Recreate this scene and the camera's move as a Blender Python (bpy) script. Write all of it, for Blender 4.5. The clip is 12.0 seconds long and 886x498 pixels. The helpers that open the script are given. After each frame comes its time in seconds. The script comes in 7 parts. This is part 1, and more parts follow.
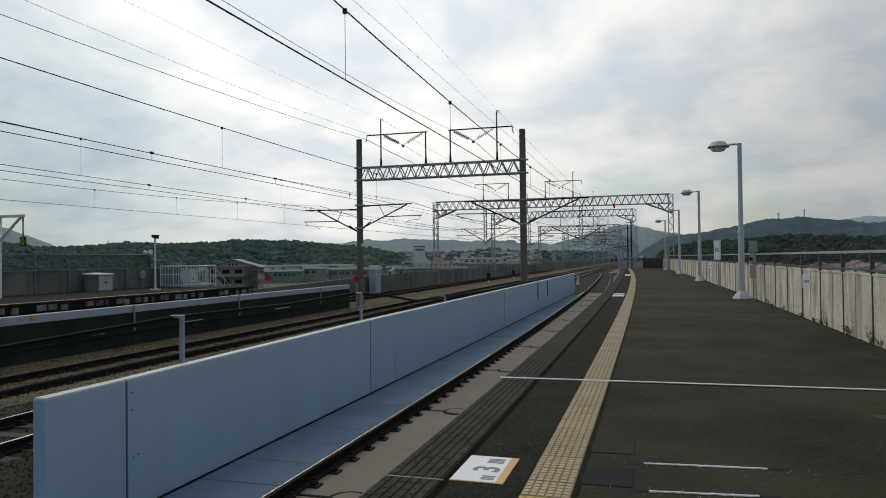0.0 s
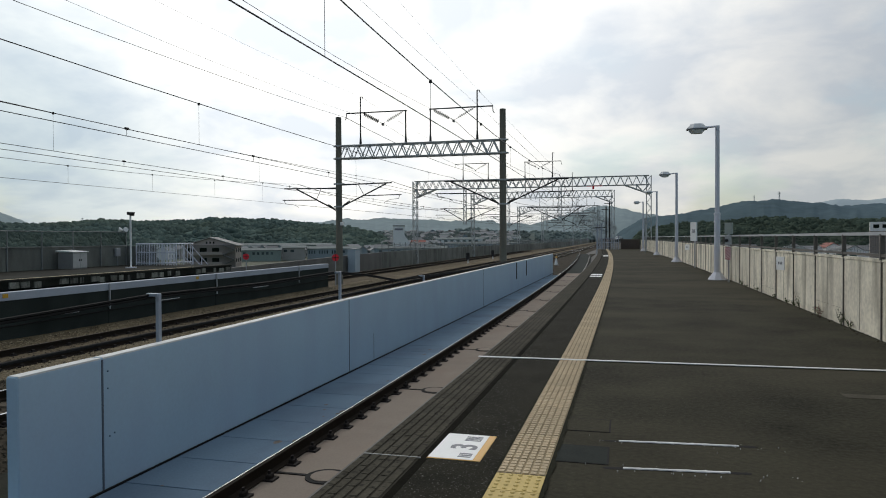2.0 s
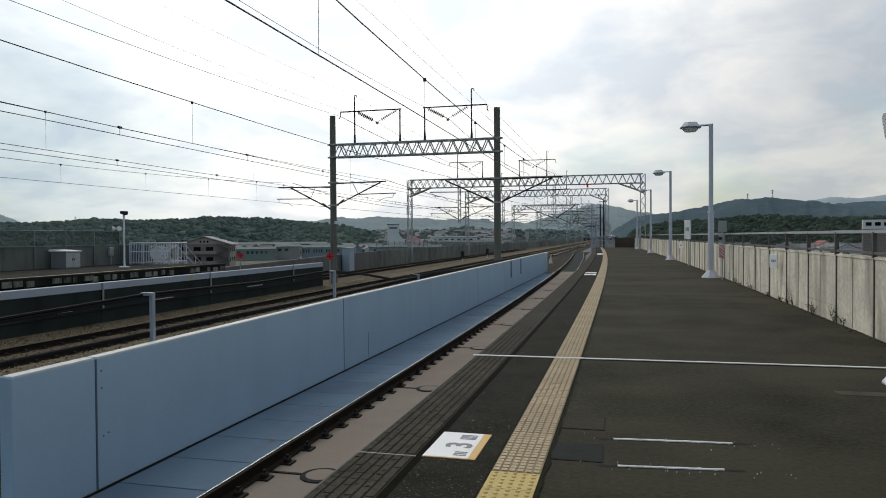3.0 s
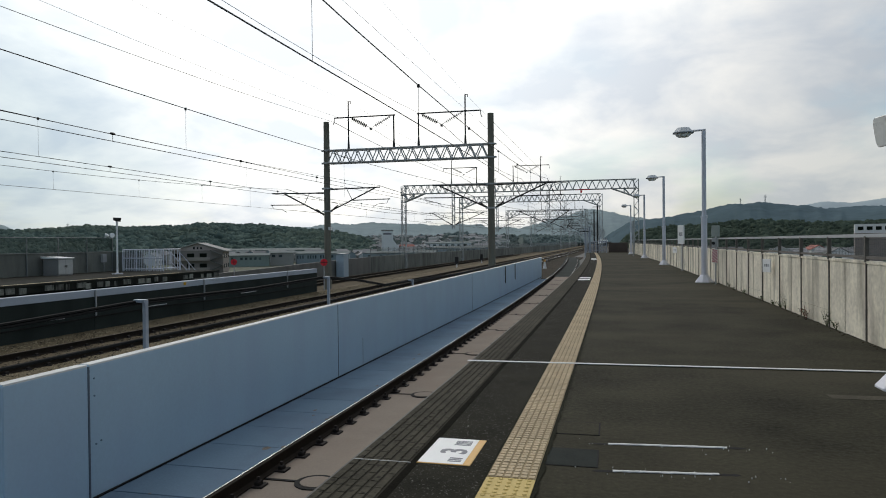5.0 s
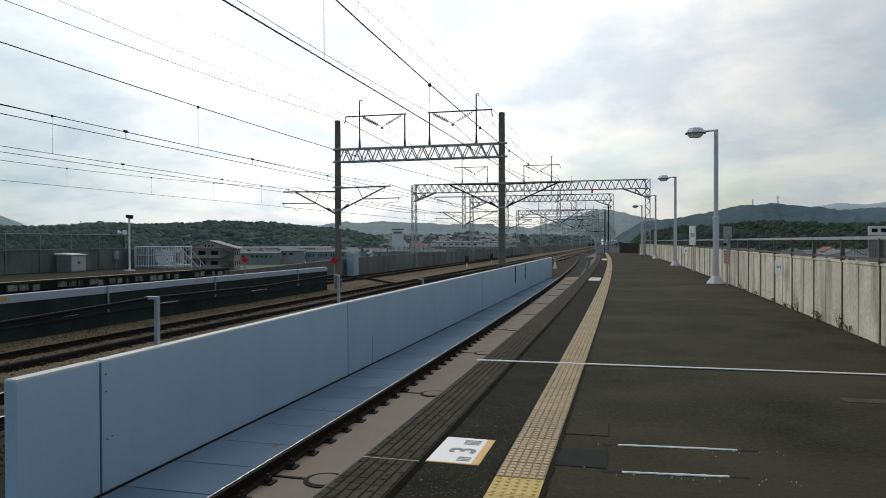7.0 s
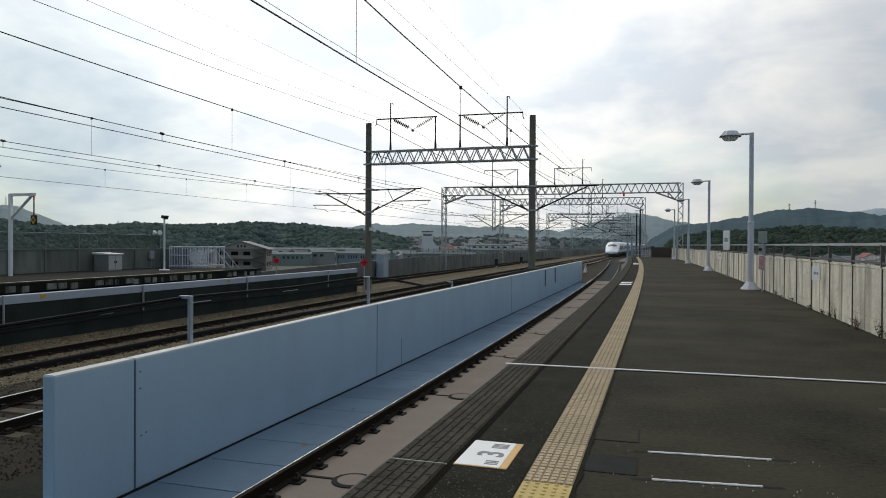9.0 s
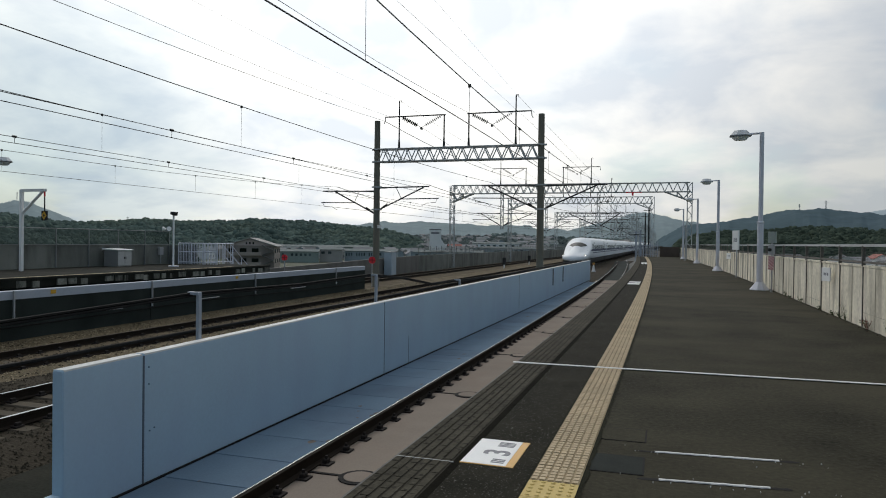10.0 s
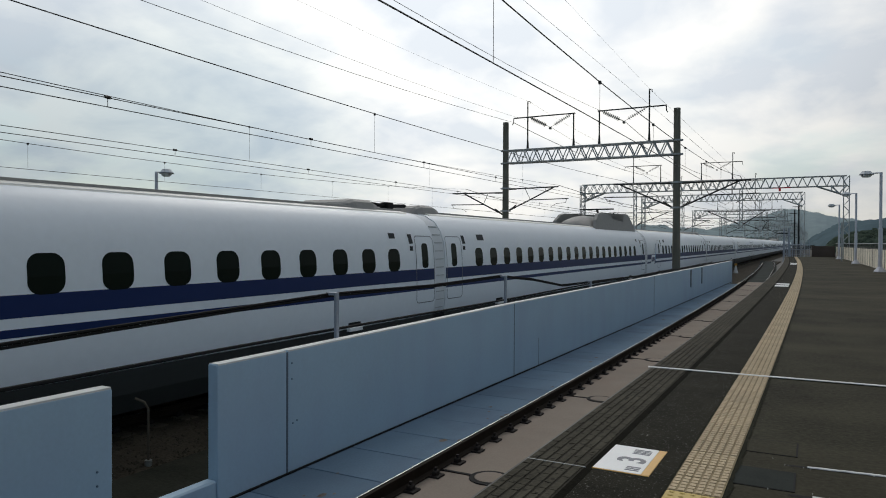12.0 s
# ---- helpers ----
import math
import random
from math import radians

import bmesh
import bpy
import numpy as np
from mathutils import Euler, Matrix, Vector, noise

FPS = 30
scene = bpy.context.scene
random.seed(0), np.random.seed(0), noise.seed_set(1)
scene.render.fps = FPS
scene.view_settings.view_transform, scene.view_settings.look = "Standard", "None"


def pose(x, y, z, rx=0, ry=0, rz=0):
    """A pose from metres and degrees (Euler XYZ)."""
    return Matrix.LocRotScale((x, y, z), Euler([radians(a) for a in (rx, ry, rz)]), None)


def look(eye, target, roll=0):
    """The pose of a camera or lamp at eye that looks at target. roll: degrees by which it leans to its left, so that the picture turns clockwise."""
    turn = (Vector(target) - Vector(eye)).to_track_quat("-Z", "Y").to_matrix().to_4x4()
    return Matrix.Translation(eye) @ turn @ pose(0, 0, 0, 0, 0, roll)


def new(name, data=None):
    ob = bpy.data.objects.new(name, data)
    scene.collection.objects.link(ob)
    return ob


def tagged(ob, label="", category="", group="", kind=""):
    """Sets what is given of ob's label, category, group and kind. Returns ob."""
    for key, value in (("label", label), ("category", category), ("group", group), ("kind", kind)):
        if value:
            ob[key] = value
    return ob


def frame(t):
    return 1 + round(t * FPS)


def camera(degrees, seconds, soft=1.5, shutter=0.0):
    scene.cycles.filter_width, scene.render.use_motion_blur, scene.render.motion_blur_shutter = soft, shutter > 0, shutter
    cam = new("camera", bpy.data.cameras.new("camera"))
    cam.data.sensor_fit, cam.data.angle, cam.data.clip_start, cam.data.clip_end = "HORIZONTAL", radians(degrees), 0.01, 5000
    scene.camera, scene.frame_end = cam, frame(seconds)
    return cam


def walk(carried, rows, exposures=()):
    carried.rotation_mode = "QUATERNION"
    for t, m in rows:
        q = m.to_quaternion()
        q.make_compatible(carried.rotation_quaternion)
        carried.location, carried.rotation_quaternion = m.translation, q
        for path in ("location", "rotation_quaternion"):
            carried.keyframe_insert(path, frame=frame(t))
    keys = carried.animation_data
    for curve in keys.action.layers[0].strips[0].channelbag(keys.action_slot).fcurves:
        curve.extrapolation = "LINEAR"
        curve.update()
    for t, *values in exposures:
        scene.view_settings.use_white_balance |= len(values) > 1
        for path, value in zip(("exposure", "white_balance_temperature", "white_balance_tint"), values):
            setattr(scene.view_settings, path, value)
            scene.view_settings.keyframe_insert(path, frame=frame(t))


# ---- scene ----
cam = camera(65.0, 12.0, 1.0)
EYE = (0.0, 0.0, 1.5)
PATH = [
    (0, pose(*EYE, 90.80, 0.68, 16.20)),
    (0.5, pose(*EYE, 90.45, 0.53, 15.63)),
    (1, pose(*EYE, 90.04, 0.42, 15.00)),
    (1.5, pose(*EYE, 89.47, 0.34, 14.73)),
    (2, pose(*EYE, 89.11, 0.28, 14.50)),
    (2.5, pose(*EYE, 88.90, 0.30, 14.26)),
    (3, pose(*EYE, 88.99, 0.39, 14.05)),
    (5, pose(*EYE, 89.45, 0.58, 13.57)),
    (5.5, pose(*EYE, 89.26, 0.42, 13.85)),
    (6, pose(*EYE, 89.21, 0.41, 14.13)),
    (6.5, pose(*EYE, 89.26, 0.35, 14.24)),
    (7, pose(*EYE, 89.39, 0.19, 14.41)),
    (9, pose(*EYE, 89.60, -0.30, 16.85)),
    (9.5, pose(*EYE, 89.50, -0.50, 17.15)),
    (10, pose(*EYE, 89.44, -0.69, 17.50)),
    (10.5, pose(*EYE, 89.50, -0.74, 18.44)),
    (11, pose(*EYE, 89.47, -0.65, 19.58)),
    (11.2, pose(*EYE, 89.46, -0.63, 20.29)),
    (11.3, pose(*EYE, 89.45, -0.62, 21.65)),
    (11.4, pose(*EYE, 89.44, -0.60, 23.20)),
    (11.5, pose(*EYE, 89.43, -0.59, 25.13)),
    (11.6, pose(*EYE, 89.44, -0.50, 27.30)),
    (11.7, pose(*EYE, 89.45, -0.42, 27.90)),
    (11.8, pose(*EYE, 89.46, -0.34, 27.78)),
    (11.9, pose(*EYE, 89.47, -0.27, 27.30)),
    (12, pose(*EYE, 89.47, -0.20, 28.11)),
]
EXPOSURES = [(0.0, -0.38), (0.7, -0.34), (1.5, -0.21), (2.5, -0.07), (5.0, -0.06), (7.0, -0.06), (9.0, -0.10), (10.8, -0.13), (11.5, -0.19), (12.0, -0.28)]
walk(cam, PATH, EXPOSURES)

# ---- world and sun ----
SUN_AZ, SUN_EL = radians(-30), radians(36)      # the sun stands ahead and to the track side, behind thin cloud
SUN_DIR = Vector((math.sin(SUN_AZ) * math.cos(SUN_EL), math.cos(SUN_AZ) * math.cos(SUN_EL), math.sin(SUN_EL)))


def build_world():
    w = bpy.data.worlds.new("world")
    scene.world = w
    w.use_nodes = True
    nt = w.node_tree
    nt.nodes.clear()
    N = nt.nodes.new
    L = nt.links.new
    out, bg = N("ShaderNodeOutputWorld"), N("ShaderNodeBackground")
    sky = N("ShaderNodeTexSky")
    sky.sky_type, sky.sun_disc = "NISHITA", False
    sky.sun_elevation, sky.sun_rotation = SUN_EL, SUN_AZ
    sky.air_density, sky.dust_density = 1.2, 2.0
    tc = N("ShaderNodeTexCoord")
    # cloud deck seen in softened perspective: direction over its height
    sep = N("ShaderNodeSeparateXYZ")
    L(tc.outputs["Generated"], sep.inputs[0])
    lift = N("ShaderNodeMath")
    lift.operation, lift.inputs[1].default_value = "ADD", 0.34
    clampz = N("ShaderNodeMath")
    clampz.operation, clampz.inputs[1].default_value = "MAXIMUM", 0.0
    L(sep.outputs[2], clampz.inputs[0])
    L(clampz.outputs[0], lift.inputs[0])
    div = N("ShaderNodeVectorMath")
    div.operation = "DIVIDE"
    comb = N("ShaderNodeCombineXYZ")
    for i in range(3):
        L(lift.outputs[0], comb.inputs[i])
    L(tc.outputs["Generated"], div.inputs[0])
    L(comb.outputs[0], div.inputs[1])
    n1, n2 = N("ShaderNodeTexNoise"), N("ShaderNodeTexNoise")
    n1.inputs["Scale"].default_value, n1.inputs["Detail"].default_value, n1.inputs["Roughness"].default_value = 3.1, 8, 0.52
    n1.inputs["Distortion"].default_value = 0.25
    n2.inputs["Scale"].default_value, n2.inputs["Detail"].default_value, n2.inputs["Roughness"].default_value = 2.2, 6, 0.50
    for n in (n1, n2):
        L(div.outputs[0], n.inputs["Vector"])
    ramp = N("ShaderNodeValToRGB")
    ramp.color_ramp.elements[0].position, ramp.color_ramp.elements[0].color = 0.38, (0.66, 0.70, 0.75, 1)
    ramp.color_ramp.elements[1].position, ramp.color_ramp.elements[1].color = 0.60, (0.935, 0.925, 0.895, 1)
    L(n1.outputs["Fac"], ramp.inputs[0])
    # the veiled sun brightens the deck around it
    dot = N("ShaderNodeVectorMath")
    dot.operation, dot.inputs[1].default_value = "DOT_PRODUCT", SUN_DIR
    L(tc.outputs["Generated"], dot.inputs[0])
    glow = N("ShaderNodeMapRange")
    glow.interpolation_type = "SMOOTHSTEP"
    glow.inputs["From Min"].default_value, glow.inputs["From Max"].default_value = 0.60, 1.0
    glow.inputs["To Min"].default_value, glow.inputs["To Max"].default_value = 0.84, 1.70
    L(dot.outputs["Value"], glow.inputs["Value"])
    # the sky turned from the sun, mostly unseen, is dimmed to weaken its light
    dull = N("ShaderNodeMapRange")
    dull.interpolation_type = "SMOOTHSTEP"
    dull.inputs["From Min"].default_value, dull.inputs["From Max"].default_value = 0.05, 0.60
    dull.inputs["To Min"].default_value = 0.60
    L(dot.outputs["Value"], dull.inputs["Value"])
    both = N("ShaderNodeMath")
    both.operation = "MULTIPLY"
    L(glow.outputs["Result"], both.inputs[0])
    L(dull.outputs["Result"], both.inputs[1])
    mul = N("ShaderNodeMix")
    mul.data_type, mul.blend_type = "RGBA", "MULTIPLY"
    mul.inputs["Factor"].default_value = 1
    L(ramp.outputs["Color"], mul.inputs["A"])
    L(both.outputs[0], mul.inputs["B"])
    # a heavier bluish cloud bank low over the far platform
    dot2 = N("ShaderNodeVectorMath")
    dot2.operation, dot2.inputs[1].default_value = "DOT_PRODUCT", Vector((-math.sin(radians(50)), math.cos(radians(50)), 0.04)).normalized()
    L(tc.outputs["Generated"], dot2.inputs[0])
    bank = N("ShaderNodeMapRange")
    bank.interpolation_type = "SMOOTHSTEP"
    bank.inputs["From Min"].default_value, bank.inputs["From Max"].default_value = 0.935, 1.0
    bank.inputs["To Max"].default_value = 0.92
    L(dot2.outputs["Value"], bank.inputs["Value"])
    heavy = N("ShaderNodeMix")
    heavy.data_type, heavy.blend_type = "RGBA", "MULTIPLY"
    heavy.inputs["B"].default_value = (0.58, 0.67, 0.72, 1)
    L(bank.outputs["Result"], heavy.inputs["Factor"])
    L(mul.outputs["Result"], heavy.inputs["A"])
    # a little clear sky shows through
    dim = N("ShaderNodeMix")
    dim.data_type, dim.blend_type = "RGBA", "MULTIPLY"
    dim.inputs["Factor"].default_value = 1
    dim.inputs["B"].default_value = (0.079, 0.099, 0.110, 1)
    L(sky.outputs[0], dim.inputs["A"])
    mix = N("ShaderNodeMix")
    mix.data_type = "RGBA"
    # thin places in the deck, away from the sun, let more of the blue through
    thin = N("ShaderNodeMapRange")
    thin.interpolation_type = "SMOOTHSTEP"
    thin.inputs["From Min"].default_value, thin.inputs["From Max"].default_value = 0.50, 0.68
    thin.inputs["To Max"].default_value = 0.48
    L(n2.outputs["Fac"], thin.inputs["Value"])
    away = N("ShaderNodeMapRange")
    away.interpolation_type = "SMOOTHSTEP"
    away.inputs["From Min"].default_value, away.inputs["From Max"].default_value = 0.93, 0.70
    L(dot.outputs["Value"], away.inputs["Value"])
    gap = N("ShaderNodeMath")
    gap.operation = "MULTIPLY"
    L(thin.outputs["Result"], gap.inputs[0])
    L(away.outputs["Result"], gap.inputs[1])
    closed = N("ShaderNodeMath")
    closed.operation = "SUBTRACT"
    cover = N("ShaderNodeMapRange")
    cover.inputs["From Min"].default_value, cover.inputs["From Max"].default_value = -0.2, 0.75
    cover.inputs["To Min"].default_value, cover.inputs["To Max"].default_value = 0.40, 0.96
    L(dot.outputs["Value"], cover.inputs["Value"])
    L(cover.outputs["Result"], closed.inputs[0])
    L(gap.outputs[0], closed.inputs[1])
    L(closed.outputs[0], mix.inputs["Factor"])
    L(dim.outputs["Result"], mix.inputs["A"])
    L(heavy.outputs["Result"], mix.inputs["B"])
    L(mix.outputs["Result"], bg.inputs["Color"])
    bg.inputs["Strength"].default_value = 0.93
    L(bg.outputs[0], out.inputs[0])


build_world()
sun = new("sun", bpy.data.lights.new("sun", "SUN"))
sun.data.energy, sun.data.angle, sun.data.color = 0.62, radians(28), (1.0, 0.95, 0.87)
sun.matrix_world = look(SUN_DIR * 100, (0, 0, 0))


# ---- materials ----
def mat(name, color, rough=0.7, metal=0.0, var=0.12, scale=6.0, fine=60.0, bump=0.0, stain=None, stain_amt=0.0,
        stain_scale=(1, 1, 1), rnd=0.0, spec=0.5, coat=0.0, speck=None, speck_scale=90.0, speck_cut=0.66, island=0.0):
    """Colour with grain at two scales, optional stains, bump and variation from piece to piece."""
    m = bpy.data.materials.new(name)
    m.use_nodes = True
    nt = m.node_tree
    N, L = nt.nodes.new, nt.links.new
    p = nt.nodes["Principled BSDF"]
    p.inputs["Roughness"].default_value, p.inputs["Metallic"].default_value = rough, metal
    p.inputs["Specular IOR Level"].default_value = spec
    p.inputs["Coat Weight"].default_value = coat
    tc = N("ShaderNodeTexCoord")
    geo = N("ShaderNodeNewGeometry")
    na, nb = N("ShaderNodeTexNoise"), N("ShaderNodeTexNoise")
    na.inputs["Scale"].default_value, nb.inputs["Scale"].default_value = scale, fine
    na.inputs["Detail"].default_value, nb.inputs["Detail"].default_value = 5, 3
    for n in (na, nb):
        L(geo.outputs["Position"], n.inputs["Vector"])
    add = N("ShaderNodeMath")
    add.operation = "ADD"
    L(na.outputs["Fac"], add.inputs[0])
    L(nb.outputs["Fac"], add.inputs[1])
    mr = N("ShaderNodeMapRange")
    mr.inputs["From Min"].default_value, mr.inputs["From Max"].default_value = 0.6, 1.4
    mr.inputs["To Min"].default_value, mr.inputs["To Max"].default_value = 1 - var, 1 + var
    L(add.outputs[0], mr.inputs["Value"])
    mul = N("ShaderNodeMix")
    mul.data_type, mul.blend_type = "RGBA", "MULTIPLY"
    mul.inputs["Factor"].default_value = 1
    mul.inputs["A"].default_value = (*color, 1)
    L(mr.outputs["Result"], mul.inputs["B"])
    last = mul.outputs["Result"]
    if stain:
        mp = N("ShaderNodeMapping")
        mp.inputs["Scale"].default_value = stain_scale
        ns = N("ShaderNodeTexNoise")
        ns.inputs["Scale"].default_value, ns.inputs["Detail"].default_value = 1.0, 6
        L(geo.outputs["Position"], mp.inputs["Vector"])
        L(mp.outputs[0], ns.inputs["Vector"])
        rs = N("ShaderNodeMapRange")
        rs.inputs["From Min"].default_value, rs.inputs["From Max"].default_value = 0.46, 0.72
        rs.inputs["To Max"].default_value = stain_amt
        L(ns.outputs["Fac"], rs.inputs["Value"])
        mx = N("ShaderNodeMix")
        mx.data_type = "RGBA"
        mx.inputs["B"].default_value = (*stain, 1)
        L(rs.outputs["Result"], mx.inputs["Factor"])
        L(last, mx.inputs["A"])
        last = mx.outputs["Result"]
    if speck:
        nk = N("ShaderNodeTexNoise")
        nk.inputs["Scale"].default_value, nk.inputs["Detail"].default_value = speck_scale, 2
        L(geo.outputs["Position"], nk.inputs["Vector"])
        rk = N("ShaderNodeMapRange")
        rk.inputs["From Min"].default_value, rk.inputs["From Max"].default_value = speck_cut, speck_cut + 0.06
        L(nk.outputs["Fac"], rk.inputs["Value"])
        mk = N("ShaderNodeMix")
        mk.data_type = "RGBA"
        mk.inputs["B"].default_value = (*speck, 1)
        L(rk.outputs["Result"], mk.inputs["Factor"])
        L(last, mk.inputs["A"])
        last = mk.outputs["Result"]
    if island:
        ri = N("ShaderNodeMapRange")
        ri.inputs["To Min"].default_value, ri.inputs["To Max"].default_value = 1 - island, 1 + island
        L(geo.outputs["Random Per Island"], ri.inputs["Value"])
        m3 = N("ShaderNodeMix")
        m3.data_type, m3.blend_type = "RGBA", "MULTIPLY"
        m3.inputs["Factor"].default_value = 1
        L(last, m3.inputs["A"])
        L(ri.outputs["Result"], m3.inputs["B"])
        last = m3.outputs["Result"]
    if rnd:
        oi = N("ShaderNodeObjectInfo")
        rr = N("ShaderNodeMapRange")
        rr.inputs["To Min"].default_value, rr.inputs["To Max"].default_value = 1 - rnd, 1 + rnd
        L(oi.outputs["Random"], rr.inputs["Value"])
        m2 = N("ShaderNodeMix")
        m2.data_type, m2.blend_type = "RGBA", "MULTIPLY"
        m2.inputs["Factor"].default_value = 1
        L(last, m2.inputs["A"])
        L(rr.outputs["Result"], m2.inputs["B"])
        last = m2.outputs["Result"]
    L(last, p.inputs["Base Color"])
    if bump:
        b = N("ShaderNodeBump")
        b.inputs["Strength"].default_value, b.inputs["Distance"].default_value = 0.6, bump
        L(nb.outputs["Fac"], b.inputs["Height"])
        L(b.outputs[0], p.inputs["Normal"])
    return m


def glow_mat(name, color, strength):
    m = bpy.data.materials.new(name)
    m.use_nodes = True
    p = m.node_tree.nodes["Principled BSDF"]
    p.inputs["Base Color"].default_value = (*color, 1)
    p.inputs["Emission Color"].default_value, p.inputs["Emission Strength"].default_value = (*color, 1), strength
    return m


M = {}
M["asphalt"] = mat("asphalt", (0.0375, 0.0354, 0.0232), 0.92, spec=0.09, speck=(0.085, 0.080, 0.064), speck_scale=75, speck_cut=0.645, var=0.65, scale=1.1, fine=24, bump=0.008, stain=(0.070, 0.063, 0.042), stain_amt=0.9, stain_scale=(0.15, 0.34, 1))
M["asphalt_edge"] = mat("asphalt_edge", (0.023, 0.0215, 0.0148), 0.95, spec=0.08, speck=(0.17, 0.165, 0.145), speck_scale=70, speck_cut=0.645, var=0.55, scale=2.0, fine=90, bump=0.008)
M["tread"] = mat("tread_strip", (0.066, 0.060, 0.044), 0.92, spec=0.10, speck=(0.03, 0.027, 0.020), speck_scale=18, speck_cut=0.60, var=0.45, scale=2.6, fine=40, bump=0.004, rnd=0.10)
M["tactile_old"] = mat("tactile_faded", (0.54, 0.425, 0.27), 0.85, var=0.25, scale=3, fine=70, stain=(0.22, 0.18, 0.12), stain_amt=0.5, stain_scale=(3, 3, 1), rnd=0.08)
M["tread_base"] = mat("tread_base", (0.038, 0.034, 0.026), 0.95, spec=0.08, var=0.4, scale=3, fine=60)
M["joint_dirt"] = mat("joint_dirt", (0.0095, 0.009, 0.006), 0.98, spec=0.03, var=0.5, scale=6, fine=50, bump=0.006)
M["tactile_gap"] = mat("tactile_gap", (0.30, 0.235, 0.135), 0.9, var=0.3, scale=3, fine=50, rnd=0.10)
M["tactile_new"] = mat("tactile_yellow", (0.58, 0.43, 0.14), 0.7, var=0.10, scale=5, fine=80, rnd=0.05)
M["white_paint"] = mat("white_paint", (0.72, 0.72, 0.70), 0.6, var=0.10, scale=5, fine=90, stain=(0.45, 0.43, 0.40), stain_amt=0.35, stain_scale=(2, 2, 2))
M["concrete"] = mat("concrete", (0.78, 0.72, 0.585), 0.85, var=0.26, scale=1.6, fine=14, bump=0.004, stain=(0.23, 0.205, 0.15), stain_amt=0.75, stain_scale=(2.6, 2.6, 0.50), rnd=0.10)
M["concrete_dark"] = mat("concrete_dark", (0.034, 0.042, 0.038), 0.9, spec=0.1, var=0.25, scale=0.8, fine=30, bump=0.004, stain=(0.018, 0.021, 0.019), stain_amt=0.7, stain_scale=(0.8, 0.8, 0.3))
M["concrete_mid"] = mat("concrete_mid", (0.17, 0.165, 0.15), 0.9, var=0.22, scale=0.7, fine=25, bump=0.004, stain=(0.07, 0.065, 0.06), stain_amt=0.6, stain_scale=(0.9, 0.9, 0.25), rnd=0.06)
M["concrete_old"] = mat("concrete_old", (0.195, 0.203, 0.180), 0.9, var=0.25, scale=0.7, fine=25, bump=0.004, stain=(0.06, 0.062, 0.052), stain_amt=0.8, stain_scale=(1.1, 1.1, 0.30), rnd=0.18)
M["asphalt_far"] = mat("asphalt_far", (0.030, 0.031, 0.026), 0.95, spec=0.06, var=0.45, scale=1.2, fine=20, stain=(0.055, 0.054, 0.044), stain_amt=0.7, stain_scale=(0.8, 0.5, 1))
M["concrete_pale"] = mat("concrete_pale", (0.33, 0.34, 0.32), 0.9, var=0.25, scale=0.7, fine=25, bump=0.004, stain=(0.10, 0.10, 0.09), stain_amt=0.8, stain_scale=(0.9, 0.9, 0.25), rnd=0.20)
M["concrete_path"] = mat("concrete_path", (0.024, 0.025, 0.018), 0.95, spec=0.1, var=0.4, scale=1.5, fine=25, bump=0.01, stain=(0.042, 0.040, 0.029), stain_amt=0.6, stain_scale=(1.5, 1.5, 1))
M["slab"] = mat("track_slab", (0.265, 0.223, 0.184), 0.9, spec=0.15, var=0.14, scale=1.2, fine=50, bump=0.003, stain=(0.25, 0.19, 0.15), stain_amt=0.5, stain_scale=(1.5, 0.6, 1), rnd=0.05)
M["barrier"] = mat("barrier_paint", (0.415, 0.570, 0.685), 0.65, var=0.05, scale=0.9, fine=25, stain=(0.38, 0.48, 0.63), stain_amt=0.5, stain_scale=(1.2, 1.2, 0.3), rnd=0.03)
M["barrier_floor"] = mat("floor_panel", (0.150, 0.222, 0.295), 0.9, spec=0.12, var=0.10, scale=1.0, fine=35, stain=(0.12, 0.16, 0.22), stain_amt=0.7, stain_scale=(1.0, 0.8, 1), rnd=0.10)
M["rail_side"] = mat("rust_rail", (0.024, 0.018, 0.013), 0.85, 0.0, spec=0.12, var=0.25, scale=3, fine=50)
M["rail_top"] = mat("polished_rail", (0.62, 0.61, 0.60), 0.22, 1.0, var=0.06, scale=2, fine=40)
M["fastener"] = mat("fastener_iron", (0.028, 0.024, 0.022), 0.8, spec=0.15, var=0.25, fine=40)
M["ballast_dark"] = mat("ballast_oily", (0.052, 0.044, 0.032), 0.95, spec=0.08, var=0.45, scale=1.0, fine=28, bump=0.03)
M["ballast_brown"] = mat("ballast_brown", (0.105, 0.084, 0.055), 0.95, spec=0.08, var=0.45, scale=1.0, fine=28, bump=0.03)
M["stone_dark"] = mat("stone_oily", (0.046, 0.041, 0.030), 0.95, spec=0.08, var=0.5, scale=5, fine=30)
M["dull_rail"] = mat("dull_rail_head", (0.06, 0.045, 0.034), 0.7, 0.1, spec=0.2, var=0.2, fine=40)
M["worn_rail"] = mat("worn_rail_head", (0.82, 0.80, 0.76), 0.26, 1.0, var=0.15, scale=2, fine=40)
M["ballast"] = mat("ballast", (0.145, 0.117, 0.073), 0.95, spec=0.1, var=0.60, scale=1.0, fine=28, bump=0.03, stain=(0.12, 0.10, 0.07), stain_amt=0.4, stain_scale=(0.9, 0.3, 1))
M["stone"] = mat("ballast_stone", (0.29, 0.235, 0.145), 0.95, var=0.5, scale=5, fine=30, stain=(0.13, 0.11, 0.08), stain_amt=0.4, stain_scale=(0.8, 0.3, 1))
M["panel_dark"] = mat("display_dark", (0.030, 0.033, 0.037), 0.5, var=0.1, spec=0.1)
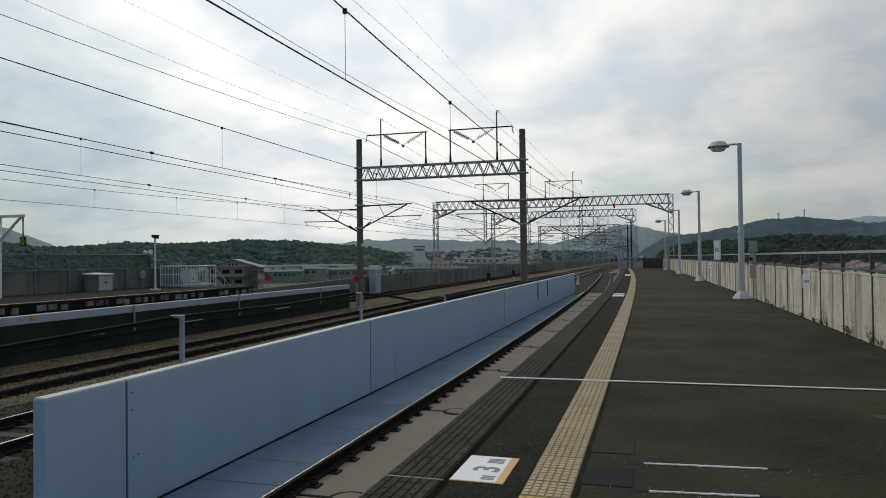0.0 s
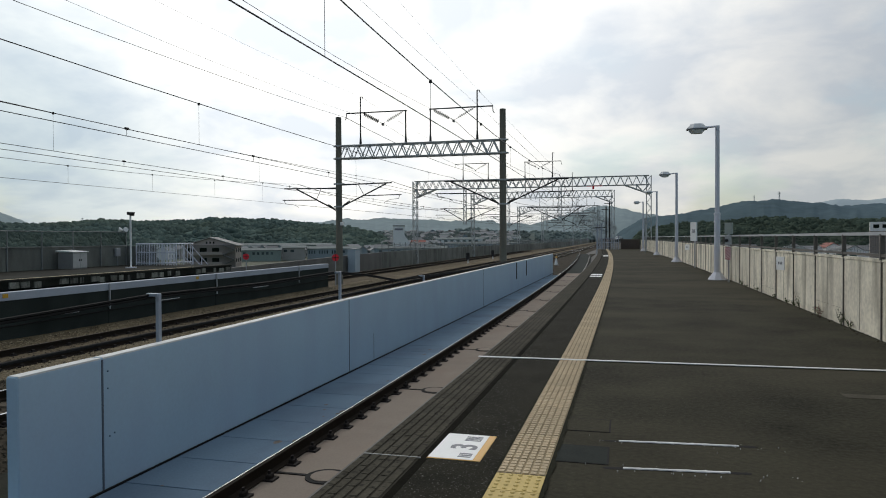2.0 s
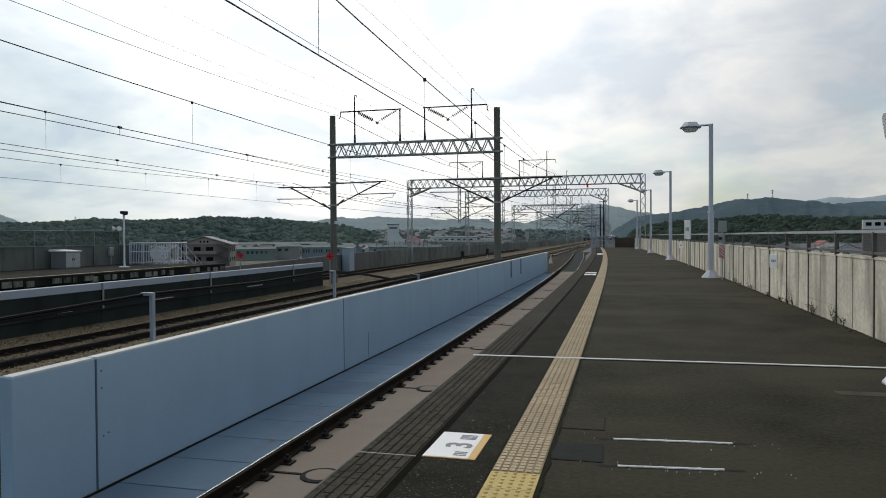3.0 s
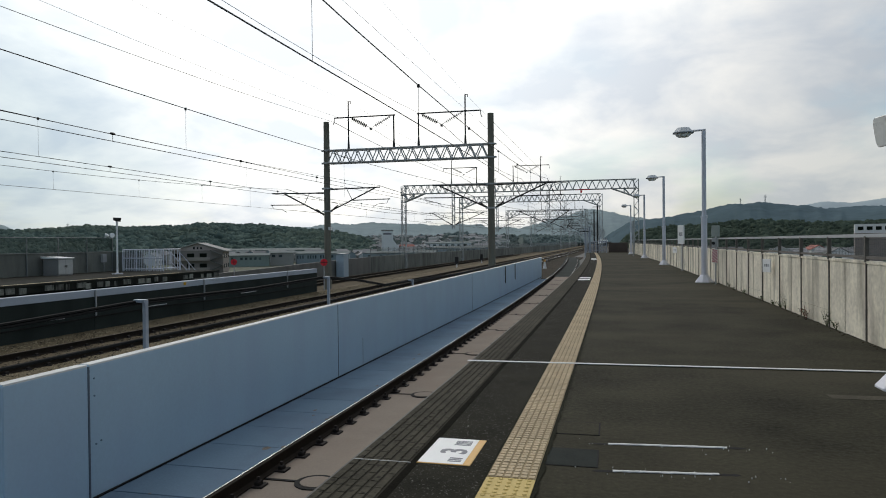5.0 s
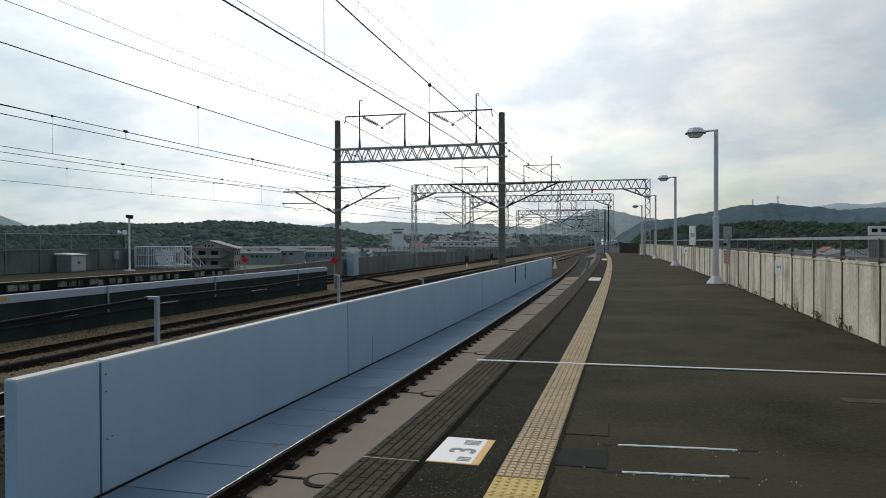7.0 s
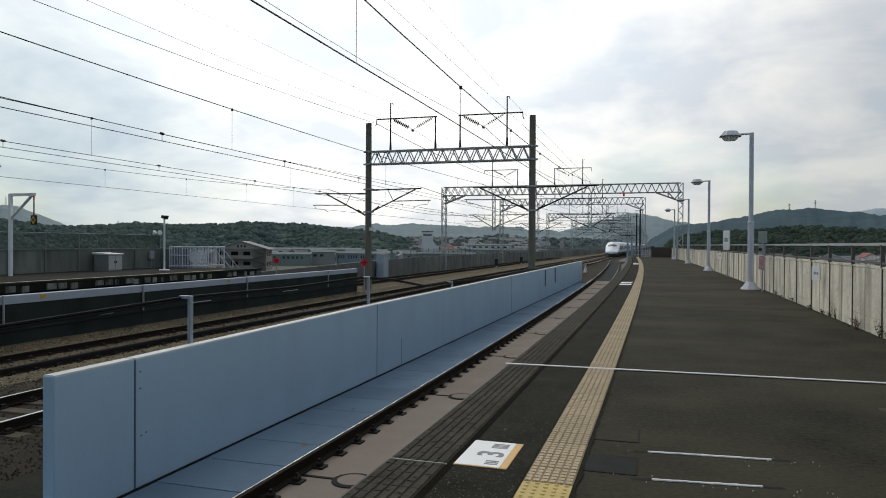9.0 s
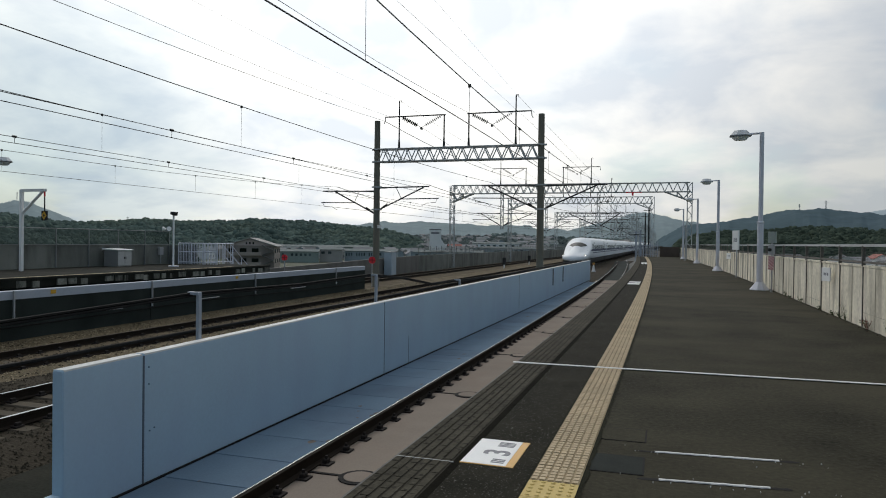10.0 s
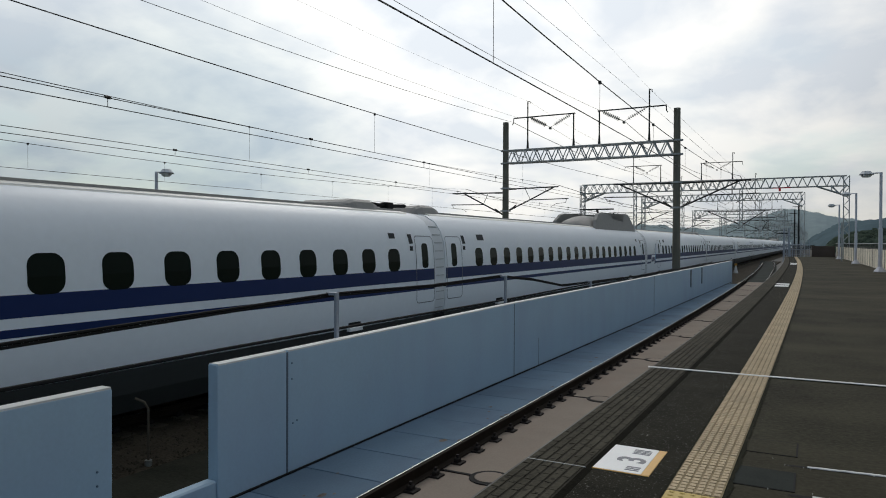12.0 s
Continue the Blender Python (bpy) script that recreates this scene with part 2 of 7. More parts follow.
M["sleeper"] = mat("sleeper", (0.105, 0.090, 0.068), 0.9, spec=0.1, var=0.2, fine=30, rnd=0.12)
M["galv"] = mat("galvanised", (0.42, 0.43, 0.44), 0.55, 0.35, var=0.10, scale=2, fine=40)
M["galv_blue"] = mat("painted_steel_post", (0.36, 0.40, 0.46), 0.5, 0.2, var=0.08, fine=30)
M["truss"] = mat("truss_steel", (0.46, 0.475, 0.475), 0.65, 0.0, var=0.15, scale=2, fine=30)
M["pole"] = mat("concrete_pole", (0.20, 0.19, 0.15), 0.85, var=0.16, scale=1.2, fine=30, stain=(0.09, 0.085, 0.07), stain_amt=0.6, stain_scale=(3, 3, 0.4))
M["dark_steel"] = mat("dark_steel", (0.026, 0.026, 0.026), 0.6, 0.3, var=0.2, fine=30)
M["wire"] = mat("wire", (0.030, 0.028, 0.026), 0.5, 0.3, var=0.1)
M["wire_thin"] = mat("wire_grey", (0.07, 0.07, 0.07), 0.5, 0.3, var=0.1)
M["insul"] = mat("insulator", (0.045, 0.036, 0.03), 0.3, var=0.1)
M["lamp_paint"] = mat("lamp_paint", (0.68, 0.69, 0.75), 0.45, var=0.05, scale=2, fine=30)
M["lamp_hood"] = mat("lamp_hood", (0.74, 0.75, 0.75), 0.5, 0.0, var=0.1)
M["diffuser"] = mat("lamp_glass", (0.88, 0.89, 0.89), 0.25, var=0.05)
M["train_white"] = mat("train_white", (0.84, 0.88, 0.91), 0.42, var=0.03, scale=0.6, fine=8, spec=0.3)
M["train_blue"] = mat("train_blue", (0.004, 0.020, 0.100), 0.45, var=0.05, spec=0.25)
M["train_cyan"] = mat("train_cyan", (0.02, 0.20, 0.42), 0.3, var=0.1)
M["train_grey"] = mat("train_skirt", (0.018, 0.022, 0.021), 0.7, var=0.1, scale=1, fine=12)
M["train_dark"] = mat("train_under", (0.014, 0.015, 0.016), 0.8, spec=0.12, var=0.2)
# cream brightness of the sunlit roof shoulder, painted in
M["sunlit_strip"] = mat("sunlit_shoulder", (0.90, 0.88, 0.81), 0.35, var=0.05)
M["train_roof"] = mat("train_roof_grey", (0.27, 0.265, 0.25), 0.6, var=0.12)
M["glass"] = mat("dark_glass", (0.010, 0.015, 0.011), 0.16, var=0.1, spec=0.05)
M["screen"] = mat("windscreen_glass", (0.012, 0.014, 0.013), 0.30, var=0.1, spec=0.06)
M["fence_grey"] = mat("fence_grey", (0.24, 0.25, 0.245), 0.6, 0.2, var=0.15)
M["pale_green"] = mat("pale_green_wall", (0.26, 0.315, 0.285), 0.8, var=0.12, scale=0.2, fine=3)
M["pale_blue"] = mat("pale_blue_wall", (0.29, 0.345, 0.37), 0.8, var=0.12, scale=0.2, fine=3)
M["pale_roof"] = mat("pale_roof", (0.20, 0.225, 0.22), 0.9, var=0.2, spec=0.1, scale=0.3)
M["roof_red"] = mat("roof_red", (0.36, 0.13, 0.10), 0.8, var=0.15, rnd=0.2)
M["lot"] = mat("parking_lot", (0.13, 0.122, 0.112), 0.95, var=0.3, scale=0.05, fine=0.6)
M["seam"] = mat("door_seam", (0.17, 0.18, 0.20), 0.5, var=0.05)
M["rubber"] = mat("rubber", (0.012, 0.012, 0.012), 0.8, var=0.2, spec=0.15)
M["red"] = mat("red_paint", (0.90, 0.03, 0.045), 0.6, var=0.08)
M["yellow"] = mat("yellow_paint", (0.65, 0.36, 0.02), 0.5, var=0.1)
M["black"] = mat("black_paint", (0.012, 0.012, 0.012), 0.6, var=0.1)
M["sign_white"] = mat("sign_white", (0.90, 0.90, 0.88), 0.5, var=0.04)
M["sign_orange"] = mat("sign_orange", (0.72, 0.40, 0.09), 0.5, var=0.06)
M["grey_ink"] = mat("grey_print", (0.20, 0.20, 0.22), 0.6, var=0.1)
M["mesh_panel"] = mat("fence_mesh", (0.055, 0.062, 0.058), 0.8, var=0.1)
M["mesh_green"] = mat("fence_mesh_green", (0.10, 0.13, 0.105), 0.8, var=0.1)
M["rust_stain"] = mat("rust_stain", (0.17, 0.15, 0.13), 0.95, var=0.5, scale=5, fine=30, spec=0.1)
M["fence_rust"] = mat("fence_rail", (0.135, 0.122, 0.105), 0.75, var=0.25, fine=30)
M["grass"] = mat("grassland", (0.055, 0.075, 0.035), 0.95, var=0.4, scale=0.02, fine=0.3, stain=(0.12, 0.11, 0.08), stain_amt=0.7, stain_scale=(0.012, 0.012, 0.012))
# bluish haze of the distance is mixed into this green
M["hill"] = mat("wooded_hill", (0.094, 0.130, 0.116), 1.0, var=0.55, scale=0.05, fine=0.28, spec=0.0, stain=(0.130, 0.164, 0.124), stain_amt=0.75, stain_scale=(0.014, 0.014, 0.03), island=0.10)
M["tree_belt"] = mat("tree_belt", (0.058, 0.078, 0.060), 1.0, var=0.6, scale=0.06, fine=0.32, spec=0.0, stain=(0.088, 0.110, 0.078), stain_amt=0.7, stain_scale=(0.02, 0.02, 0.04), island=0.10)
# green paled with painted distance haze
M["valley"] = mat("valley_hazed", (0.125, 0.150, 0.138), 1.0, var=0.45, scale=0.03, fine=0.25, spec=0.0, stain=(0.15, 0.16, 0.15), stain_amt=0.6, stain_scale=(0.02, 0.02, 0.03))
# panes paled to stand in for the haze before them
M["hall_glass"] = mat("hall_window", (0.075, 0.095, 0.095), 0.4, var=0.2, scale=0.4, fine=2, spec=0.2, rnd=0.5)
M["plant"] = mat("weed", (0.06, 0.08, 0.03), 0.8, var=0.3)
M["plant_red"] = mat("weed_red", (0.16, 0.05, 0.03), 0.8, var=0.3)
# roof grey lightened to carry the valley's haze
M["roof_tile"] = mat("roof", (0.28, 0.28, 0.28), 0.9, var=0.15, rnd=0.25, spec=0.15)
M["house"] = mat("house_wall", (0.42, 0.40, 0.37), 0.8, var=0.1, scale=0.3, fine=3, rnd=0.35)
M["brown"] = mat("apartment_wall", (0.27, 0.235, 0.21), 0.8, var=0.1, scale=0.3, fine=3)
M["white_wall"] = mat("white_building", (0.82, 0.82, 0.80), 0.7, var=0.06, scale=0.2, fine=3)
M["headlight"] = glow_mat("headlight", (1.0, 0.97, 0.9), 9.0)
M["lens"] = mat("headlight_lens", (0.42, 0.45, 0.48), 0.12, var=0.05, coat=0.5)
M["rung"] = mat("rung_grey", (0.40, 0.42, 0.42), 0.6)
M["bellows"] = mat("bellows_cream", (0.68, 0.71, 0.73), 0.6, var=0.06, scale=3)

# ---- mesh helpers ----
def part(name, bm, material, parent=None, label=""):
    me = bpy.data.meshes.new(name)
    bm.normal_update()
    bm.to_mesh(me)
    bm.free()
    me.materials.append(M[material] if isinstance(material, str) else material)
    ob = new(name, me)
    ob.parent = parent
    return tagged(ob, label) if label else ob


def share(name, me, parent, m):
    """One more piece on an existing mesh."""
    ob = new(name, me)
    ob.parent = parent
    ob.matrix_basis = m
    return ob


def empty(name, m=None, label="", category="", group="", kind=""):
    ob = new(name)
    ob.empty_display_size = 0.1
    if m is not None:
        ob.matrix_basis = m
    return tagged(ob, label, category, group, kind)


def quads(bm, rows, closed=False, caps=False):
    """Faces between rows of points of equal length."""
    vs = [[bm.verts.new(p) for p in r] for r in rows]
    n = len(vs[0])
    for a, b in zip(vs, vs[1:]):
        for i in range(n if closed else n - 1):
            j = (i + 1) % n
            bm.faces.new((a[i], a[j], b[j], b[i]))
    if caps:
        bm.faces.new(vs[0][::-1])
        bm.faces.new(vs[-1])
    return vs


def box(bm, x0, y0, z0, x1, y1, z1, bev=0.0):
    """A block, with bevelled upright and top edges where bev is given."""
    if bev <= 0:
        quads(bm, [[(x0, y0, z), (x1, y0, z), (x1, y1, z), (x0, y1, z)] for z in (z0, z1)], True, True)
        return
    b = bev

    def ring(z, i):
        return [(x0 + i + b, y0 + i, z), (x1 - i - b, y0 + i, z), (x1 - i, y0 + i + b, z), (x1 - i, y1 - i - b, z),
                (x1 - i - b, y1 - i, z), (x0 + i + b, y1 - i, z), (x0 + i, y1 - i - b, z), (x0 + i, y0 + i + b, z)]
    quads(bm, [ring(z0, 0), ring(z1 - b, 0), ring(z1, b * 0.8)], True, True)


def tube(bm, a, b, r, n=8, r2=None, caps=True):
    """A round bar from a to b."""
    a, b = Vector(a), Vector(b)
    d = (b - a).normalized()
    u = d.orthogonal().normalized()
    v = d.cross(u)
    rows = []
    for p, rr in ((a, r), (b, r if r2 is None else r2)):
        rows.append([p + (u * math.cos(t) + v * math.sin(t)) * rr for t in (2 * math.pi * (i + 0.5) / n for i in range(n))])
    quads(bm, rows, True, caps)


def pipe(bm, pts, r, n=6):
    """A bent round bar through points."""
    pts = [Vector(p) for p in pts]
    rows = []
    for i, p in enumerate(pts):
        d = (pts[min(i + 1, len(pts) - 1)] - pts[max(i - 1, 0)]).normalized()
        u = d.cross(Vector((0.31, 0.17, 0.93)))
        u = (u if u.length > 0.05 else d.cross(Vector((1, 0, 0)))).normalized()
        v = d.cross(u)
        rows.append([p + (u * math.cos(t) + v * math.sin(t)) * r for t in (2 * math.pi * k / n for k in range(n))])
    quads(bm, rows, True, True)


def bar(bm, a, b, w, h=None):
    """A square bar from a to b."""
    tube(bm, a, b, (w if h is None else h) * 0.7071, 4)


def smooth(ob, angle=35):
    ob.data.shade_smooth()
    ob.data.set_sharp_from_angle(angle=radians(angle))
    return ob


def bm_new():
    return bmesh.new()


# The platform and its track follow a wide curve; s runs along it, off is the distance to the right.
CURVE_R, CURVE_S = 1750.0, 20.0


def C(s, off=0.0, z=0.0):
    h = (s - CURVE_S) / CURVE_R
    return (-(s - CURVE_S) ** 2 / (2 * CURVE_R) + off * math.cos(h), s + off * math.sin(h), z)


def CP(s, off=0.0, z=0.0):
    """Pose on the curve, turned along it."""
    x, y, z = C(s, off, z)
    return pose(x, y, z, 0, 0, math.degrees((s - CURVE_S) / CURVE_R))


def strip(bm, s0, s1, o0, o1, z0, z1, step=4.0):
    """A curved bar with rectangular section."""
    n = max(1, int(abs(s1 - s0) / step))
    rows = []
    for i in range(n + 1):
        s = s0 + (s1 - s0) * i / n
        rows.append([C(s, o0, z0), C(s, o1, z0), C(s, o1, z1), C(s, o0, z1)])
    quads(bm, rows, True, True)


# ---- ground and platform ----
Z_RAIL, Z_SLAB, Z_DECK, Z_TOWN = -1.25, -1.43, -1.62, -9.0
EDGE, TRACK = -1.69, -3.49
MAIN_1, MAIN_2, FAR_TRACK, FAR_EDGE = -10.3, -14.3, -20.65, -22.4
P_BACK, P_END = -40.0, 91.0


def build_ground():
    bm = bm_new()
    n = 40
    R = 3600.0
    rows = []
    for i in range(n + 1):
        r = R * (i / n) ** 2
        rows.append([(r * math.cos(a), r * math.sin(a), Z_TOWN) for a in (2 * math.pi * k / 64 for k in range(64))])
    vs = [[bm.verts.new(p) for p in r] for r in rows[1:]]
    c = bm.verts.new((0, 0, Z_TOWN))
    for k in range(64):
        bm.faces.new((c, vs[0][k], vs[0][(k + 1) % 64]))
    for a, b in zip(vs, vs[1:]):
        for k in range(64):
            bm.faces.new((a[k], b[k], b[(k + 1) % 64], a[(k + 1) % 64]))
    tagged(part("ground", bm, "grass"), "flat valley ground of fields and lots below the viaduct", "ground", kind="structure")
    bm = bm_new()
    # the viaduct deck that carries all tracks
    quads(bm, [[(-31.0, y, Z_TOWN), (4.3, y, Z_TOWN), (4.3, y, Z_DECK), (-31.0, y, Z_DECK)] for y in (-60, 95)], True, True)
    quads(bm, [[(-25.6, y, Z_TOWN), (1.2, y, Z_TOWN), (1.2, y, Z_DECK), (-25.6, y, Z_DECK)] for y in (95, 210)], True, True)
    quads(bm, [[(x + LINE_SLOPE * y, y, z) for x, z in ((-19.6, Z_TOWN), (-5.4, Z_TOWN), (-5.4, Z_DECK), (-19.6, Z_DECK))] for y in (210, 1900)], True, True)
    tagged(part("viaduct_deck", bm, "concrete_mid"), "grey concrete railway viaduct deck under the tracks", "viaduct", kind="structure")


def build_platform():
    bm = bm_new()
    strip(bm, P_BACK, P_END, EDGE + 0.02, 3.62, -1.1, 0.0)
    top = tagged(part("platform", bm, "asphalt"), "dark worn asphalt station platform", "platform", kind="structure")
    bm = bm_new()
    strip(bm, P_BACK, P_END, EDGE - 0.02, EDGE + 0.5, -0.32, -0.012)
    strip(bm, P_BACK, P_END, EDGE + 0.5, EDGE + 0.75, Z_DECK, -1.1)
    part("platform_edge_beam", bm, "concrete_mid", top)
    bm = bm_new()
    strip(bm, P_BACK, P_END, -1.212, -0.72, -0.05, 0.006)
    part("edge_asphalt", bm, "asphalt_edge", top, "rough stony asphalt band beside the edge tread")
    bm = bm_new()
    strip(bm, P_BACK, P_END, -1.272, -1.214, -0.05, 0.004)
    part("joint_filler", bm, "joint_dirt", top, "black joint between tread and asphalt")
    # ribbed anti-slip tread along the edge, in pieces two metres long
    bm = bm_new()
    box(bm, -0.205, 0, -0.03, 0.200, 1.998, 0.003)
    base_faces = len(bm.faces)
    rng = random.Random(6)
    for i in range(6):
        x = -0.200 + i * 0.0665
        y = 0.003
        ln = 0.10 + 0.15 * (i % 2)
        while y < 1.97:
            end = min(y + ln, 1.995)
            box(bm, x, y, 0.003, x + 0.052, end, 0.0085, 0.003)
            y = end + 0.010
            ln = 0.286
    bm.faces.ensure_lookup_table()
    for f in bm.faces[base_faces:]:
        f.material_index = 1
    first = part("edge_tread", bm, "tread_base", top, "dark rubber tread with fine raised ribs")
    me = first.data
    me.materials.append(M["tread"])
    first.matrix_basis = CP(-10, -1.474)
    for k in range(1, 50):
        share("edge_tread", me, top, CP(-10 + 2 * k, -1.474))
    return top


def build_tactile():
    strip_ob = empty("tactile_paving", None, "faded yellow tactile paving line along the platform", "tactile paving", kind="structure")
    # block with bars, the older kind
    bm = bm_new()
    box(bm, -0.155, 0.003, -0.03, 0.155, 0.297, 0.006)
    base_faces = len(bm.faces)
    for i in range(6):
        x = -0.128 + i * 0.0512
        for k in range(5):
            box(bm, x - 0.018, 0.010 + k * 0.058, 0.006, x + 0.018, 0.054 + k * 0.058, 0.012)
    bm.faces.ensure_lookup_table()
    for f in bm.faces[base_faces:]:
        f.material_index = 1
    bars = bpy.data.meshes.new("tactile_block")
    bm.to_mesh(bars)
    bm.free()
    bars.materials.append(M["tactile_gap"])
    bars.materials.append(M["tactile_old"])
    # block with studs, the newer kind
    bm = bm_new()
    box(bm, -0.155, 0.003, -0.03, 0.155, 0.297, 0.006)
    for i in range(5):
        for k in range(5):
            x, y = -0.12 + i * 0.06, 0.03 + k * 0.06
            tube(bm, (x, y, 0.006), (x, y, 0.012), 0.017, 6, 0.011)
    studs = bpy.data.meshes.new("tactile_block")
    bm.to_mesh(studs)
    bm.free()
    studs.materials.append(M["tactile_new"])
    s = -0.15
    while s < P_END - 1:
        share("tactile_block", studs if s < 4.2 else bars, strip_ob, CP(s, -0.555))
        s += 0.3
    bm = bm_new()
    strip(bm, P_BACK, -0.16, -0.71, -0.4, -0.03, 0.008)
    part("tactile_rest", bm, "tactile_old", strip_ob)
    # mossy dirt gathered along both sides
    rng = random.Random(17)
    for off, sgn, wide in ((-0.397, 1, 0.045), (-0.713, -1, 0.018)):
        bm = bm_new()
        rows = []
        s = 1.0
        while s < 70:
            w = wide * (0.35 + 0.9 * abs(noise.noise((s * 2.3, sgn * 3.0, 0.0))) + 0.2 * rng.random())
            rows.append([C(s, off, 0.0085), C(s, off + sgn * w, 0.0085)])
            s += 0.05 if s < 20 else 0.2
        quads(bm, rows if sgn < 0 else [r[::-1] for r in rows])
        tagged(part("moss_seam", bm, mat("moss", (0.017, 0.017, 0.009), 0.95, var=0.5, scale=6, spec=0.1)), "dark moss and dirt along the tactile paving", "moss", kind="stuff")


def bars_text(bm, x, y, w, h, n, z):
    """Unreadable print: plain bars."""
    for i in range(n):
        box(bm, x, y + i * h / n, z, x + w, y + (i + 0.55) * h / n, z + 0.0015)


def build_markings():
    # car-position plate with its numeral
    plate = empty("floor_sign", pose(-1.09, 4.84, 0, 0, 0, -0.8), "white floor plate with a grey 3 and orange border on asphalt", "floor sign")
    bm = bm_new()
    box(bm, -0.20, -0.295, 0.004, 0.115, 0.295, 0.010, 0.002)
    part("panel", bm, "sign_white", plate)
    bm = bm_new()
    box(bm, 0.1155, -0.295, 0.004, 0.17, 0.295, 0.010, 0.002)
    box(bm, -0.20, -0.31, 0.004, 0.17, -0.296, 0.010)
    part("border", bm, "sign_orange", plate, "orange border")
    bm = bm_new()
    bars_text(bm, 0.0, -0.25, 0.09, 0.10, 3, 0.0101)
    part("print", bm, "grey_ink", plate)
    bm = bm_new()
    bars_text(bm, -0.04, 0.13, 0.12, 0.12, 4, 0.0101)
    part("print", bm, "grey_ink", plate)
    cu = bpy.data.curves.new("numeral", "FONT")
    cu.body, cu.size, cu.extrude, cu.align_x, cu.align_y = "3", 0.26, 0.0008, "CENTER", "CENTER"
    cu.offset = 0.006
    cu.materials.append(M["grey_ink"])
    ob = new("numeral", cu)
    ob.parent, ob.matrix_basis = plate, pose(0.005, -0.02, 0.0112, 0, 0, 90)
    # thin metal joint strip let into the tread
    bm = bm_new()
    box(bm, -1.745, -0.007, 0.004, -1.335, 0.007, 0.0095)
    j = part("joint_strip", bm, "fence_grey")
    j.matrix_basis = pose(0, 4.525, 0)
    tagged(j, "thin pale metal strip across the edge tread", "joint strip")
    # paired white plates farther on
    for s, off in ((28.1, -1.0), (57.0, -0.95), (59.5, -0.95)):
        m = empty("floor_sign", CP(s, off), "pair of white floor plates beside the tactile line", "floor sign", "stop plates")
        for k in (-0.75, 0.55):
            bm = bm_new()
            box(bm, -0.22, k - 0.35, 0.004, 0.22, k + 0.35, 0.012, 0.003)
            part("panel", bm, "sign_white", m)
    # expansion joint across the platform
    bm = bm_new()
    box(bm, -1.76, -0.03, 0.004, 3.6, 0.03, 0.011)
    j = part("joint_cover", bm, "white_paint")
    j.matrix_basis = pose(0, 8.60, 0.004, 0, 0, 1.2)
    tagged(j, "white expansion joint strip across the asphalt", "joint strip")
    bm = bm_new()
    box(bm, 2.0, -0.09, 0.0005, 3.6, 0.09, 0.0022)
    j = part("repair_seam", bm, mat("repair_seam", (0.075, 0.068, 0.05), 0.9, var=0.6, scale=4, spec=0.1))
    j.matrix_basis = pose(0, 7.2, 0.001, 0, 0, 1.2)
    tagged(j, "pale repair seam in the asphalt", "asphalt seam")
    rng = random.Random(4)
    for y, x0, x1 in ((5.25, -0.03, 0.80), (4.635, 0.0, 0.66)):
        bm = bm_new()
        n = 26
        rows = []
        for i in range(n + 1):
            x = x0 + (x1 - x0) * i / n
            w = 0.011 + rng.random() * 0.006
            yy = y + 0.07 * (i / n) + rng.uniform(-0.003, 0.003)
            rows.append([(x, yy - w, 0.002), (x, yy + w, 0.002), (x, yy + w * 0.7, 0.008), (x, yy - w * 0.7, 0.008)])
        quads(bm, rows, True, True)
        line = tagged(part("sealant_line", bm, "white_paint"), "ragged white sealant line on dark asphalt", "sealant", "sealant lines")
        bm = bm_new()
        rows = []
        for i in range(31):
            x = x0 - 0.13 + (x1 - x0 + 0.26) * i / 30
            w = (0.014 + rng.random() * 0.014) * (0.3 if i in (0, 30) else 1)
            yy = y + 0.07 * (x - x0) / (x1 - x0)
            rows.append([(x, yy - w, 0.0012), (x, yy + w, 0.0012), (x, yy + w * 0.8, 0.0018), (x, yy - w * 0.8, 0.0018)])
        quads(bm, rows, True, True)
        part("bed", bm, "rubber", line, "black tar bed")
    for y0, y1, x0, c in ((5.46, 5.86, -0.44, 0.04), (4.68, 5.10, -0.455, 0.033)):
        bm = bm_new()
        box(bm, x0, y0 + 0.012, -0.01, -0.105, y1 - 0.032, 0.0045)
        plate = tagged(part("cover_plate", bm, "asphalt" if c > 0.035 else mat("cover_plate", (0.020, 0.025, 0.022), 0.85, var=0.3, fine=60, spec=0.12)), "flush asphalt-filled cover in the platform" if c > 0.035 else "dark blue-grey flush cover plate in the platform", "cover plate", "cover plates")
        bm = bm_new()
        box(bm, x0 - 0.006, y0, -0.012, -0.093, y1 - 0.02, 0.0035)
        part("joint", bm, "rubber", plate)
    # crumbs of sealant
    bm = bm_new()
    for _ in range(40):
        x, y = rng.uniform(-0.25, 1.1), rng.choice((5.25, 4.65)) + rng.gauss(0, 0.05)
        r = rng.uniform(0.002, 0.006)
        box(bm, x, y, 0, x + r, y + r, r + 0.003)
    tagged(part("sealant_crumbs", bm, "white_paint"), "scattered white sealant crumbs", "crumbs", kind="stuff")


# ---- platform back wall with fence, lamps and boards ----
WALL_OFF, WALL_TOP = 3.62, 1.17


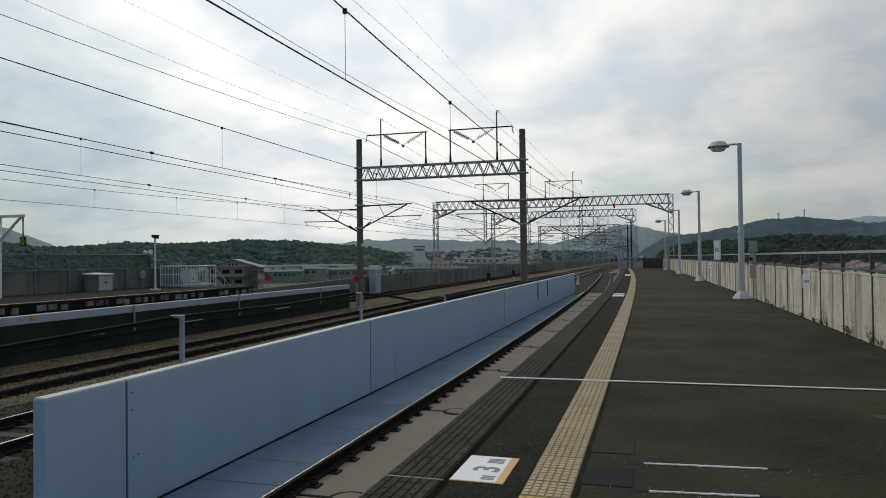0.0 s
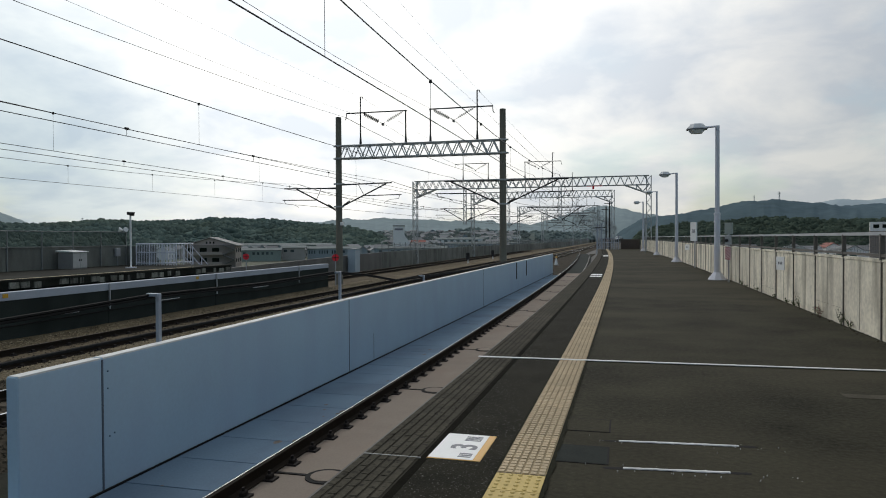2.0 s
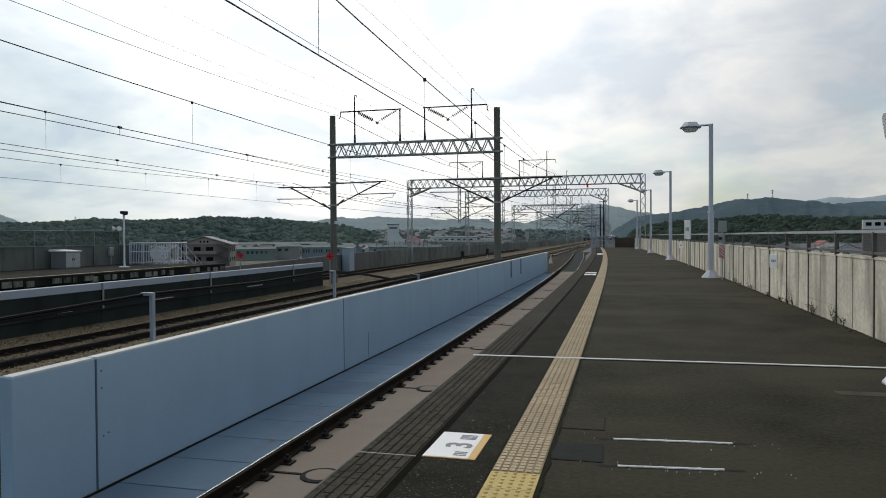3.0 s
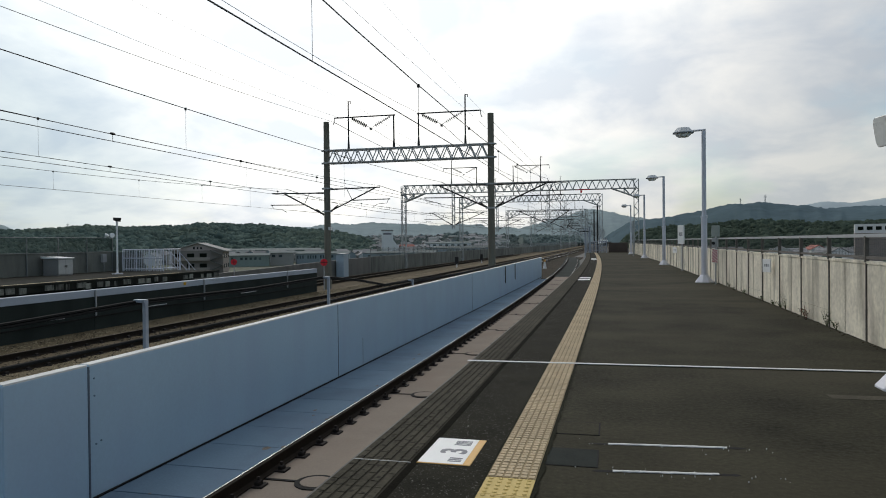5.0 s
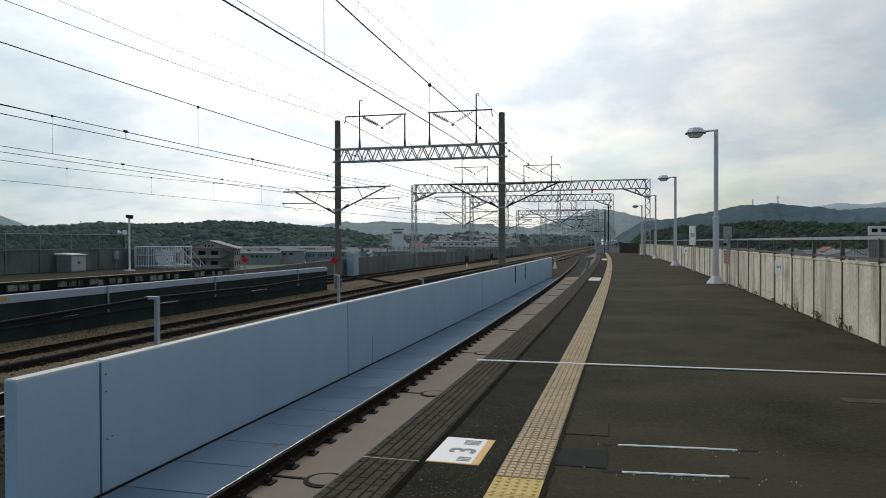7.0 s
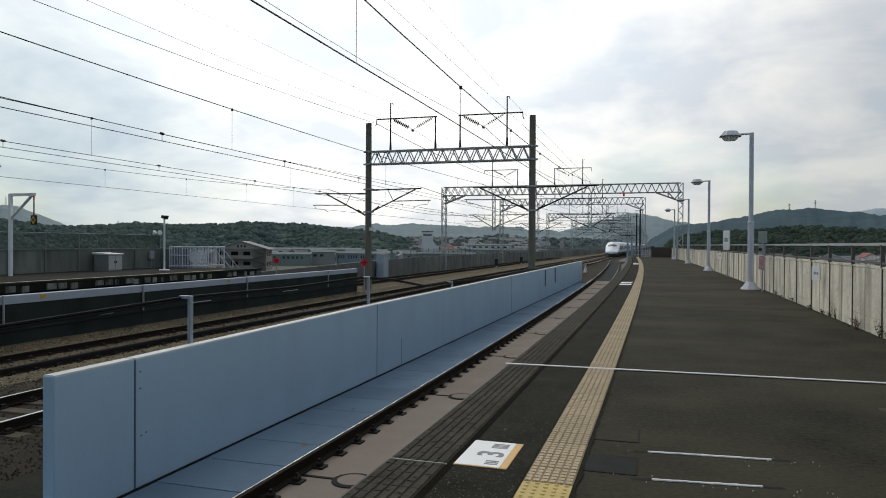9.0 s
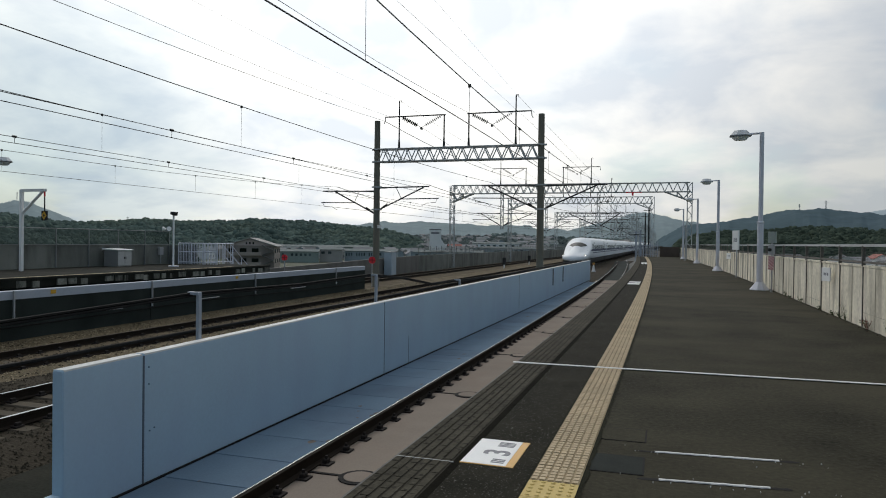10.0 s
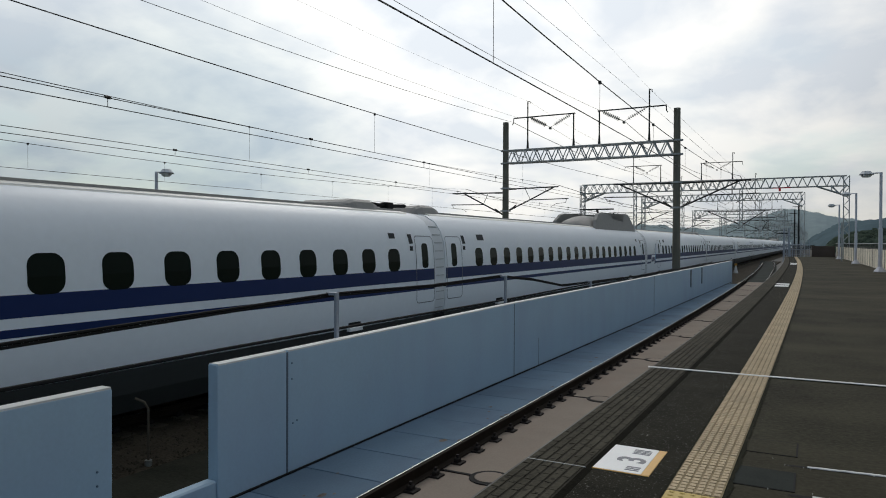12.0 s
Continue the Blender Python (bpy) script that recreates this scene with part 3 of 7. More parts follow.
def build_back_wall():
    wall = empty("wall_east", None, "weathered concrete panel wall along the platform", "wall", kind="structure")
    rng = random.Random(9)
    w = 1.8
    bm = bm_new()
    box(bm, 0, 0.018, -0.3, 0.14, w - 0.018, WALL_TOP - 0.045, 0.014)
    me = part("panel", bm, "concrete", wall)
    me.matrix_basis = CP(-19.36, WALL_OFF)
    for k in range(1, 61):
        share("panel", me.data, wall, CP(-19.36 + k * w, WALL_OFF) @ pose(rng.uniform(-0.006, 0.006), 0, 0))
    bm = bm_new()
    strip(bm, P_BACK, P_END, WALL_OFF + 0.02, WALL_OFF + 0.12, -0.3, WALL_TOP - 0.04)
    part("backing", bm, "concrete_dark", wall)
    bm = bm_new()
    box(bm, 0.012, -0.026, WALL_TOP - 0.02, 0.075, 0.026, WALL_TOP + 0.36, 0.006)
    box(bm, 0.028, -0.016, 0.0, 0.047, 0.016, WALL_TOP - 0.03)
    post = part("post", bm, "fence_rust", wall)
    post.matrix_basis = CP(-19.36, WALL_OFF - 0.045)
    for k in range(1, 62):
        share("post", post.data, wall, CP(-19.36 + k * w, WALL_OFF - 0.045))
    bm = bm_new()
    strip(bm, P_BACK, P_END, WALL_OFF - 0.02, WALL_OFF + 0.04, WALL_TOP + 0.34, WALL_TOP + 0.39)
    part("top_rail", bm, "galv", wall)
    bm = bm_new()
    strip(bm, P_BACK, P_END, WALL_OFF - 0.02, WALL_OFF + 0.02, WALL_TOP + 0.03, WALL_TOP + 0.07)
    part("lower_rail", bm, "fence_rust", wall)
    bm = bm_new()
    strip(bm, P_BACK, P_END, WALL_OFF - 0.012, WALL_OFF + 0.15, WALL_TOP - 0.043, WALL_TOP - 0.005)
    part("coping", bm, "concrete", wall)
    # vertical hairline seams and grout lines cast into the panels
    seam = mat("panel_seam", (0.33, 0.30, 0.24), 0.95, var=0.3, spec=0.1)
    for k in range(12, 34):
        s0 = -19.36 + k * w
        bm = bm_new()
        q = rng.uniform(0.42, 0.60) * w
        strip(bm, s0 + q, s0 + q + rng.uniform(0.006, 0.016), WALL_OFF - 0.0095, WALL_OFF - 0.004, 0.02, WALL_TOP - 0.06)
        zz = rng.uniform(0.20, 0.30)
        if k % 3 == 0:
            strip(bm, s0 + 0.03, s0 + w - 0.03, WALL_OFF - 0.0095, WALL_OFF - 0.004, zz, zz + 0.005)
        part("casting_seam", bm, seam, wall)
    # thin wire mesh between the rails
    bm = bm_new()
    s = 0.0
    while s < P_END:
        a, b = C(s, WALL_OFF + 0.01, WALL_TOP + 0.06), C(s + 0.0, WALL_OFF + 0.01, WALL_TOP + 0.35)
        tube(bm, a, b, 0.0014, 3, caps=False)
        s += 0.075 if s < 40 else 0.15
    for k in range(4):
        z = WALL_TOP + 0.11 + k * 0.065
        strip(bm, 0, P_END, WALL_OFF + 0.008, WALL_OFF + 0.012, z, z + 0.004, 8)
    tagged(part("wire_mesh", bm, "mesh_panel", wall), kind="stuff")
    # dirt and weeds along the foot of the wall
    bm = bm_new()
    for _ in range(320):
        s = rng.uniform(9, 60)
        x, y, _z = C(s, WALL_OFF - abs(rng.gauss(0, 0.05)) - 0.02)
        r = rng.uniform(0.004, 0.018)
        box(bm, x - r, y - r, -0.005, x + r, y + r, r * 0.8)
    tagged(part("wall_foot_litter", bm, mat("leaf_litter", (0.05, 0.042, 0.03), 0.95, var=0.5, scale=20)), "dark leaf litter along the wall foot", "litter", kind="stuff")
    for s, col, h in ((12.5, "plant", 0.20), (13.0, "plant", 0.30), (14.3, "plant_red", 0.26), (14.45, "plant", 0.20), (15.9, "plant", 0.34), (16.3, "plant", 0.16), (17.0, "plant", 0.12), (18.4, "plant", 0.10), (20.6, "plant", 0.16), (22.3, "plant", 0.10), (23.1, "plant", 0.18)):
        bm = bm_new()
        base = Vector(C(s, WALL_OFF - 0.05))
        for _ in range(7):
            tip = base + Vector((rng.uniform(-0.12, 0.05), rng.uniform(-0.12, 0.12), h * rng.uniform(0.5, 1)))
            tube(bm, base, tip, 0.004, 3, 0.002)
            for q in range(5):
                p = base.lerp(tip, 0.3 + 0.7 * q / 5)
                d = Vector((rng.uniform(-1, 1), rng.uniform(-1, 1), rng.uniform(-0.2, 0.6))).normalized() * 0.05
                sd = d.cross(Vector((0, 0, 1))).normalized() * 0.014
                f = [bm.verts.new(v) for v in (p, p + d * 0.5 + sd, p + d, p + d * 0.5 - sd)]
                bm.faces.new(f)
        tagged(part("weed", bm, col), "small weed growing at the wall foot", "weed", "weeds")


def lamp_post(m, top=5.37, k=-1):
    """A platform lamp; k is the side to which its arm points."""
    lamp = empty("street_lamp", m, "pale lilac-grey platform lamp on a flared foot", "lamp", "platform lamps")
    bm = bm_new()

    def ring(r, z):
        return [(r * math.cos(a), r * math.sin(a), z) for a in (math.pi / 8 + math.pi * i / 4 for i in range(8))]

    def sq(r, z):
        return [(r * x, r * y, z) for x, y in ((1, .38), (.38, 1), (-.38, 1), (-1, .38), (-1, -.38), (-.38, -1), (.38, -1), (1, -.38))]
    quads(bm, [sq(0.30, 0), sq(0.30, 0.02), sq(0.115, 0.27), sq(0.115, 0.30)], True, True)
    part("foot", bm, "lamp_paint", lamp)
    bm = bm_new()
    quads(bm, [ring(0.105, 0.28), ring(0.105, 2.26), ring(0.12, 2.27), ring(0.12, 2.33), ring(0.085, 2.34)], True, True)
    part("lower_shaft", bm, "lamp_paint", lamp)
    bm = bm_new()
    quads(bm, [ring(0.08, 2.3), ring(0.075, top)], True, True)
    part("upper_shaft", bm, "lamp_paint", lamp)
    bm = bm_new()
    bar(bm, (0.07 * -k, 0, top - 0.02), (0.45 * k, 0, top - 0.04), 0.05)
    part("arm", bm, "lamp_paint", lamp)
    bm = bm_new()

    def oct_ring(r, z, sx=1.0):
        return [(0.68 * k + r * sx * math.cos(a), r * 0.8 * math.sin(a), z) for a in (math.pi / 8 + math.pi * i / 4 for i in range(8))]
    quads(bm, [oct_ring(0.355, top - 0.085), oct_ring(0.355, top - 0.07), oct_ring(0.225, top + 0.075), oct_ring(0.215, top + 0.085)], True, True)
    hood = part("hood", bm, "lamp_hood", lamp)
    bm = bm_new()
    quads(bm, [oct_ring(0.375, top - 0.118), oct_ring(0.375, top - 0.086), oct_ring(0.30, top - 0.0855)], True, True)
    part("rim", bm, "seam", hood, "dark rim under the hood")
    bm = bm_new()
    quads(bm, [oct_ring(0.30, top - 0.118), oct_ring(0.27, top - 0.17), oct_ring(0.19, top - 0.245), oct_ring(0.16, top - 0.25)], True, True)
    part("diffuser", bm, "diffuser", lamp, "white glass bowl")
    return lamp


def build_lamps():
    for x, y in ((3.19, 25.9), (3.14, 44.2), (2.78, 61.5), (2.14, 79.0), (2.88, 7.72), (2.9, -10.7)):
        lamp_post(pose(x, y, 0))
    # cream horn loudspeaker clamped to the nearest lamp post
    sp = empty("loudspeaker", pose(2.92, 7.72, 2.60, 0, -9, 12), "cream box loudspeaker clamped to a lamp post", "loudspeaker")
    bm = bm_new()
    quads(bm, [[(x, y * k, z * k + 0.03 * (k - 1)) for y, z in ((-0.15, -0.10), (-0.12, -0.15), (0.12, -0.15), (0.15, -0.10), (0.15, 0.10), (0.12, 0.15), (-0.12, 0.15), (-0.15, 0.10))] for x, k in ((-0.33, 0.95), (-0.31, 1.0), (-0.12, 0.72), (-0.10, 0.5))], True, True)
    part("housing", bm, mat("cream_plastic", (0.86, 0.85, 0.80), 0.5, var=0.05), sp)
    bm = bm_new()
    bar(bm, (-0.25, -0.08, -0.17), (-0.08, -0.05, -0.02), 0.03)
    bar(bm, (-0.25, 0.08, -0.17), (-0.08, 0.05, -0.02), 0.03)
    part("bracket", bm, "dark_steel", sp)


def board(name, m, w, h, z0, posts, material, label, category, thick=0.03, bars=0):
    """A small board standing clear of the wall on its bracket."""
    th = empty(name, m, label, category)
    bm = bm_new()
    box(bm, -thick, -w / 2, z0, 0, w / 2, z0 + h, 0.004)
    part("panel", bm, material, th)
    if posts:
        bm = bm_new()
        box(bm, 0.0, -0.03, 0.0, 0.05, 0.03, z0 + h * 0.6)
        part("post", bm, "galv", th)
    if bars:
        for i in range(bars):
            bm = bm_new()
            y = -w * 0.3 + i * w * 0.6 / bars
            box(bm, -thick - 0.003, y, z0 + h * 0.42, -thick + 0.001, y + w * 0.35 / bars, z0 + h * 0.62)
            part("print", bm, "grey_ink", th)
    return th


def build_boards():
    # small notice on the wall with its bracket
    board("wall_notice", CP(17.3, WALL_OFF - 0.12) @ pose(0, 0, 0, 0, 0, 18), 0.33, 0.30, 0.74, False, "sign_white", "white square notice with grey print on the concrete wall", "notice", 0.03, 3)
    # striped warning board with box above
    th = empty("signal_post", CP(24.8, 3.42) @ pose(0, 0, 0, 0, 0, 55), "grey post with camera box and red striped board", "post")
    bm = bm_new()
    tube(bm, (0, 0, 0), (0, 0, 1.95), 0.03)
    part("pole", bm, "galv", th)
    bm = bm_new()
    box(bm, -0.05, -0.125, 1.60, 0.06, 0.125, 1.97, 0.01)
    part("cabinet", bm, mat("box_green", (0.33, 0.37, 0.34), 0.6), th)
    bm = bm_new()
    box(bm, -0.09, -0.09, 1.24, 0.03, 0.09, 1.56, 0.01)
    part("camera_box", bm, "galv", th)
    bm = bm_new()
    tube(bm, (-0.125, 0.02, 1.38), (-0.09, 0.02, 1.38), 0.055, 10)
    part("lens", bm, "black", th)
    bm = bm_new()
    box(bm, -0.06, -0.095, 0.72, -0.04, 0.095, 1.18)
    part("warning_board", bm, "sign_white", th)
    bm = bm_new()
    for i in range(6):
        z = 0.60 + i * 0.10
        lim = [min(1.178, max(0.722, v)) for v in (z, z + 0.16, z + 0.21, z + 0.05)]
        a = [(-0.061, -0.095, lim[0]), (-0.061, 0.095, lim[1] + 0.0004), (-0.061, 0.095, lim[2] + 0.0008), (-0.061, -0.095, lim[3] + 0.0008)]
        quads(bm, [a, [(x - 0.003, y, zz) for x, y, zz in a]], True, True)
    part("stripe", bm, mat("stripe_red", (0.42, 0.02, 0.03), 0.6, var=0.1), th)
    # notice boards farther along
    board("notice_board", CP(35.6, 3.42) @ pose(0, 0, 0, 0, 0, 25), 0.52, 0.92, 1.30, True, "sign_white", "white upright information board on a post", "notice board", 0.06, 4)
    board("wall_notice", CP(39.7, WALL_OFF - 0.12) @ pose(0, 0, 0, 0, 0, 18), 0.50, 0.30, 0.80, False, "sign_white", "small white notice on the concrete wall", "notice", 0.03, 2)
    # platform end: brown gate wall and signal mast
    bm = bm_new()
    box(bm, 1.15, 0, 0, 3.5, 0.15, 1.25, 0.02)
    end = part("end_wall", bm, mat("rusty_brown", (0.11, 0.085, 0.07), 0.85, var=0.3, scale=0.8))
    end.matrix_basis = CP(P_END - 0.3, 0)
    tagged(end, "brown weathered wall closing the platform end", "wall", kind="structure")
    th = empty("signal_mast", pose(2.1, 70.0, 0), "thin grey mast with small boxes and round lamps", "mast")
    bm = bm_new()
    tube(bm, (0, 0, 0), (0, 0, 3.4), 0.06)
    part("pole", bm, "galv", th)
    for z in (1.3, 2.1, 2.9):
        bm = bm_new()
        box(bm, -0.12, -0.12, z, 0.12, 0.12, z + 0.25, 0.02)
        part("signal_box", bm, "galv", th)
    # railing at the platform end on the track side
    rail = empty("railing", CP(P_END - 1, 0), "pale steel railing at the platform end", "railing")
    for k in range(13):
        bm = bm_new()
        h = 1.9 if k % 4 == 0 else 1.45
        bar(bm, (-1.65 + k * 0.21, 0, -0.02), (-1.65 + k * 0.21, 0, h), 0.07 if k % 4 == 0 else 0.045)
        part("post", bm, "galv_blue", rail)
    for z in (0.3, 0.85, 1.4):
        bm = bm_new()
        bar(bm, (-1.65, 0.05, z), (0.87, 0.05, z), 0.05)
        part("rail", bm, "galv_blue", rail)


# ---- platform track on concrete slabs, floor panels and blue barrier ----
def rail_profile():
    return [(-0.07, 0), (0.07, 0), (0.07, 0.012), (0.012, 0.035), (0.012, 0.125), (0.034, 0.135), (0.034, 0.170), (-0.034, 0.170), (-0.034, 0.135), (-0.012, 0.125), (-0.012, 0.035), (-0.07, 0.012)]


def curved_rail(name, parent, off, z, s0, s1, path=C, head="rail_top", x0=-0.03, x1=0.03):
    n = max(2, int((s1 - s0) / 5))
    rows, tops = [], []
    for i in range(n + 1):
        s = s0 + (s1 - s0) * i / n
        rows.append([path(s, off + x, z + zz) for x, zz in rail_profile()])
        tops.append([path(s, off + x, z + zz) for x, zz in ((x0, 0.169), (x1, 0.169), (x1, 0.174), (x0, 0.174))])
    bm = bm_new()
    quads(bm, rows, True, True)
    r = part(name, bm, "rail_side", parent)
    bm = bm_new()
    quads(bm, tops, True, True)
    part("running_surface", bm, head, r, "polished steel running surface" if head != "dull_rail" else "dull rusty running surface")
    return r


def build_platform_track():
    tr = empty("platform_track", None, "slab track with rusty rails and dark fasteners", "railway track", kind="structure")
    bm = bm_new()
    box(bm, -1.17, 0.04, -0.19, 0.80, 4.96, 0.0, 0.01)
    slab = part("track_slab", bm, "slab", tr)
    slab.matrix_basis = CP(-12.15, TRACK, Z_SLAB)
    for k in range(1, 14):
        share("track_slab", slab.data, tr, CP(-12.15 + 5 * k, TRACK, Z_SLAB))
    # round stoppers between the slabs
    bm = bm_new()
    tube(bm, (0, 0, -0.1), (0, 0, 0.02), 0.195, 20)
    st = part("stopper", bm, "slab", tr)
    st.matrix_basis = CP(-7.15, TRACK, Z_SLAB)
    bm = bm_new()
    ring = []
    for r, z in ((0.197, 0.0), (0.197, 0.012), (0.262, 0.012), (0.262, 0.0)):
        ring.append([(r * math.cos(a), r * math.sin(a), z) for a in (2 * math.pi * i / 24 for i in range(24))])
    quads(bm, ring, True)
    box(bm, -1.17, -0.025, 0.0, -0.25, 0.025, 0.008)
    box(bm, 0.25, -0.025, 0.0, 0.8, 0.025, 0.008)
    jt = part("joint_filler", bm, "rubber", tr)
    jt.matrix_basis = CP(-7.15, TRACK, Z_SLAB + 0.001)
    for k in range(1, 13):
        share("stopper", st.data, tr, CP(-7.15 + 5 * k, TRACK, Z_SLAB))
        share("joint_filler", jt.data, tr, CP(-7.15 + 5 * k, TRACK, Z_SLAB + 0.001))
    # lifting holes
    bm = bm_new()
    for k in range(4):
        tube(bm, (0.12, 0.7 + k * 1.2, 0.0), (0.12, 0.7 + k * 1.2, 0.002), 0.035, 10)
    h = part("lifting_holes", bm, "rubber", tr)
    h.matrix_basis = CP(-12.15, TRACK, Z_SLAB)
    for k in range(1, 13):
        share("lifting_holes", h.data, tr, CP(-12.15 + 5 * k, TRACK, Z_SLAB))
    for off in (-0.75, 0.75):
        curved_rail("rail", tr, TRACK + off, Z_RAIL - 0.17, -30, 128, C, "worn_rail", -0.035, -0.016)
    # fasteners
    bm = bm_new()
    box(bm, -0.20, -0.09, 0.0, 0.20, 0.09, 0.022, 0.006)
    for x in (-0.115, 0.115):
        box(bm, x - 0.035, -0.055, 0.02, x + 0.035, 0.055, 0.075, 0.012)
        tube(bm, (x, 0, 0.07), (x, 0, 0.115), 0.022, 6)
    f = part("fastener", bm, "fastener", tr)
    f.matrix_basis = CP(-5, TRACK - 0.75, Z_SLAB + 0.0)
    k = 1
    s = -5 + 0.6
    while s < 58:
        share("fastener", f.data, tr, CP(s, TRACK - 0.75, Z_SLAB))
        share("fastener", f.data, tr, CP(s, TRACK + 0.75, Z_SLAB))
        s += 0.6
    # dark track bed past the slabs
    bm = bm_new()
    strip(bm, 57.5, 128, TRACK - 1.2, TRACK + 1.0, Z_DECK, Z_SLAB - 0.03)
    part("track_bed", bm, "concrete_dark", tr)
    # painted floor panels between slab and barrier
    fl = empty("trough_floor", None, "blue-grey painted floor panels beside the track", "floor panels", kind="structure")
    bm = bm_new()
    box(bm, -1.50, 0.010, -0.2, 0.0, 0.990, 0.0, 0.006)
    p = part("floor_panel", bm, "barrier_floor", fl)
    p.matrix_basis = CP(-8.0, -4.34, Z_SLAB + 0.03)
    rng = random.Random(2)
    for k in range(1, 62):
        share("floor_panel", p.data, fl, CP(-8.0 + k, -4.34, Z_SLAB + 0.03 + rng.uniform(0, 0.005)))


def build_rust_band():
    """Brown rail rust washed onto the floor panels, with an uneven edge."""
    rng = random.Random(23)
    bm = bm_new()
    rows = []
    s = -6.0
    while s < 53:
        w = 0.05 + 0.16 * abs(noise.noise((s * 1.1, 4.0, 0.0))) + 0.05 * abs(noise.noise((s * 7.0, 1.0, 0.0)))
        rows.append([C(s, -4.345 - w, Z_SLAB + 0.0375), C(s, -4.345, Z_SLAB + 0.0375)])
        s += 0.08
    quads(bm, rows)
    for _ in range(60):
        s, off, r = rng.uniform(-2, 45), -4.45 - abs(rng.gauss(0, 0.35)), rng.uniform(0.015, 0.06)
        if off > -5.5:
            ring = [bm.verts.new(C(s + r * 1.6 * math.sin(q) * rng.uniform(0.6, 1.2), off + r * math.cos(q) * rng.uniform(0.6, 1.2), Z_SLAB + 0.0376)) for q in (2 * math.pi * i / 9 for i in range(9))]
            bm.faces.new(ring)
    tagged(part("rust_stain", bm, "rust_stain"), "brown rust and dirt stains on the floor panels", "stain", kind="stuff")


BAR_TOP, BAR_THICK, BAR_END = 0.19, 0.15, 57.0


def BX(s, d=0.0, z=0.0):
    """A point on the barrier's face; d is the distance in front of it."""
    return (-5.82 + 0.0056 * s + d, s, z)


def bar_strip(bm, s0, s1, d0, d1, z0, z1):
    quads(bm, [[BX(s, d0, z0), BX(s, d1, z0), BX(s, d1, z1), BX(s, d0, z1)] for s in (s0, s1)], True, True)


def build_barrier():
    wall = empty("barrier_wall", None, "light blue painted concrete barrier between the tracks", "barrier wall", kind="structure")
    cuts = [5.57, 6.72, 14.05, 28.6, BAR_END]

    def top_at(s):
        return BAR_TOP - 0.045 * min(1.0, max(0.0, (13.0 - s) / 6.0)) - (0.012 if s < 4.4 else 0.0)

    def panel(s0, s1, fixed=None, low=Z_SLAB - 0.1):
        rows = []
        t, e = BAR_THICK, 0.012
        for s, q in ((s0 + 0.006, e), (s0 + 0.006 + e, 0), (s1 - 0.006 - e, 0), (s1 - 0.006, e)):
            top = fixed if fixed is not None else top_at(s)
            rows.append([BX(s, -t + q, low), BX(s, -q, low), BX(s, -q, top - 0.02 - q), BX(s, -0.02 - q, top - q), BX(s, -t + 0.02 + q, top - q), BX(s, -t + q, top - 0.02 - q)])
        bm = bm_new()
        quads(bm, rows, True, True)
        return part("barrier_panel", bm, "barrier", wall)
    for a, b in zip(cuts, cuts[1:]):
        panel(a, b)
    panel(-6.0, 4.29)
    panel(4.29, 5.57, -1.13)
    # whitish strip laid over the top edge
    for s0, s1 in list(zip(cuts, cuts[1:])) + [(-6.0, 4.29)]:
        bm = bm_new()
        quads(bm, [[BX(q, d, top_at(q) + dz) for d, dz in ((-0.147, -0.018), (-0.003, -0.018), (-0.004, 0.002), (-0.02, 0.004), (-0.13, 0.004), (-0.146, 0.002))] for q in (s0 + 0.02, s1 - 0.02)], True, True)
        part("white_top", bm, "white_paint", wall, "whitish strip along the top edge")
    # sealing strips over the joints
    seal = mat("joint_seal", (0.11, 0.14, 0.18), 0.8)
    for k, s in enumerate(cuts[1:4]):
        bm = bm_new()
        w = 0.012 if k == 0 else 0.007
        bar_strip(bm, s - w, s + w, -0.012, 0.004, Z_SLAB, top_at(s) - 0.02)
        part("joint_seal", bm, seal, wall)
    bm = bm_new()
    bar_strip(bm, -6, BAR_END, -0.01, 0.03, Z_SLAB + 0.02, Z_SLAB + 0.052)
    part("foot_seam", bm, "rubber", wall)
    for s in (15.55,):
        bm = bm_new()
        bar_strip(bm, s - 0.008, s + 0.008, -0.01, 0.003, Z_SLAB, -0.75)
        part("crack", bm, seal, wall)
    for s in (37.6, 41.4):
        bm = bm_new()
        bar_strip(bm, s - 0.07, s + 0.07, 0.0, 0.03, -0.75, BAR_TOP - 0.05)
        part("slot", bm, "dark_steel", wall)
    # small fixings beside the first joint
    for s, z in ((6.80, -0.02), (6.80, -0.22), (6.82, -0.78), (6.90, -0.76), (4.12, -0.62), (4.12, -0.75), (3.6, -0.8)):
        bm = bm_new()
        p = Vector(BX(s, 0.0, z))
        tube(bm, p - Vector((0.005, 0, 0)), p + Vector((0.012, 0, 0)), 0.010, 8)
        part("bolt", bm, "barrier_floor", wall)
    # bent pale pipe standing in the gap behind the wall
    th = empty("vent_pipe", pose(-8.05, 6.50, -1.58), "thin pale bent pipe standing in the ballast", "pipe")
    bm = bm_new()
    pipe(bm, [(0, 0, 0), (0.0, 0, 0.78), (-0.03, -0.04, 0.88), (-0.14, -0.10, 0.93)], 0.018, 8)
    part("tube", bm, "sleeper", th)
    bm = bm_new()
    tube(bm, (0, 0, -0.03), (0, 0, 0.08), 0.05, 8)
    part("socket", bm, "concrete_old", th)
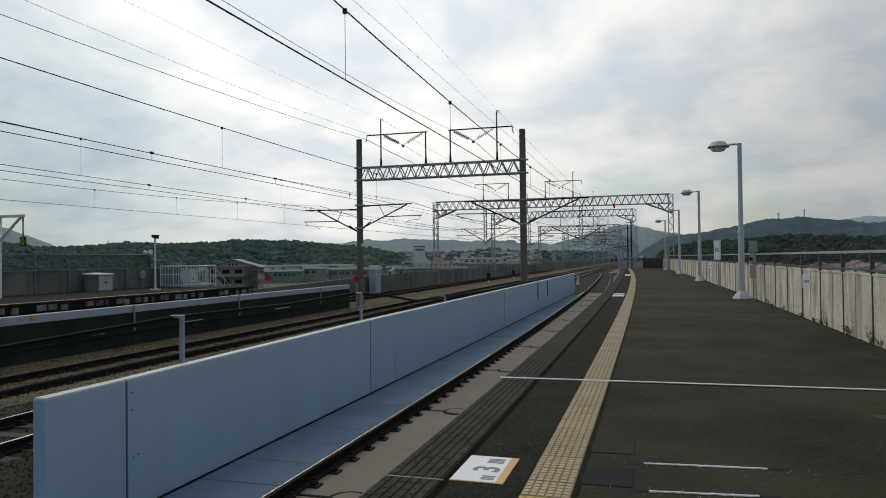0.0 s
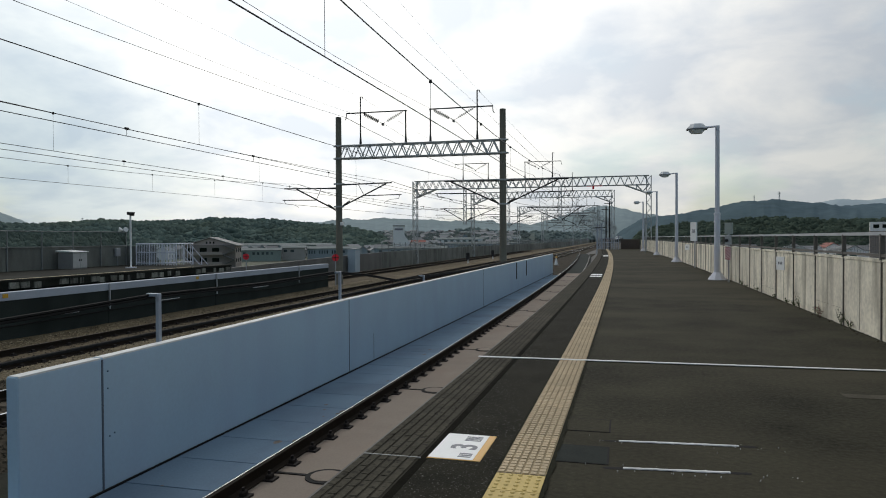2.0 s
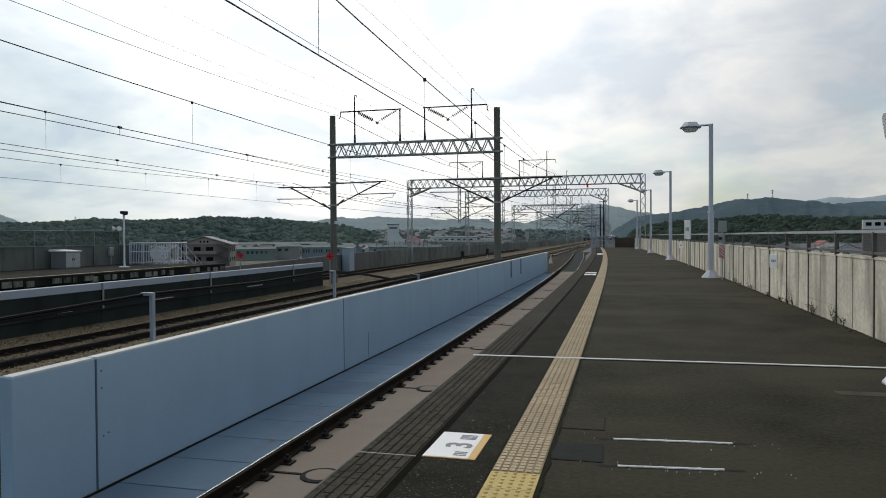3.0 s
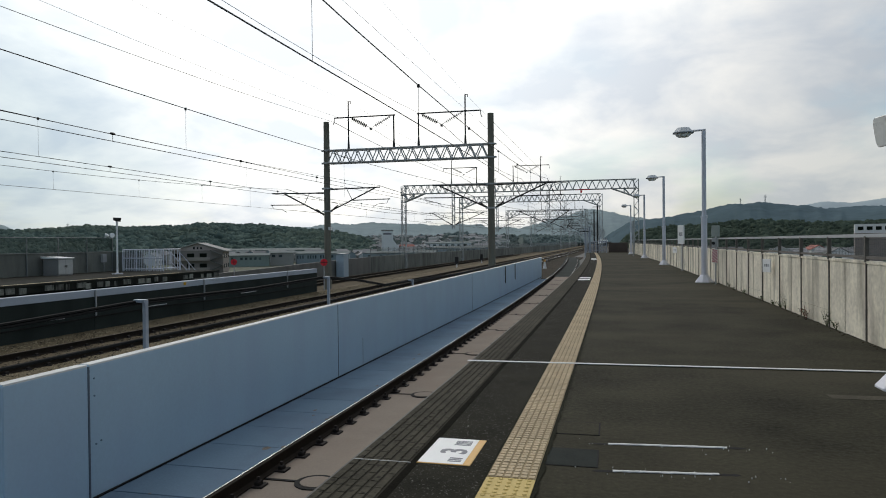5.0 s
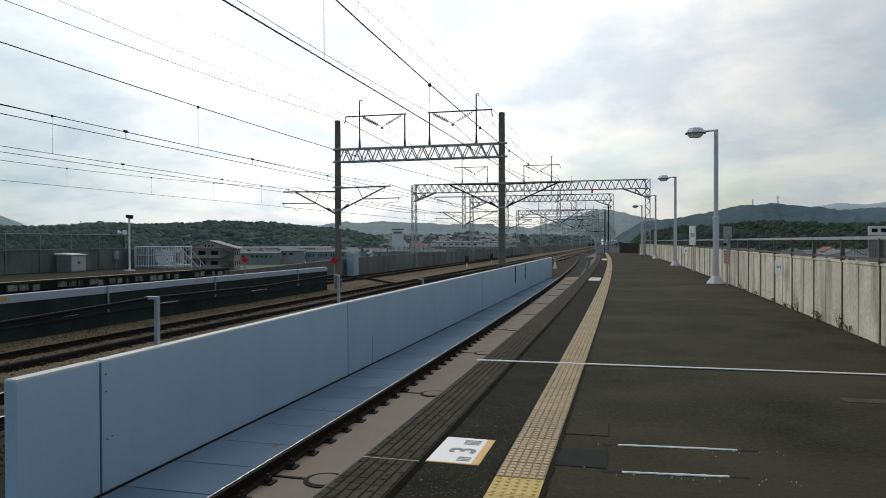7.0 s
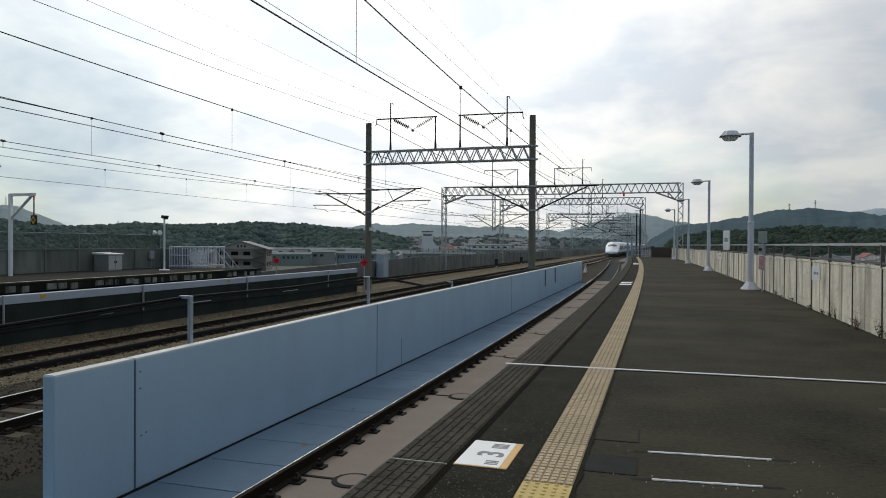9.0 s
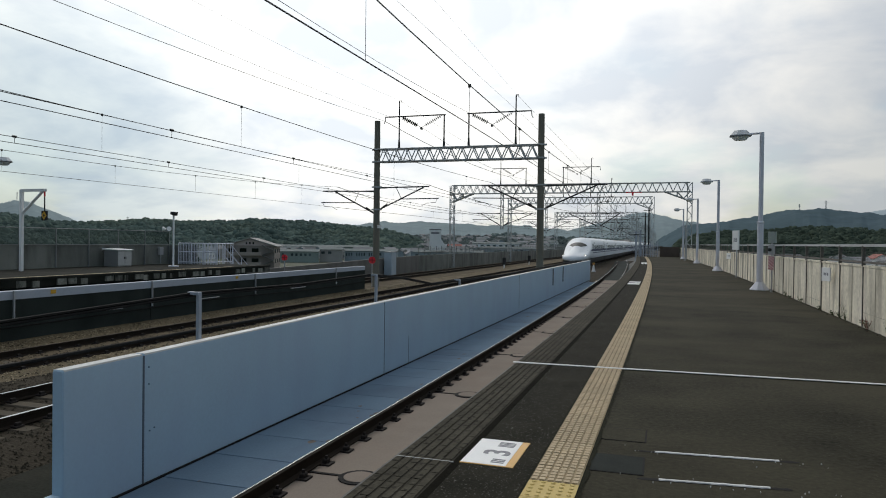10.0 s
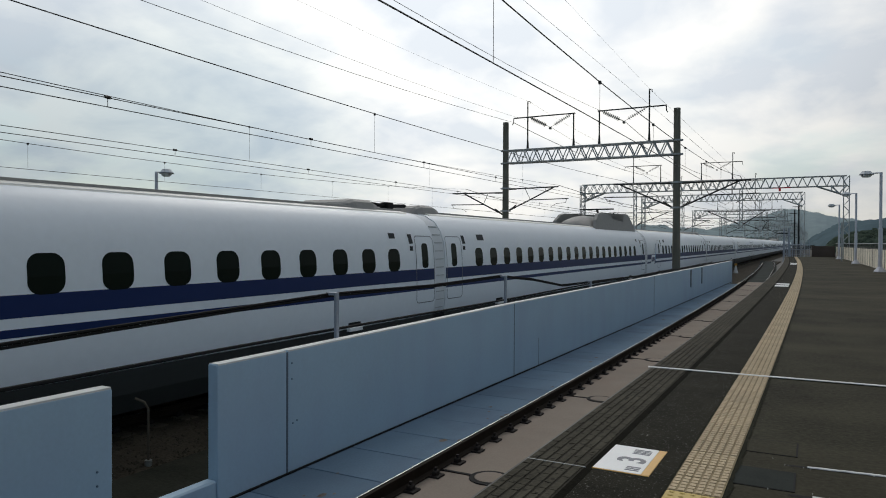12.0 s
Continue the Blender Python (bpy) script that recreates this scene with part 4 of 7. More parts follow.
    # posts with side arm that carry the cable
    for s in (8.0, 14.05, 20.5, 1.7, -4.6):
        th = empty("cable_post", pose(-6.03 + 0.0056 * s, s, 0), "grey steel angle post with short arm behind the barrier", "post", "cable posts")
        low = s > 15
        bm = bm_new()
        z = 0.36 if low else 0.78
        box(bm, -0.025, -0.033, Z_SLAB - 0.06, 0.025, 0.033, z, 0.006)
        part("upright", bm, "galv_blue", th)
        bm = bm_new()
        box(bm, -0.15, -0.05, z - 0.035, 0.02, 0.03, z + 0.005, 0.004)
        part("arm", bm, "galv_blue", th)
    # two black cables strung along the posts
    pts = []
    for s, z in ((-8, 0.72), (-4.6, 0.50), (-1.4, 0.50), (1.7, 0.55), (4.6, 0.655), (8.0, 0.76), (11.0, 0.73), (14.05, 0.78), (16.0, 0.62), (18.2, 0.36), (20.5, 0.33), (27, 0.25), (35, 0.24), (46, 0.24), (56, 0.22)):
        pts.append(Vector((-6.15 + 0.0056 * s, s, z)))
    fine = []
    for a, b in zip(pts, pts[1:]):
        for q in range(4):
            fine.append(a.lerp(b, q / 4))
    for dx, dz, r in ((0, 0, 0.018), (0.010, -0.032, 0.015)):
        bm = bm_new()
        pipe(bm, [p + Vector((dx, 0, dz)) for p in fine], r)
        tagged(part("cable", bm, "rubber"), "black cable strung along the barrier posts", "cable", "barrier cables")
    bm = bm_new()
    pipe(bm, [(-6.1, -8 + 2 * k, 0.235 + 0.01 * math.sin(k)) for k in range(30)], 0.02)
    tagged(part("cable", bm, "rubber"), "black cable lying behind the barrier's top", "cable", "barrier cables")


# ---- main tracks on ballast ----
LINE_SLOPE = 0.005      # the main line leaves the platform's axis by this much


def S(s, off=0.0, z=0.0):
    return (off + LINE_SLOPE * s, s, z)


def build_main_tracks():
    rng = random.Random(3)
    # ballast bed with shoulders, darkened by oil and brake dust along the rails
    xs = [-16.6, -16.0, -15.45, -15.19, -13.42, -13.2, -12.5, -11.75, -11.0, -9.6, -9.0, -8.6, -8.0, -7.6]
    hs = [-1.28, -1.36, -1.395, -1.415, -1.415, -1.392, -1.39, -1.43, -1.45, -1.45, -1.43, -1.46, -1.58, -1.62]
    ys = [-30 + 0.5 * i for i in range(200)] + [70 + 20 * i for i in range(92)]
    zones = ((0, 3, "ballast"), (3, 4, "ballast_brown"), (4, 6, "ballast"), (6, 13, "ballast_dark"))
    for i0, i1, material in zones:
        bed = bm_new()
        quads(bed, [[(xs[i] + (LINE_SLOPE * y if i else 0), y, hs[i] + (0.02 * noise.noise((xs[i] * 3, y * 3, 0)) if y < 70 else 0)) for i in range(i0, i1 + 1)] for y in ys])
        tagged(part("ballast_bed", bed, material), "brown stone ballast shoulder beside the main track" if material != "ballast_dark" else "dark oily ballast under the main track", "ballast", kind="structure")
    # loose stones on the nearer stretch
    heaps = {"stone": ([], []), "stone_dark": ([], [])}
    for _ in range(64000):
        y = rng.uniform(0, 48)
        x = rng.uniform(-16.5, -7.7)
        if -15.2 < x < -13.4 or -11.2 < x < -9.4:
            if rng.random() < 0.55:
                continue
        edge = x + rng.gauss(0, 0.08)
        brown = edge < -15.1 or -13.6 < edge < -12.45
        me_v, me_f = heaps["stone" if brown and rng.random() < 0.86 else "stone_dark"]
        h = float(np.interp(x, xs, hs))
        r = rng.uniform(0.015, 0.032)
        b = len(me_v)
        c = (x + LINE_SLOPE * y, y, h + r * 0.3)
        for dx, dy, dz in ((1, 0, 0), (0, 1, 0), (-1, 0, 0), (0, -1, 0), (0, 0, 1)):
            k = r * rng.uniform(0.7, 1.3)
            me_v.append((c[0] + dx * k + rng.uniform(-.3, .3) * r, c[1] + dy * k + rng.uniform(-.3, .3) * r, c[2] + dz * k * 0.8 - 0.2 * r))
        for i in range(4):
            me_f.append((b + i, b + (i + 1) % 4, b + 4))
    for material, (me_v, me_f) in heaps.items():
        me = bpy.data.meshes.new("ballast_stones")
        me.from_pydata(me_v, [], me_f)
        me.materials.append(M[material])
        tagged(new("ballast_stones", me), "loose brown ballast stones" if material == "stone" else "loose oily dark ballast stones", "ballast", kind="stuff")
    sl = bm_new()
    box(sl, -1.2, -0.14, -0.12, 1.2, 0.14, 0.02, 0.02)
    sleeper = bpy.data.meshes.new("sleeper")
    sl.to_mesh(sleeper)
    sl.free()
    sleeper.materials.append(M["sleeper"])
    fb = bm_new()
    for x in (-0.75, 0.75):
        box(fb, x - 0.17, -0.08, 0.018, x + 0.17, 0.08, 0.05, 0.008)
        for q in (-0.12, 0.12):
            box(fb, x + q - 0.03, -0.05, 0.045, x + q + 0.03, 0.05, 0.10, 0.01)
    fast = bpy.data.meshes.new("fastening")
    fb.to_mesh(fast)
    fb.free()
    fast.materials.append(M["fastener"])
    for x, name in ((MAIN_1, "main_track"), (MAIN_2, "main_track"), (FAR_TRACK, "far_platform_track")):
        tr = empty(name, None, "ballasted main line track with shiny rail heads" if x > -20 else "slab track at the far platform", "railway track", kind="structure")
        for off in (-0.75, 0.75):
            curved_rail("rail", tr, x + off, Z_RAIL - 0.17, -30, 1900 if x > -20 else 150, S, "rail_top" if x == MAIN_1 else "dull_rail")
        if x > -20:
            for k in range(140):
                share("sleeper", sleeper, tr, pose(*S(-2 + 0.6 * k, x, Z_RAIL - 0.19)))
                share("fastening", fast, tr, pose(*S(-2 + 0.6 * k, x, Z_RAIL - 0.19)))
            bm = bm_new()
            for k in range(400):
                y = 82 + 0.6 * k
                box(bm, x - 1.2 + LINE_SLOPE * y, y - 0.14, Z_RAIL - 0.31, x + 1.2 + LINE_SLOPE * y, y + 0.14, Z_RAIL - 0.17)
            tagged(part("sleepers_far", bm, "sleeper", tr), kind="stuff")
    # low dark floor between the barrier and the ballast, and past the dark wall
    bm = bm_new()
    box(bm, -7.7, -30, Z_DECK, -5.85, 57, Z_SLAB - 0.06)
    tagged(part("service_path", bm, "concrete_path"), "dark mossy service path behind the barrier", "path", kind="structure")
    bm = bm_new()
    box(bm, -22.4, -30, Z_DECK, -16.9, 38.0, Z_SLAB)
    tagged(part("far_track_bed", bm, "concrete_dark"), "dark concrete track bed at the far platform", "track bed", kind="structure")
    bm = bm_new()
    quads(bm, [[(-23.95, y, -1.58), (-22.2, y, -1.47), (-21.4, y, -1.45), (-19.9, y, -1.45), (-19.0, y, -1.44), (-17.6, y, -1.42), (-16.6, y, -1.36)] for y in (38.0, 60.0, 90.0, 130.0, 200.0)])
    tagged(part("ballast_bed", bm, "ballast_brown"), "brown ballast under the far side tracks", "ballast", kind="structure")
    bm = bm_new()
    quads(bm, [[(-7.6, y, Z_DECK + 0.02), (-4.9, y, Z_DECK + 0.02), (-4.9, y, Z_SLAB - 0.05), (-7.6, y, Z_SLAB - 0.05)] for y in (53.2, 130)], True, True)
    tagged(part("ballast_fill", bm, "ballast_dark"), "ballast fill between converging tracks", "ballast", kind="structure")


def build_dark_wall():
    w = empty("median_wall", None, "dark weathered concrete wall with pale capping", "wall", kind="structure")
    seg = [-20.0, -7.0, 6.3, 19.6, 25.9, 37.5]
    for a, b in zip(seg, seg[1:]):
        bm = bm_new()
        box(bm, -16.85, a + 0.01, Z_DECK, -16.6, b - 0.01, -0.18)
        part("wall_panel", bm, "concrete_dark", w)
        bm = bm_new()
        box(bm, -16.83, a + 0.015, -0.18, -16.58, b - 0.015, 0.05, 0.012)
        part("capping", bm, mat("pale_capping", (0.40, 0.44, 0.50), 0.7, var=0.10, scale=1, fine=20), w, "pale painted capping")
    for y in (10.0, 14.3, 19.6, 25.9, 33.6):
        bm = bm_new()
        box(bm, -16.56, y - 0.018, -0.80, -16.51, y + 0.018, 0.06)
        part("bracket", bm, "galv", w)
    for y in (15.6, 24.6):
        bm = bm_new()
        box(bm, -16.578, y - 0.09, -0.10, -16.57, y + 0.09, 0.01)
        part("tag_plate", bm, "yellow", w)
    bm = bm_new()
    for dz, r in ((0, 0.022),):
        pipe(bm, [(-16.5, y, -0.86 + dz + 0.05 * math.sin(y * 0.35)) for y in range(-20, 38)], r)
    part("cable_run", bm, "rubber", w)
    for y in (17.5, 22.6, 29.5):
        bm = bm_new()
        tube(bm, (-16.5, y - 0.7, -0.74), (-16.5, y + 0.7, -0.74), 0.018, 6)
        part("conduit", bm, "galv", w)


# ---- gantries, cantilevers and wires ----
def truss(bm, a, b, depth, width, bays, r=0.05, knee=0.0):
    """A lattice beam from a to b with top and bottom chords."""
    a, b = Vector(a), Vector(b)
    d = (b - a).normalized()
    side = Vector((-d.y, d.x, 0)) * (width / 2)
    dz = Vector((0, 0, -depth))
    for sg in (-1, 1):
        bar(bm, a + side * sg, b + side * sg, r * 1.3)
        bar(bm, a + side * sg + dz, b + side * sg + dz, r * 1.3)
        for i in range(bays):
            p0 = a.lerp(b, i / bays) + side * sg
            p1 = a.lerp(b, (i + 0.5) / bays) + side * sg
            p2 = a.lerp(b, (i + 1) / bays) + side * sg
            bar(bm, p0 + dz, p1, r)
            bar(bm, p1, p2 + dz, r)
    for i in range(bays + 1):
        p = a.lerp(b, i / bays)
        bar(bm, p - side, p + side, r * 0.8)
        bar(bm, p - side + dz, p + side + dz, r * 0.8)
        if i < bays:
            q = a.lerp(b, (i + 1) / bays)
            bar(bm, p - side, q + side, r * 0.6)
            bar(bm, p + side + dz, q - side + dz, r * 0.6)


def lattice_leg(bm, x, y, z0, z1, w=0.55, bays=12, r=0.045):
    for sx in (-1, 1):
        for sy in (-1, 1):
            bar(bm, (x + sx * w / 2, y + sy * w / 2, z0), (x + sx * w / 2, y + sy * w / 2, z1), r * 1.3)
    h = (z1 - z0) / bays
    for i in range(bays):
        k = 1 if i % 2 else -1
        for s in (-1, 1):
            bar(bm, (x - k * w / 2, y + s * w / 2, z0 + i * h), (x + k * w / 2, y + s * w / 2, z0 + (i + 1) * h), r)
            bar(bm, (x + s * w / 2, y - k * w / 2, z0 + i * h), (x + s * w / 2, y + k * w / 2, z0 + (i + 1) * h), r)


def cantilever(x, y, tx, reach_by, parent, dz=0.0):
    """Hinged bracket from a support at x to the wires over tx."""
    k = 1 if tx > x else -1
    bm = bm_new()
    reach = tx + k * reach_by
    tube(bm, (x + k * 0.2, y, 4.95 + dz), (reach, y, 5.0 + dz), 0.045, 6)
    tube(bm, (x + k * 0.2, y, 3.55 + dz), (tx - k * 0.1, y, 4.95 + dz), 0.045, 6)
    tube(bm, (x + (tx - x) * 0.52, y, 4.22 + dz), (x + (tx - x) * 0.40, y, 4.97 + dz), 0.02, 6)
    tube(bm, (x + (tx - x) * 0.52, y, 4.22 + dz), (tx + k * 0.9, y, 4.25 + dz), 0.032, 6)
    pipe(bm, [(tx + k * 0.8, y, 4.24 + dz), (tx + k * 0.7, y, 4.0 + dz), (tx + k * 0.1, y, 3.95 + dz), (tx - k * 0.25, y, 3.76 + dz)], 0.016, 5)
    part("bracket_arm", bm, "dark_steel", parent)
    for z0, z1 in ((4.95, 4.955), (3.55, 3.92)):
        bm = bm_new()
        a = Vector((x + k * 0.22, y, z0 + dz))
        b = Vector((x + k * 0.75, y, z1 + dz))
        for i in range(7):
            p = a.lerp(b, i / 7)
            q = a.lerp(b, (i + 0.55) / 7)
            tube(bm, p, q, 0.06, 8)
        tube(bm, a, b, 0.03, 6)
        part("bracket_insulator", bm, "insul", parent)


def feeder_frame(x0, x1, y, z0, parent, mast, rise=1.92):
    """Frame on the beam that carries the feeder on a V of insulators."""
    bm = bm_new()
    z = z0 + rise
    for x in (x0, x1):
        tube(bm, (x, y, z0), (x, y, z0 + 0.6), 0.085, 6, 0.05)
        tube(bm, (x, y, z0 + 0.5), (x, y, z), 0.045, 6)
    mx = x1 if mast > 0 else x0
    tube(bm, (mx, y, z), (mx, y, z + 1.0), 0.04, 6)
    pipe(bm, [(mx, y, z + 1.0), (mx + 0.15, y, z + 1.0), (mx + 0.16, y, z + 0.85)], 0.025, 5)
    tube(bm, (min(x0, x1) - (0.95 if mast < 0 else 0.1), y, z), (max(x0, x1) + (0.95 if mast > 0 else 0.1), y, z), 0.045, 6)
    ex = mx + mast * 0.95
    pipe(bm, [(ex, y, z), (ex + mast * 0.02, y, z - 0.3), (ex + mast * 0.1, y, z - 0.42)], 0.03, 5)
    part("feeder_frame", bm, "dark_steel", parent)
    bm = bm_new()
    mid = ((x0 + x1) / 2, y, z - 0.75)
    for x in (x0 + 0.12, x1 - 0.12):
        for i in range(9):
            p = Vector((x, y, z - 0.02)).lerp(Vector(mid), 0.12 + 0.72 * i / 9)
            q = Vector((x, y, z - 0.02)).lerp(Vector(mid), 0.12 + 0.72 * (i + 0.3) / 9)
            tube(bm, p, q, 0.13, 8, 0.05)
        tube(bm, (x, y, z - 0.02), mid, 0.015, 5)
    box(bm, mid[0] - 0.06, y - 0.1, mid[2] - 0.12, mid[0] + 0.06, y + 0.1, mid[2])
    part("insulator_string", bm, "insul", parent)


def build_gantry_near():
    y, xr, xl = 41.5, -6.99, -17.6
    g = empty("portal_gantry", None, "catenary portal of two brown concrete poles and a steel lattice beam", "gantry")
    for x in (xr, xl):
        bm = bm_new()
        tube(bm, (x, y, Z_DECK), (x, y, 9.25), 0.225, 16, 0.185)
        smooth(part("pole", bm, "pole", g))
        for z in (6.56, 7.36, 4.95, 3.5):
            bm = bm_new()
            tube(bm, (x, y, z), (x, y, z + 0.1), 0.26, 14)
            box(bm, x - 0.34, y - 0.05, z, x + 0.34, y + 0.05, z + 0.1)
            part("clamp", bm, "truss", g)
    bm = bm_new()
    box(bm, xl + 0.14, y - 0.2, 2.35, xl + 0.25, y + 0.2, 2.55)
    part("number_band", bm, "sign_white", g)
    bm = bm_new()
    truss(bm, (xl + 0.2, y, 7.40), (xr - 0.2, y, 7.40), 0.80, 0.55, 14)
    part("lattice_beam", bm, "truss", g)
    cantilever(xr, y, MAIN_1, 0.35, g)
    cantilever(xr, y, TRACK - 0.1, 0.5, g)
    cantilever(xl, y, MAIN_2, 0.25, g)
    cantilever(xl, y, FAR_TRACK, 0.8, g, -0.22)
    feeder_frame(-16.1, -13.1, y, 7.40, g, -1, 2.07)
    feeder_frame(-11.5, -8.55, y, 7.40, g, 1, 2.07)


def build_gantry(y, xl, xr, z, hang, right_pole=True, base_r=0.0, simple=False):
    g = empty("portal_gantry", None, "grey steel lattice catenary portal across the tracks", "gantry", "steel portals")
    bm = bm_new()
    truss(bm, (xl, y, z), (xr, y, z), 1.0, 0.6, int((xr - xl) / 0.85), 0.055)
    part("lattice_beam", bm, "truss", g)
    for x, k, b in ((xl, 1, Z_DECK), (xr, -1, base_r)):
        bm = bm_new()
        lattice_leg(bm, x, y, b, z, 0.5, 14)
        part("lattice_leg", bm, "truss", g)
        bm = bm_new()
        for s in (-0.28, 0.28):
            bar(bm, (x, y + s, z - 2.0), (x + k * 2.6, y + s, z - 1.0), 0.10)
            bar(bm, (x + k * 1.3, y + s, z - 1.5), (x + k * 1.3, y + s, z - 0.9), 0.08)
            bar(bm, (x, y + s, z - 1.0), (x + k * 0.65, y + s, z - 1.75), 0.08)
            bar(bm, (x + k * 0.65, y + s, z - 1.75), (x + k * 1.3, y + s, z - 1.0), 0.08)
        part("knee", bm, "truss", g)
    # hanging masts that carry the brackets
    for x, tx in hang:
        bm = bm_new()
        lattice_leg(bm, x, y, 3.1, z - 0.9, 0.3, 7, 0.03)
        part("drop_mast", bm, "truss", g)
        for t in tx:
            cantilever(x, y, t, 0.35, g)
    feeder_frame(-18.2, -15.2, y, z, g, -1)
    feeder_frame(-10.9, -7.75, y, z, g, 1)
    return g


def sag(a, b, h, n=10):
    a, b = Vector(a), Vector(b)
    out = []
    for i in range(n + 1):
        t = i / n
        p = a.lerp(b, t)
        p.z -= 4 * h * t * (1 - t)
        out.append(p)
    return out


SPANS = [-48.0, -3.5, 41.5, 80.0, 112.0, 158.0, 202.0, 250.0, 298.0, 346.0]


def build_wires():
    # x of the track, messenger at the supports, its sag, auxiliary wire or none, contact wire at the camera and its rise
    lines = ((TRACK, 5.22, 0.82, None, 3.73, 0.0, 158.0), (MAIN_1, 5.20, 0.33, 3.86, 3.71, 0.0, 490.0),
             (MAIN_2, 5.10, 0.33, 3.80, 3.66, 0.0, 490.0), (FAR_TRACK, 5.05, 0.72, None, 3.60, 0.0025, 158.0))
    for x, zm, dip, za, zc, rise, last in lines:
        th = empty("overhead_line", None, "black overhead contact line with messenger and droppers", "overhead line", "overhead lines")
        curved = x == TRACK

        def X(y):
            return C(y, x)[0] if curved else x + LINE_SLOPE * y

        def Zc(y):
            return zc + rise * min(max(y, -10), 60)
        for y0, y1 in zip(SPANS, SPANS[1:]):
            if y0 >= last:
                break
            near = y1 < 60
            bm = bm_new()
            pipe(bm, [(X(p.y), p.y, p.z) for p in sag((0, y0, zm), (0, y1, zm), dip, 14)], (0.0105 if x > -12 else 0.009) if near else 0.018, 5)
            part("messenger_wire", bm, "wire", th)
            ys = [y0 + (y1 - y0) * i / 6 for i in range(7)]
            if za:
                bm = bm_new()
                pipe(bm, [(X(y), y, za) for y in ys], 0.008 if near else 0.014, 5)
                part("auxiliary_wire", bm, "wire", th)
            bm = bm_new()
            pipe(bm, [(X(y), y, Zc(y)) for y in ys], (0.0095 if curved else 0.008) if near else 0.014, 5)
            part("contact_wire", bm, "wire", th)
            pitch, first = {TRACK: (4.75, 7.92), MAIN_1: (10.4, 15.3), MAIN_2: (10.4, 14.9), FAR_TRACK: (4.9, 22.2)}[x]
            k0 = math.ceil((y0 + 1.5 - first) / pitch)
            k1 = math.floor((y1 - 1.5 - first) / pitch)
            for i in range(k0, k1 + 1):
                y = first + i * pitch
                t = (y - y0) / (y1 - y0)
                z = zm - 4 * dip * t * (1 - t)
                bm = bm_new()
                tube(bm, (X(y), y, z), (X(y), y, za or Zc(y)), 0.004, 4)
                tube(bm, (X(y), y, z - 0.04), (X(y), y, z + 0.02), 0.03, 6)
                part("dropper", bm, "wire", th)
            if za:
                # short links between the auxiliary and the contact wire
                link = first - 2.6 + 5.2 * math.ceil((y0 + 1.5 - first + 2.6) / 5.2)
                while link < y1 - 1.0:
                    bm = bm_new()
                    tube(bm, (X(link), link, za + 0.03), (X(link), link, zc), 0.007, 4)
                    tube(bm, (X(link), link - 0.05, za + 0.01), (X(link), link + 0.05, za + 0.01), 0.028, 6)
                    part("dropper", bm, "wire", th)
                    link += 5.2
    # feeders on the gantry tops: x, height at the support behind and at the portals
    for x, zn, z, dip, r in ((-14.6, 8.45, 8.75, 0.6, 0.005), (-10.0, 8.45, 8.75, 0.6, 0.009), (-17.1, 8.55, 9.22, 0.40, 0.010), (-7.6, 8.72, 8.72, 0.08, 0.006), (-16.0, 10.45, 10.45, 0.5, 0.0035), (-8.5, 11.45, 10.47, 0.0, 0.004)):
        th = empty("feeder_line", None, "thin grey feeder wire along the gantry tops", "feeder wire", "feeder wires")
        for y0, y1 in zip(SPANS[:8], SPANS[1:8]):
            bm = bm_new()
            za_, zb_ = (zn if y0 < 0 else z), (zn if y1 < 0 else z)
            pipe(bm, sag((x, y0, za_), (x, y1, zb_), dip, 10), r if y1 < 60 else 2 * r, 4)
            part("wire", bm, "wire_thin", th)
    # support behind the camera's place that carries the wires on
    g = empty("portal_gantry", None, "catenary portal of two brown concrete poles and a steel lattice beam", "gantry")
    for x in (-6.99, -17.6):
        bm = bm_new()
        tube(bm, (x, -3.5, Z_DECK), (x, -3.5, 9.25), 0.225, 16, 0.185)
        smooth(part("pole", bm, "pole", g))
    bm = bm_new()
    truss(bm, (-17.4, -3.5, 7.55), (-7.2, -3.5, 7.55), 0.80, 0.55, 14)
    part("lattice_beam", bm, "truss", g)
    cantilever(-6.99, -3.5, MAIN_1, 0.35, g)
    cantilever(-6.99, -3.5, TRACK - 0.1, 0.5, g)
    cantilever(-17.6, -3.5, MAIN_2, 0.25, g)
    cantilever(-17.6, -3.5, FAR_TRACK, 1.6, g)
    feeder_frame(-16.1, -13.1, -3.5, 7.55, g, -1)
    feeder_frame(-11.5, -8.55, -3.5, 7.55, g, 1)


# ---- the train ----
CAR, HEADCAR, HALF = 25.0, 27.35, 1.68


def body_section(n=26):
    """Half-section to full ring of a coach, x across and z above the rail."""
    pts = [(1.35, 0.72), (1.62, 0.92), (1.672, 1.25), (1.68, 1.75), (1.668, 2.3), (1.62, 2.75), (1.52, 3.05), (1.34, 3.30), (1.05, 3.47), (0.6, 3.57), (0.0, 3.60)]
    left = [(-x, z) for x, z in pts[-2::-1]]
    return pts + left


def side_x(z):
    """Half-width of the coach side at a height above the rail."""
    return float(np.interp(z, [0.72, 0.92, 1.25, 1.75, 2.3, 2.75, 3.05, 3.3], [1.35, 1.62, 1.672, 1.68, 1.668, 1.62, 1.52, 1.34]))


def side_strip(bm, y0, y1, z0, z1, lift=0.004, sgn=1, n=4):
    rows = []
    for y in (y0, y1):
        rows.append([(sgn * (side_x(z0 + (z1 - z0) * i / n) + lift), y, z0 + (z1 - z0) * i / n) for i in range(n + 1)])
    quads(bm, rows if sgn > 0 else rows[::-1])


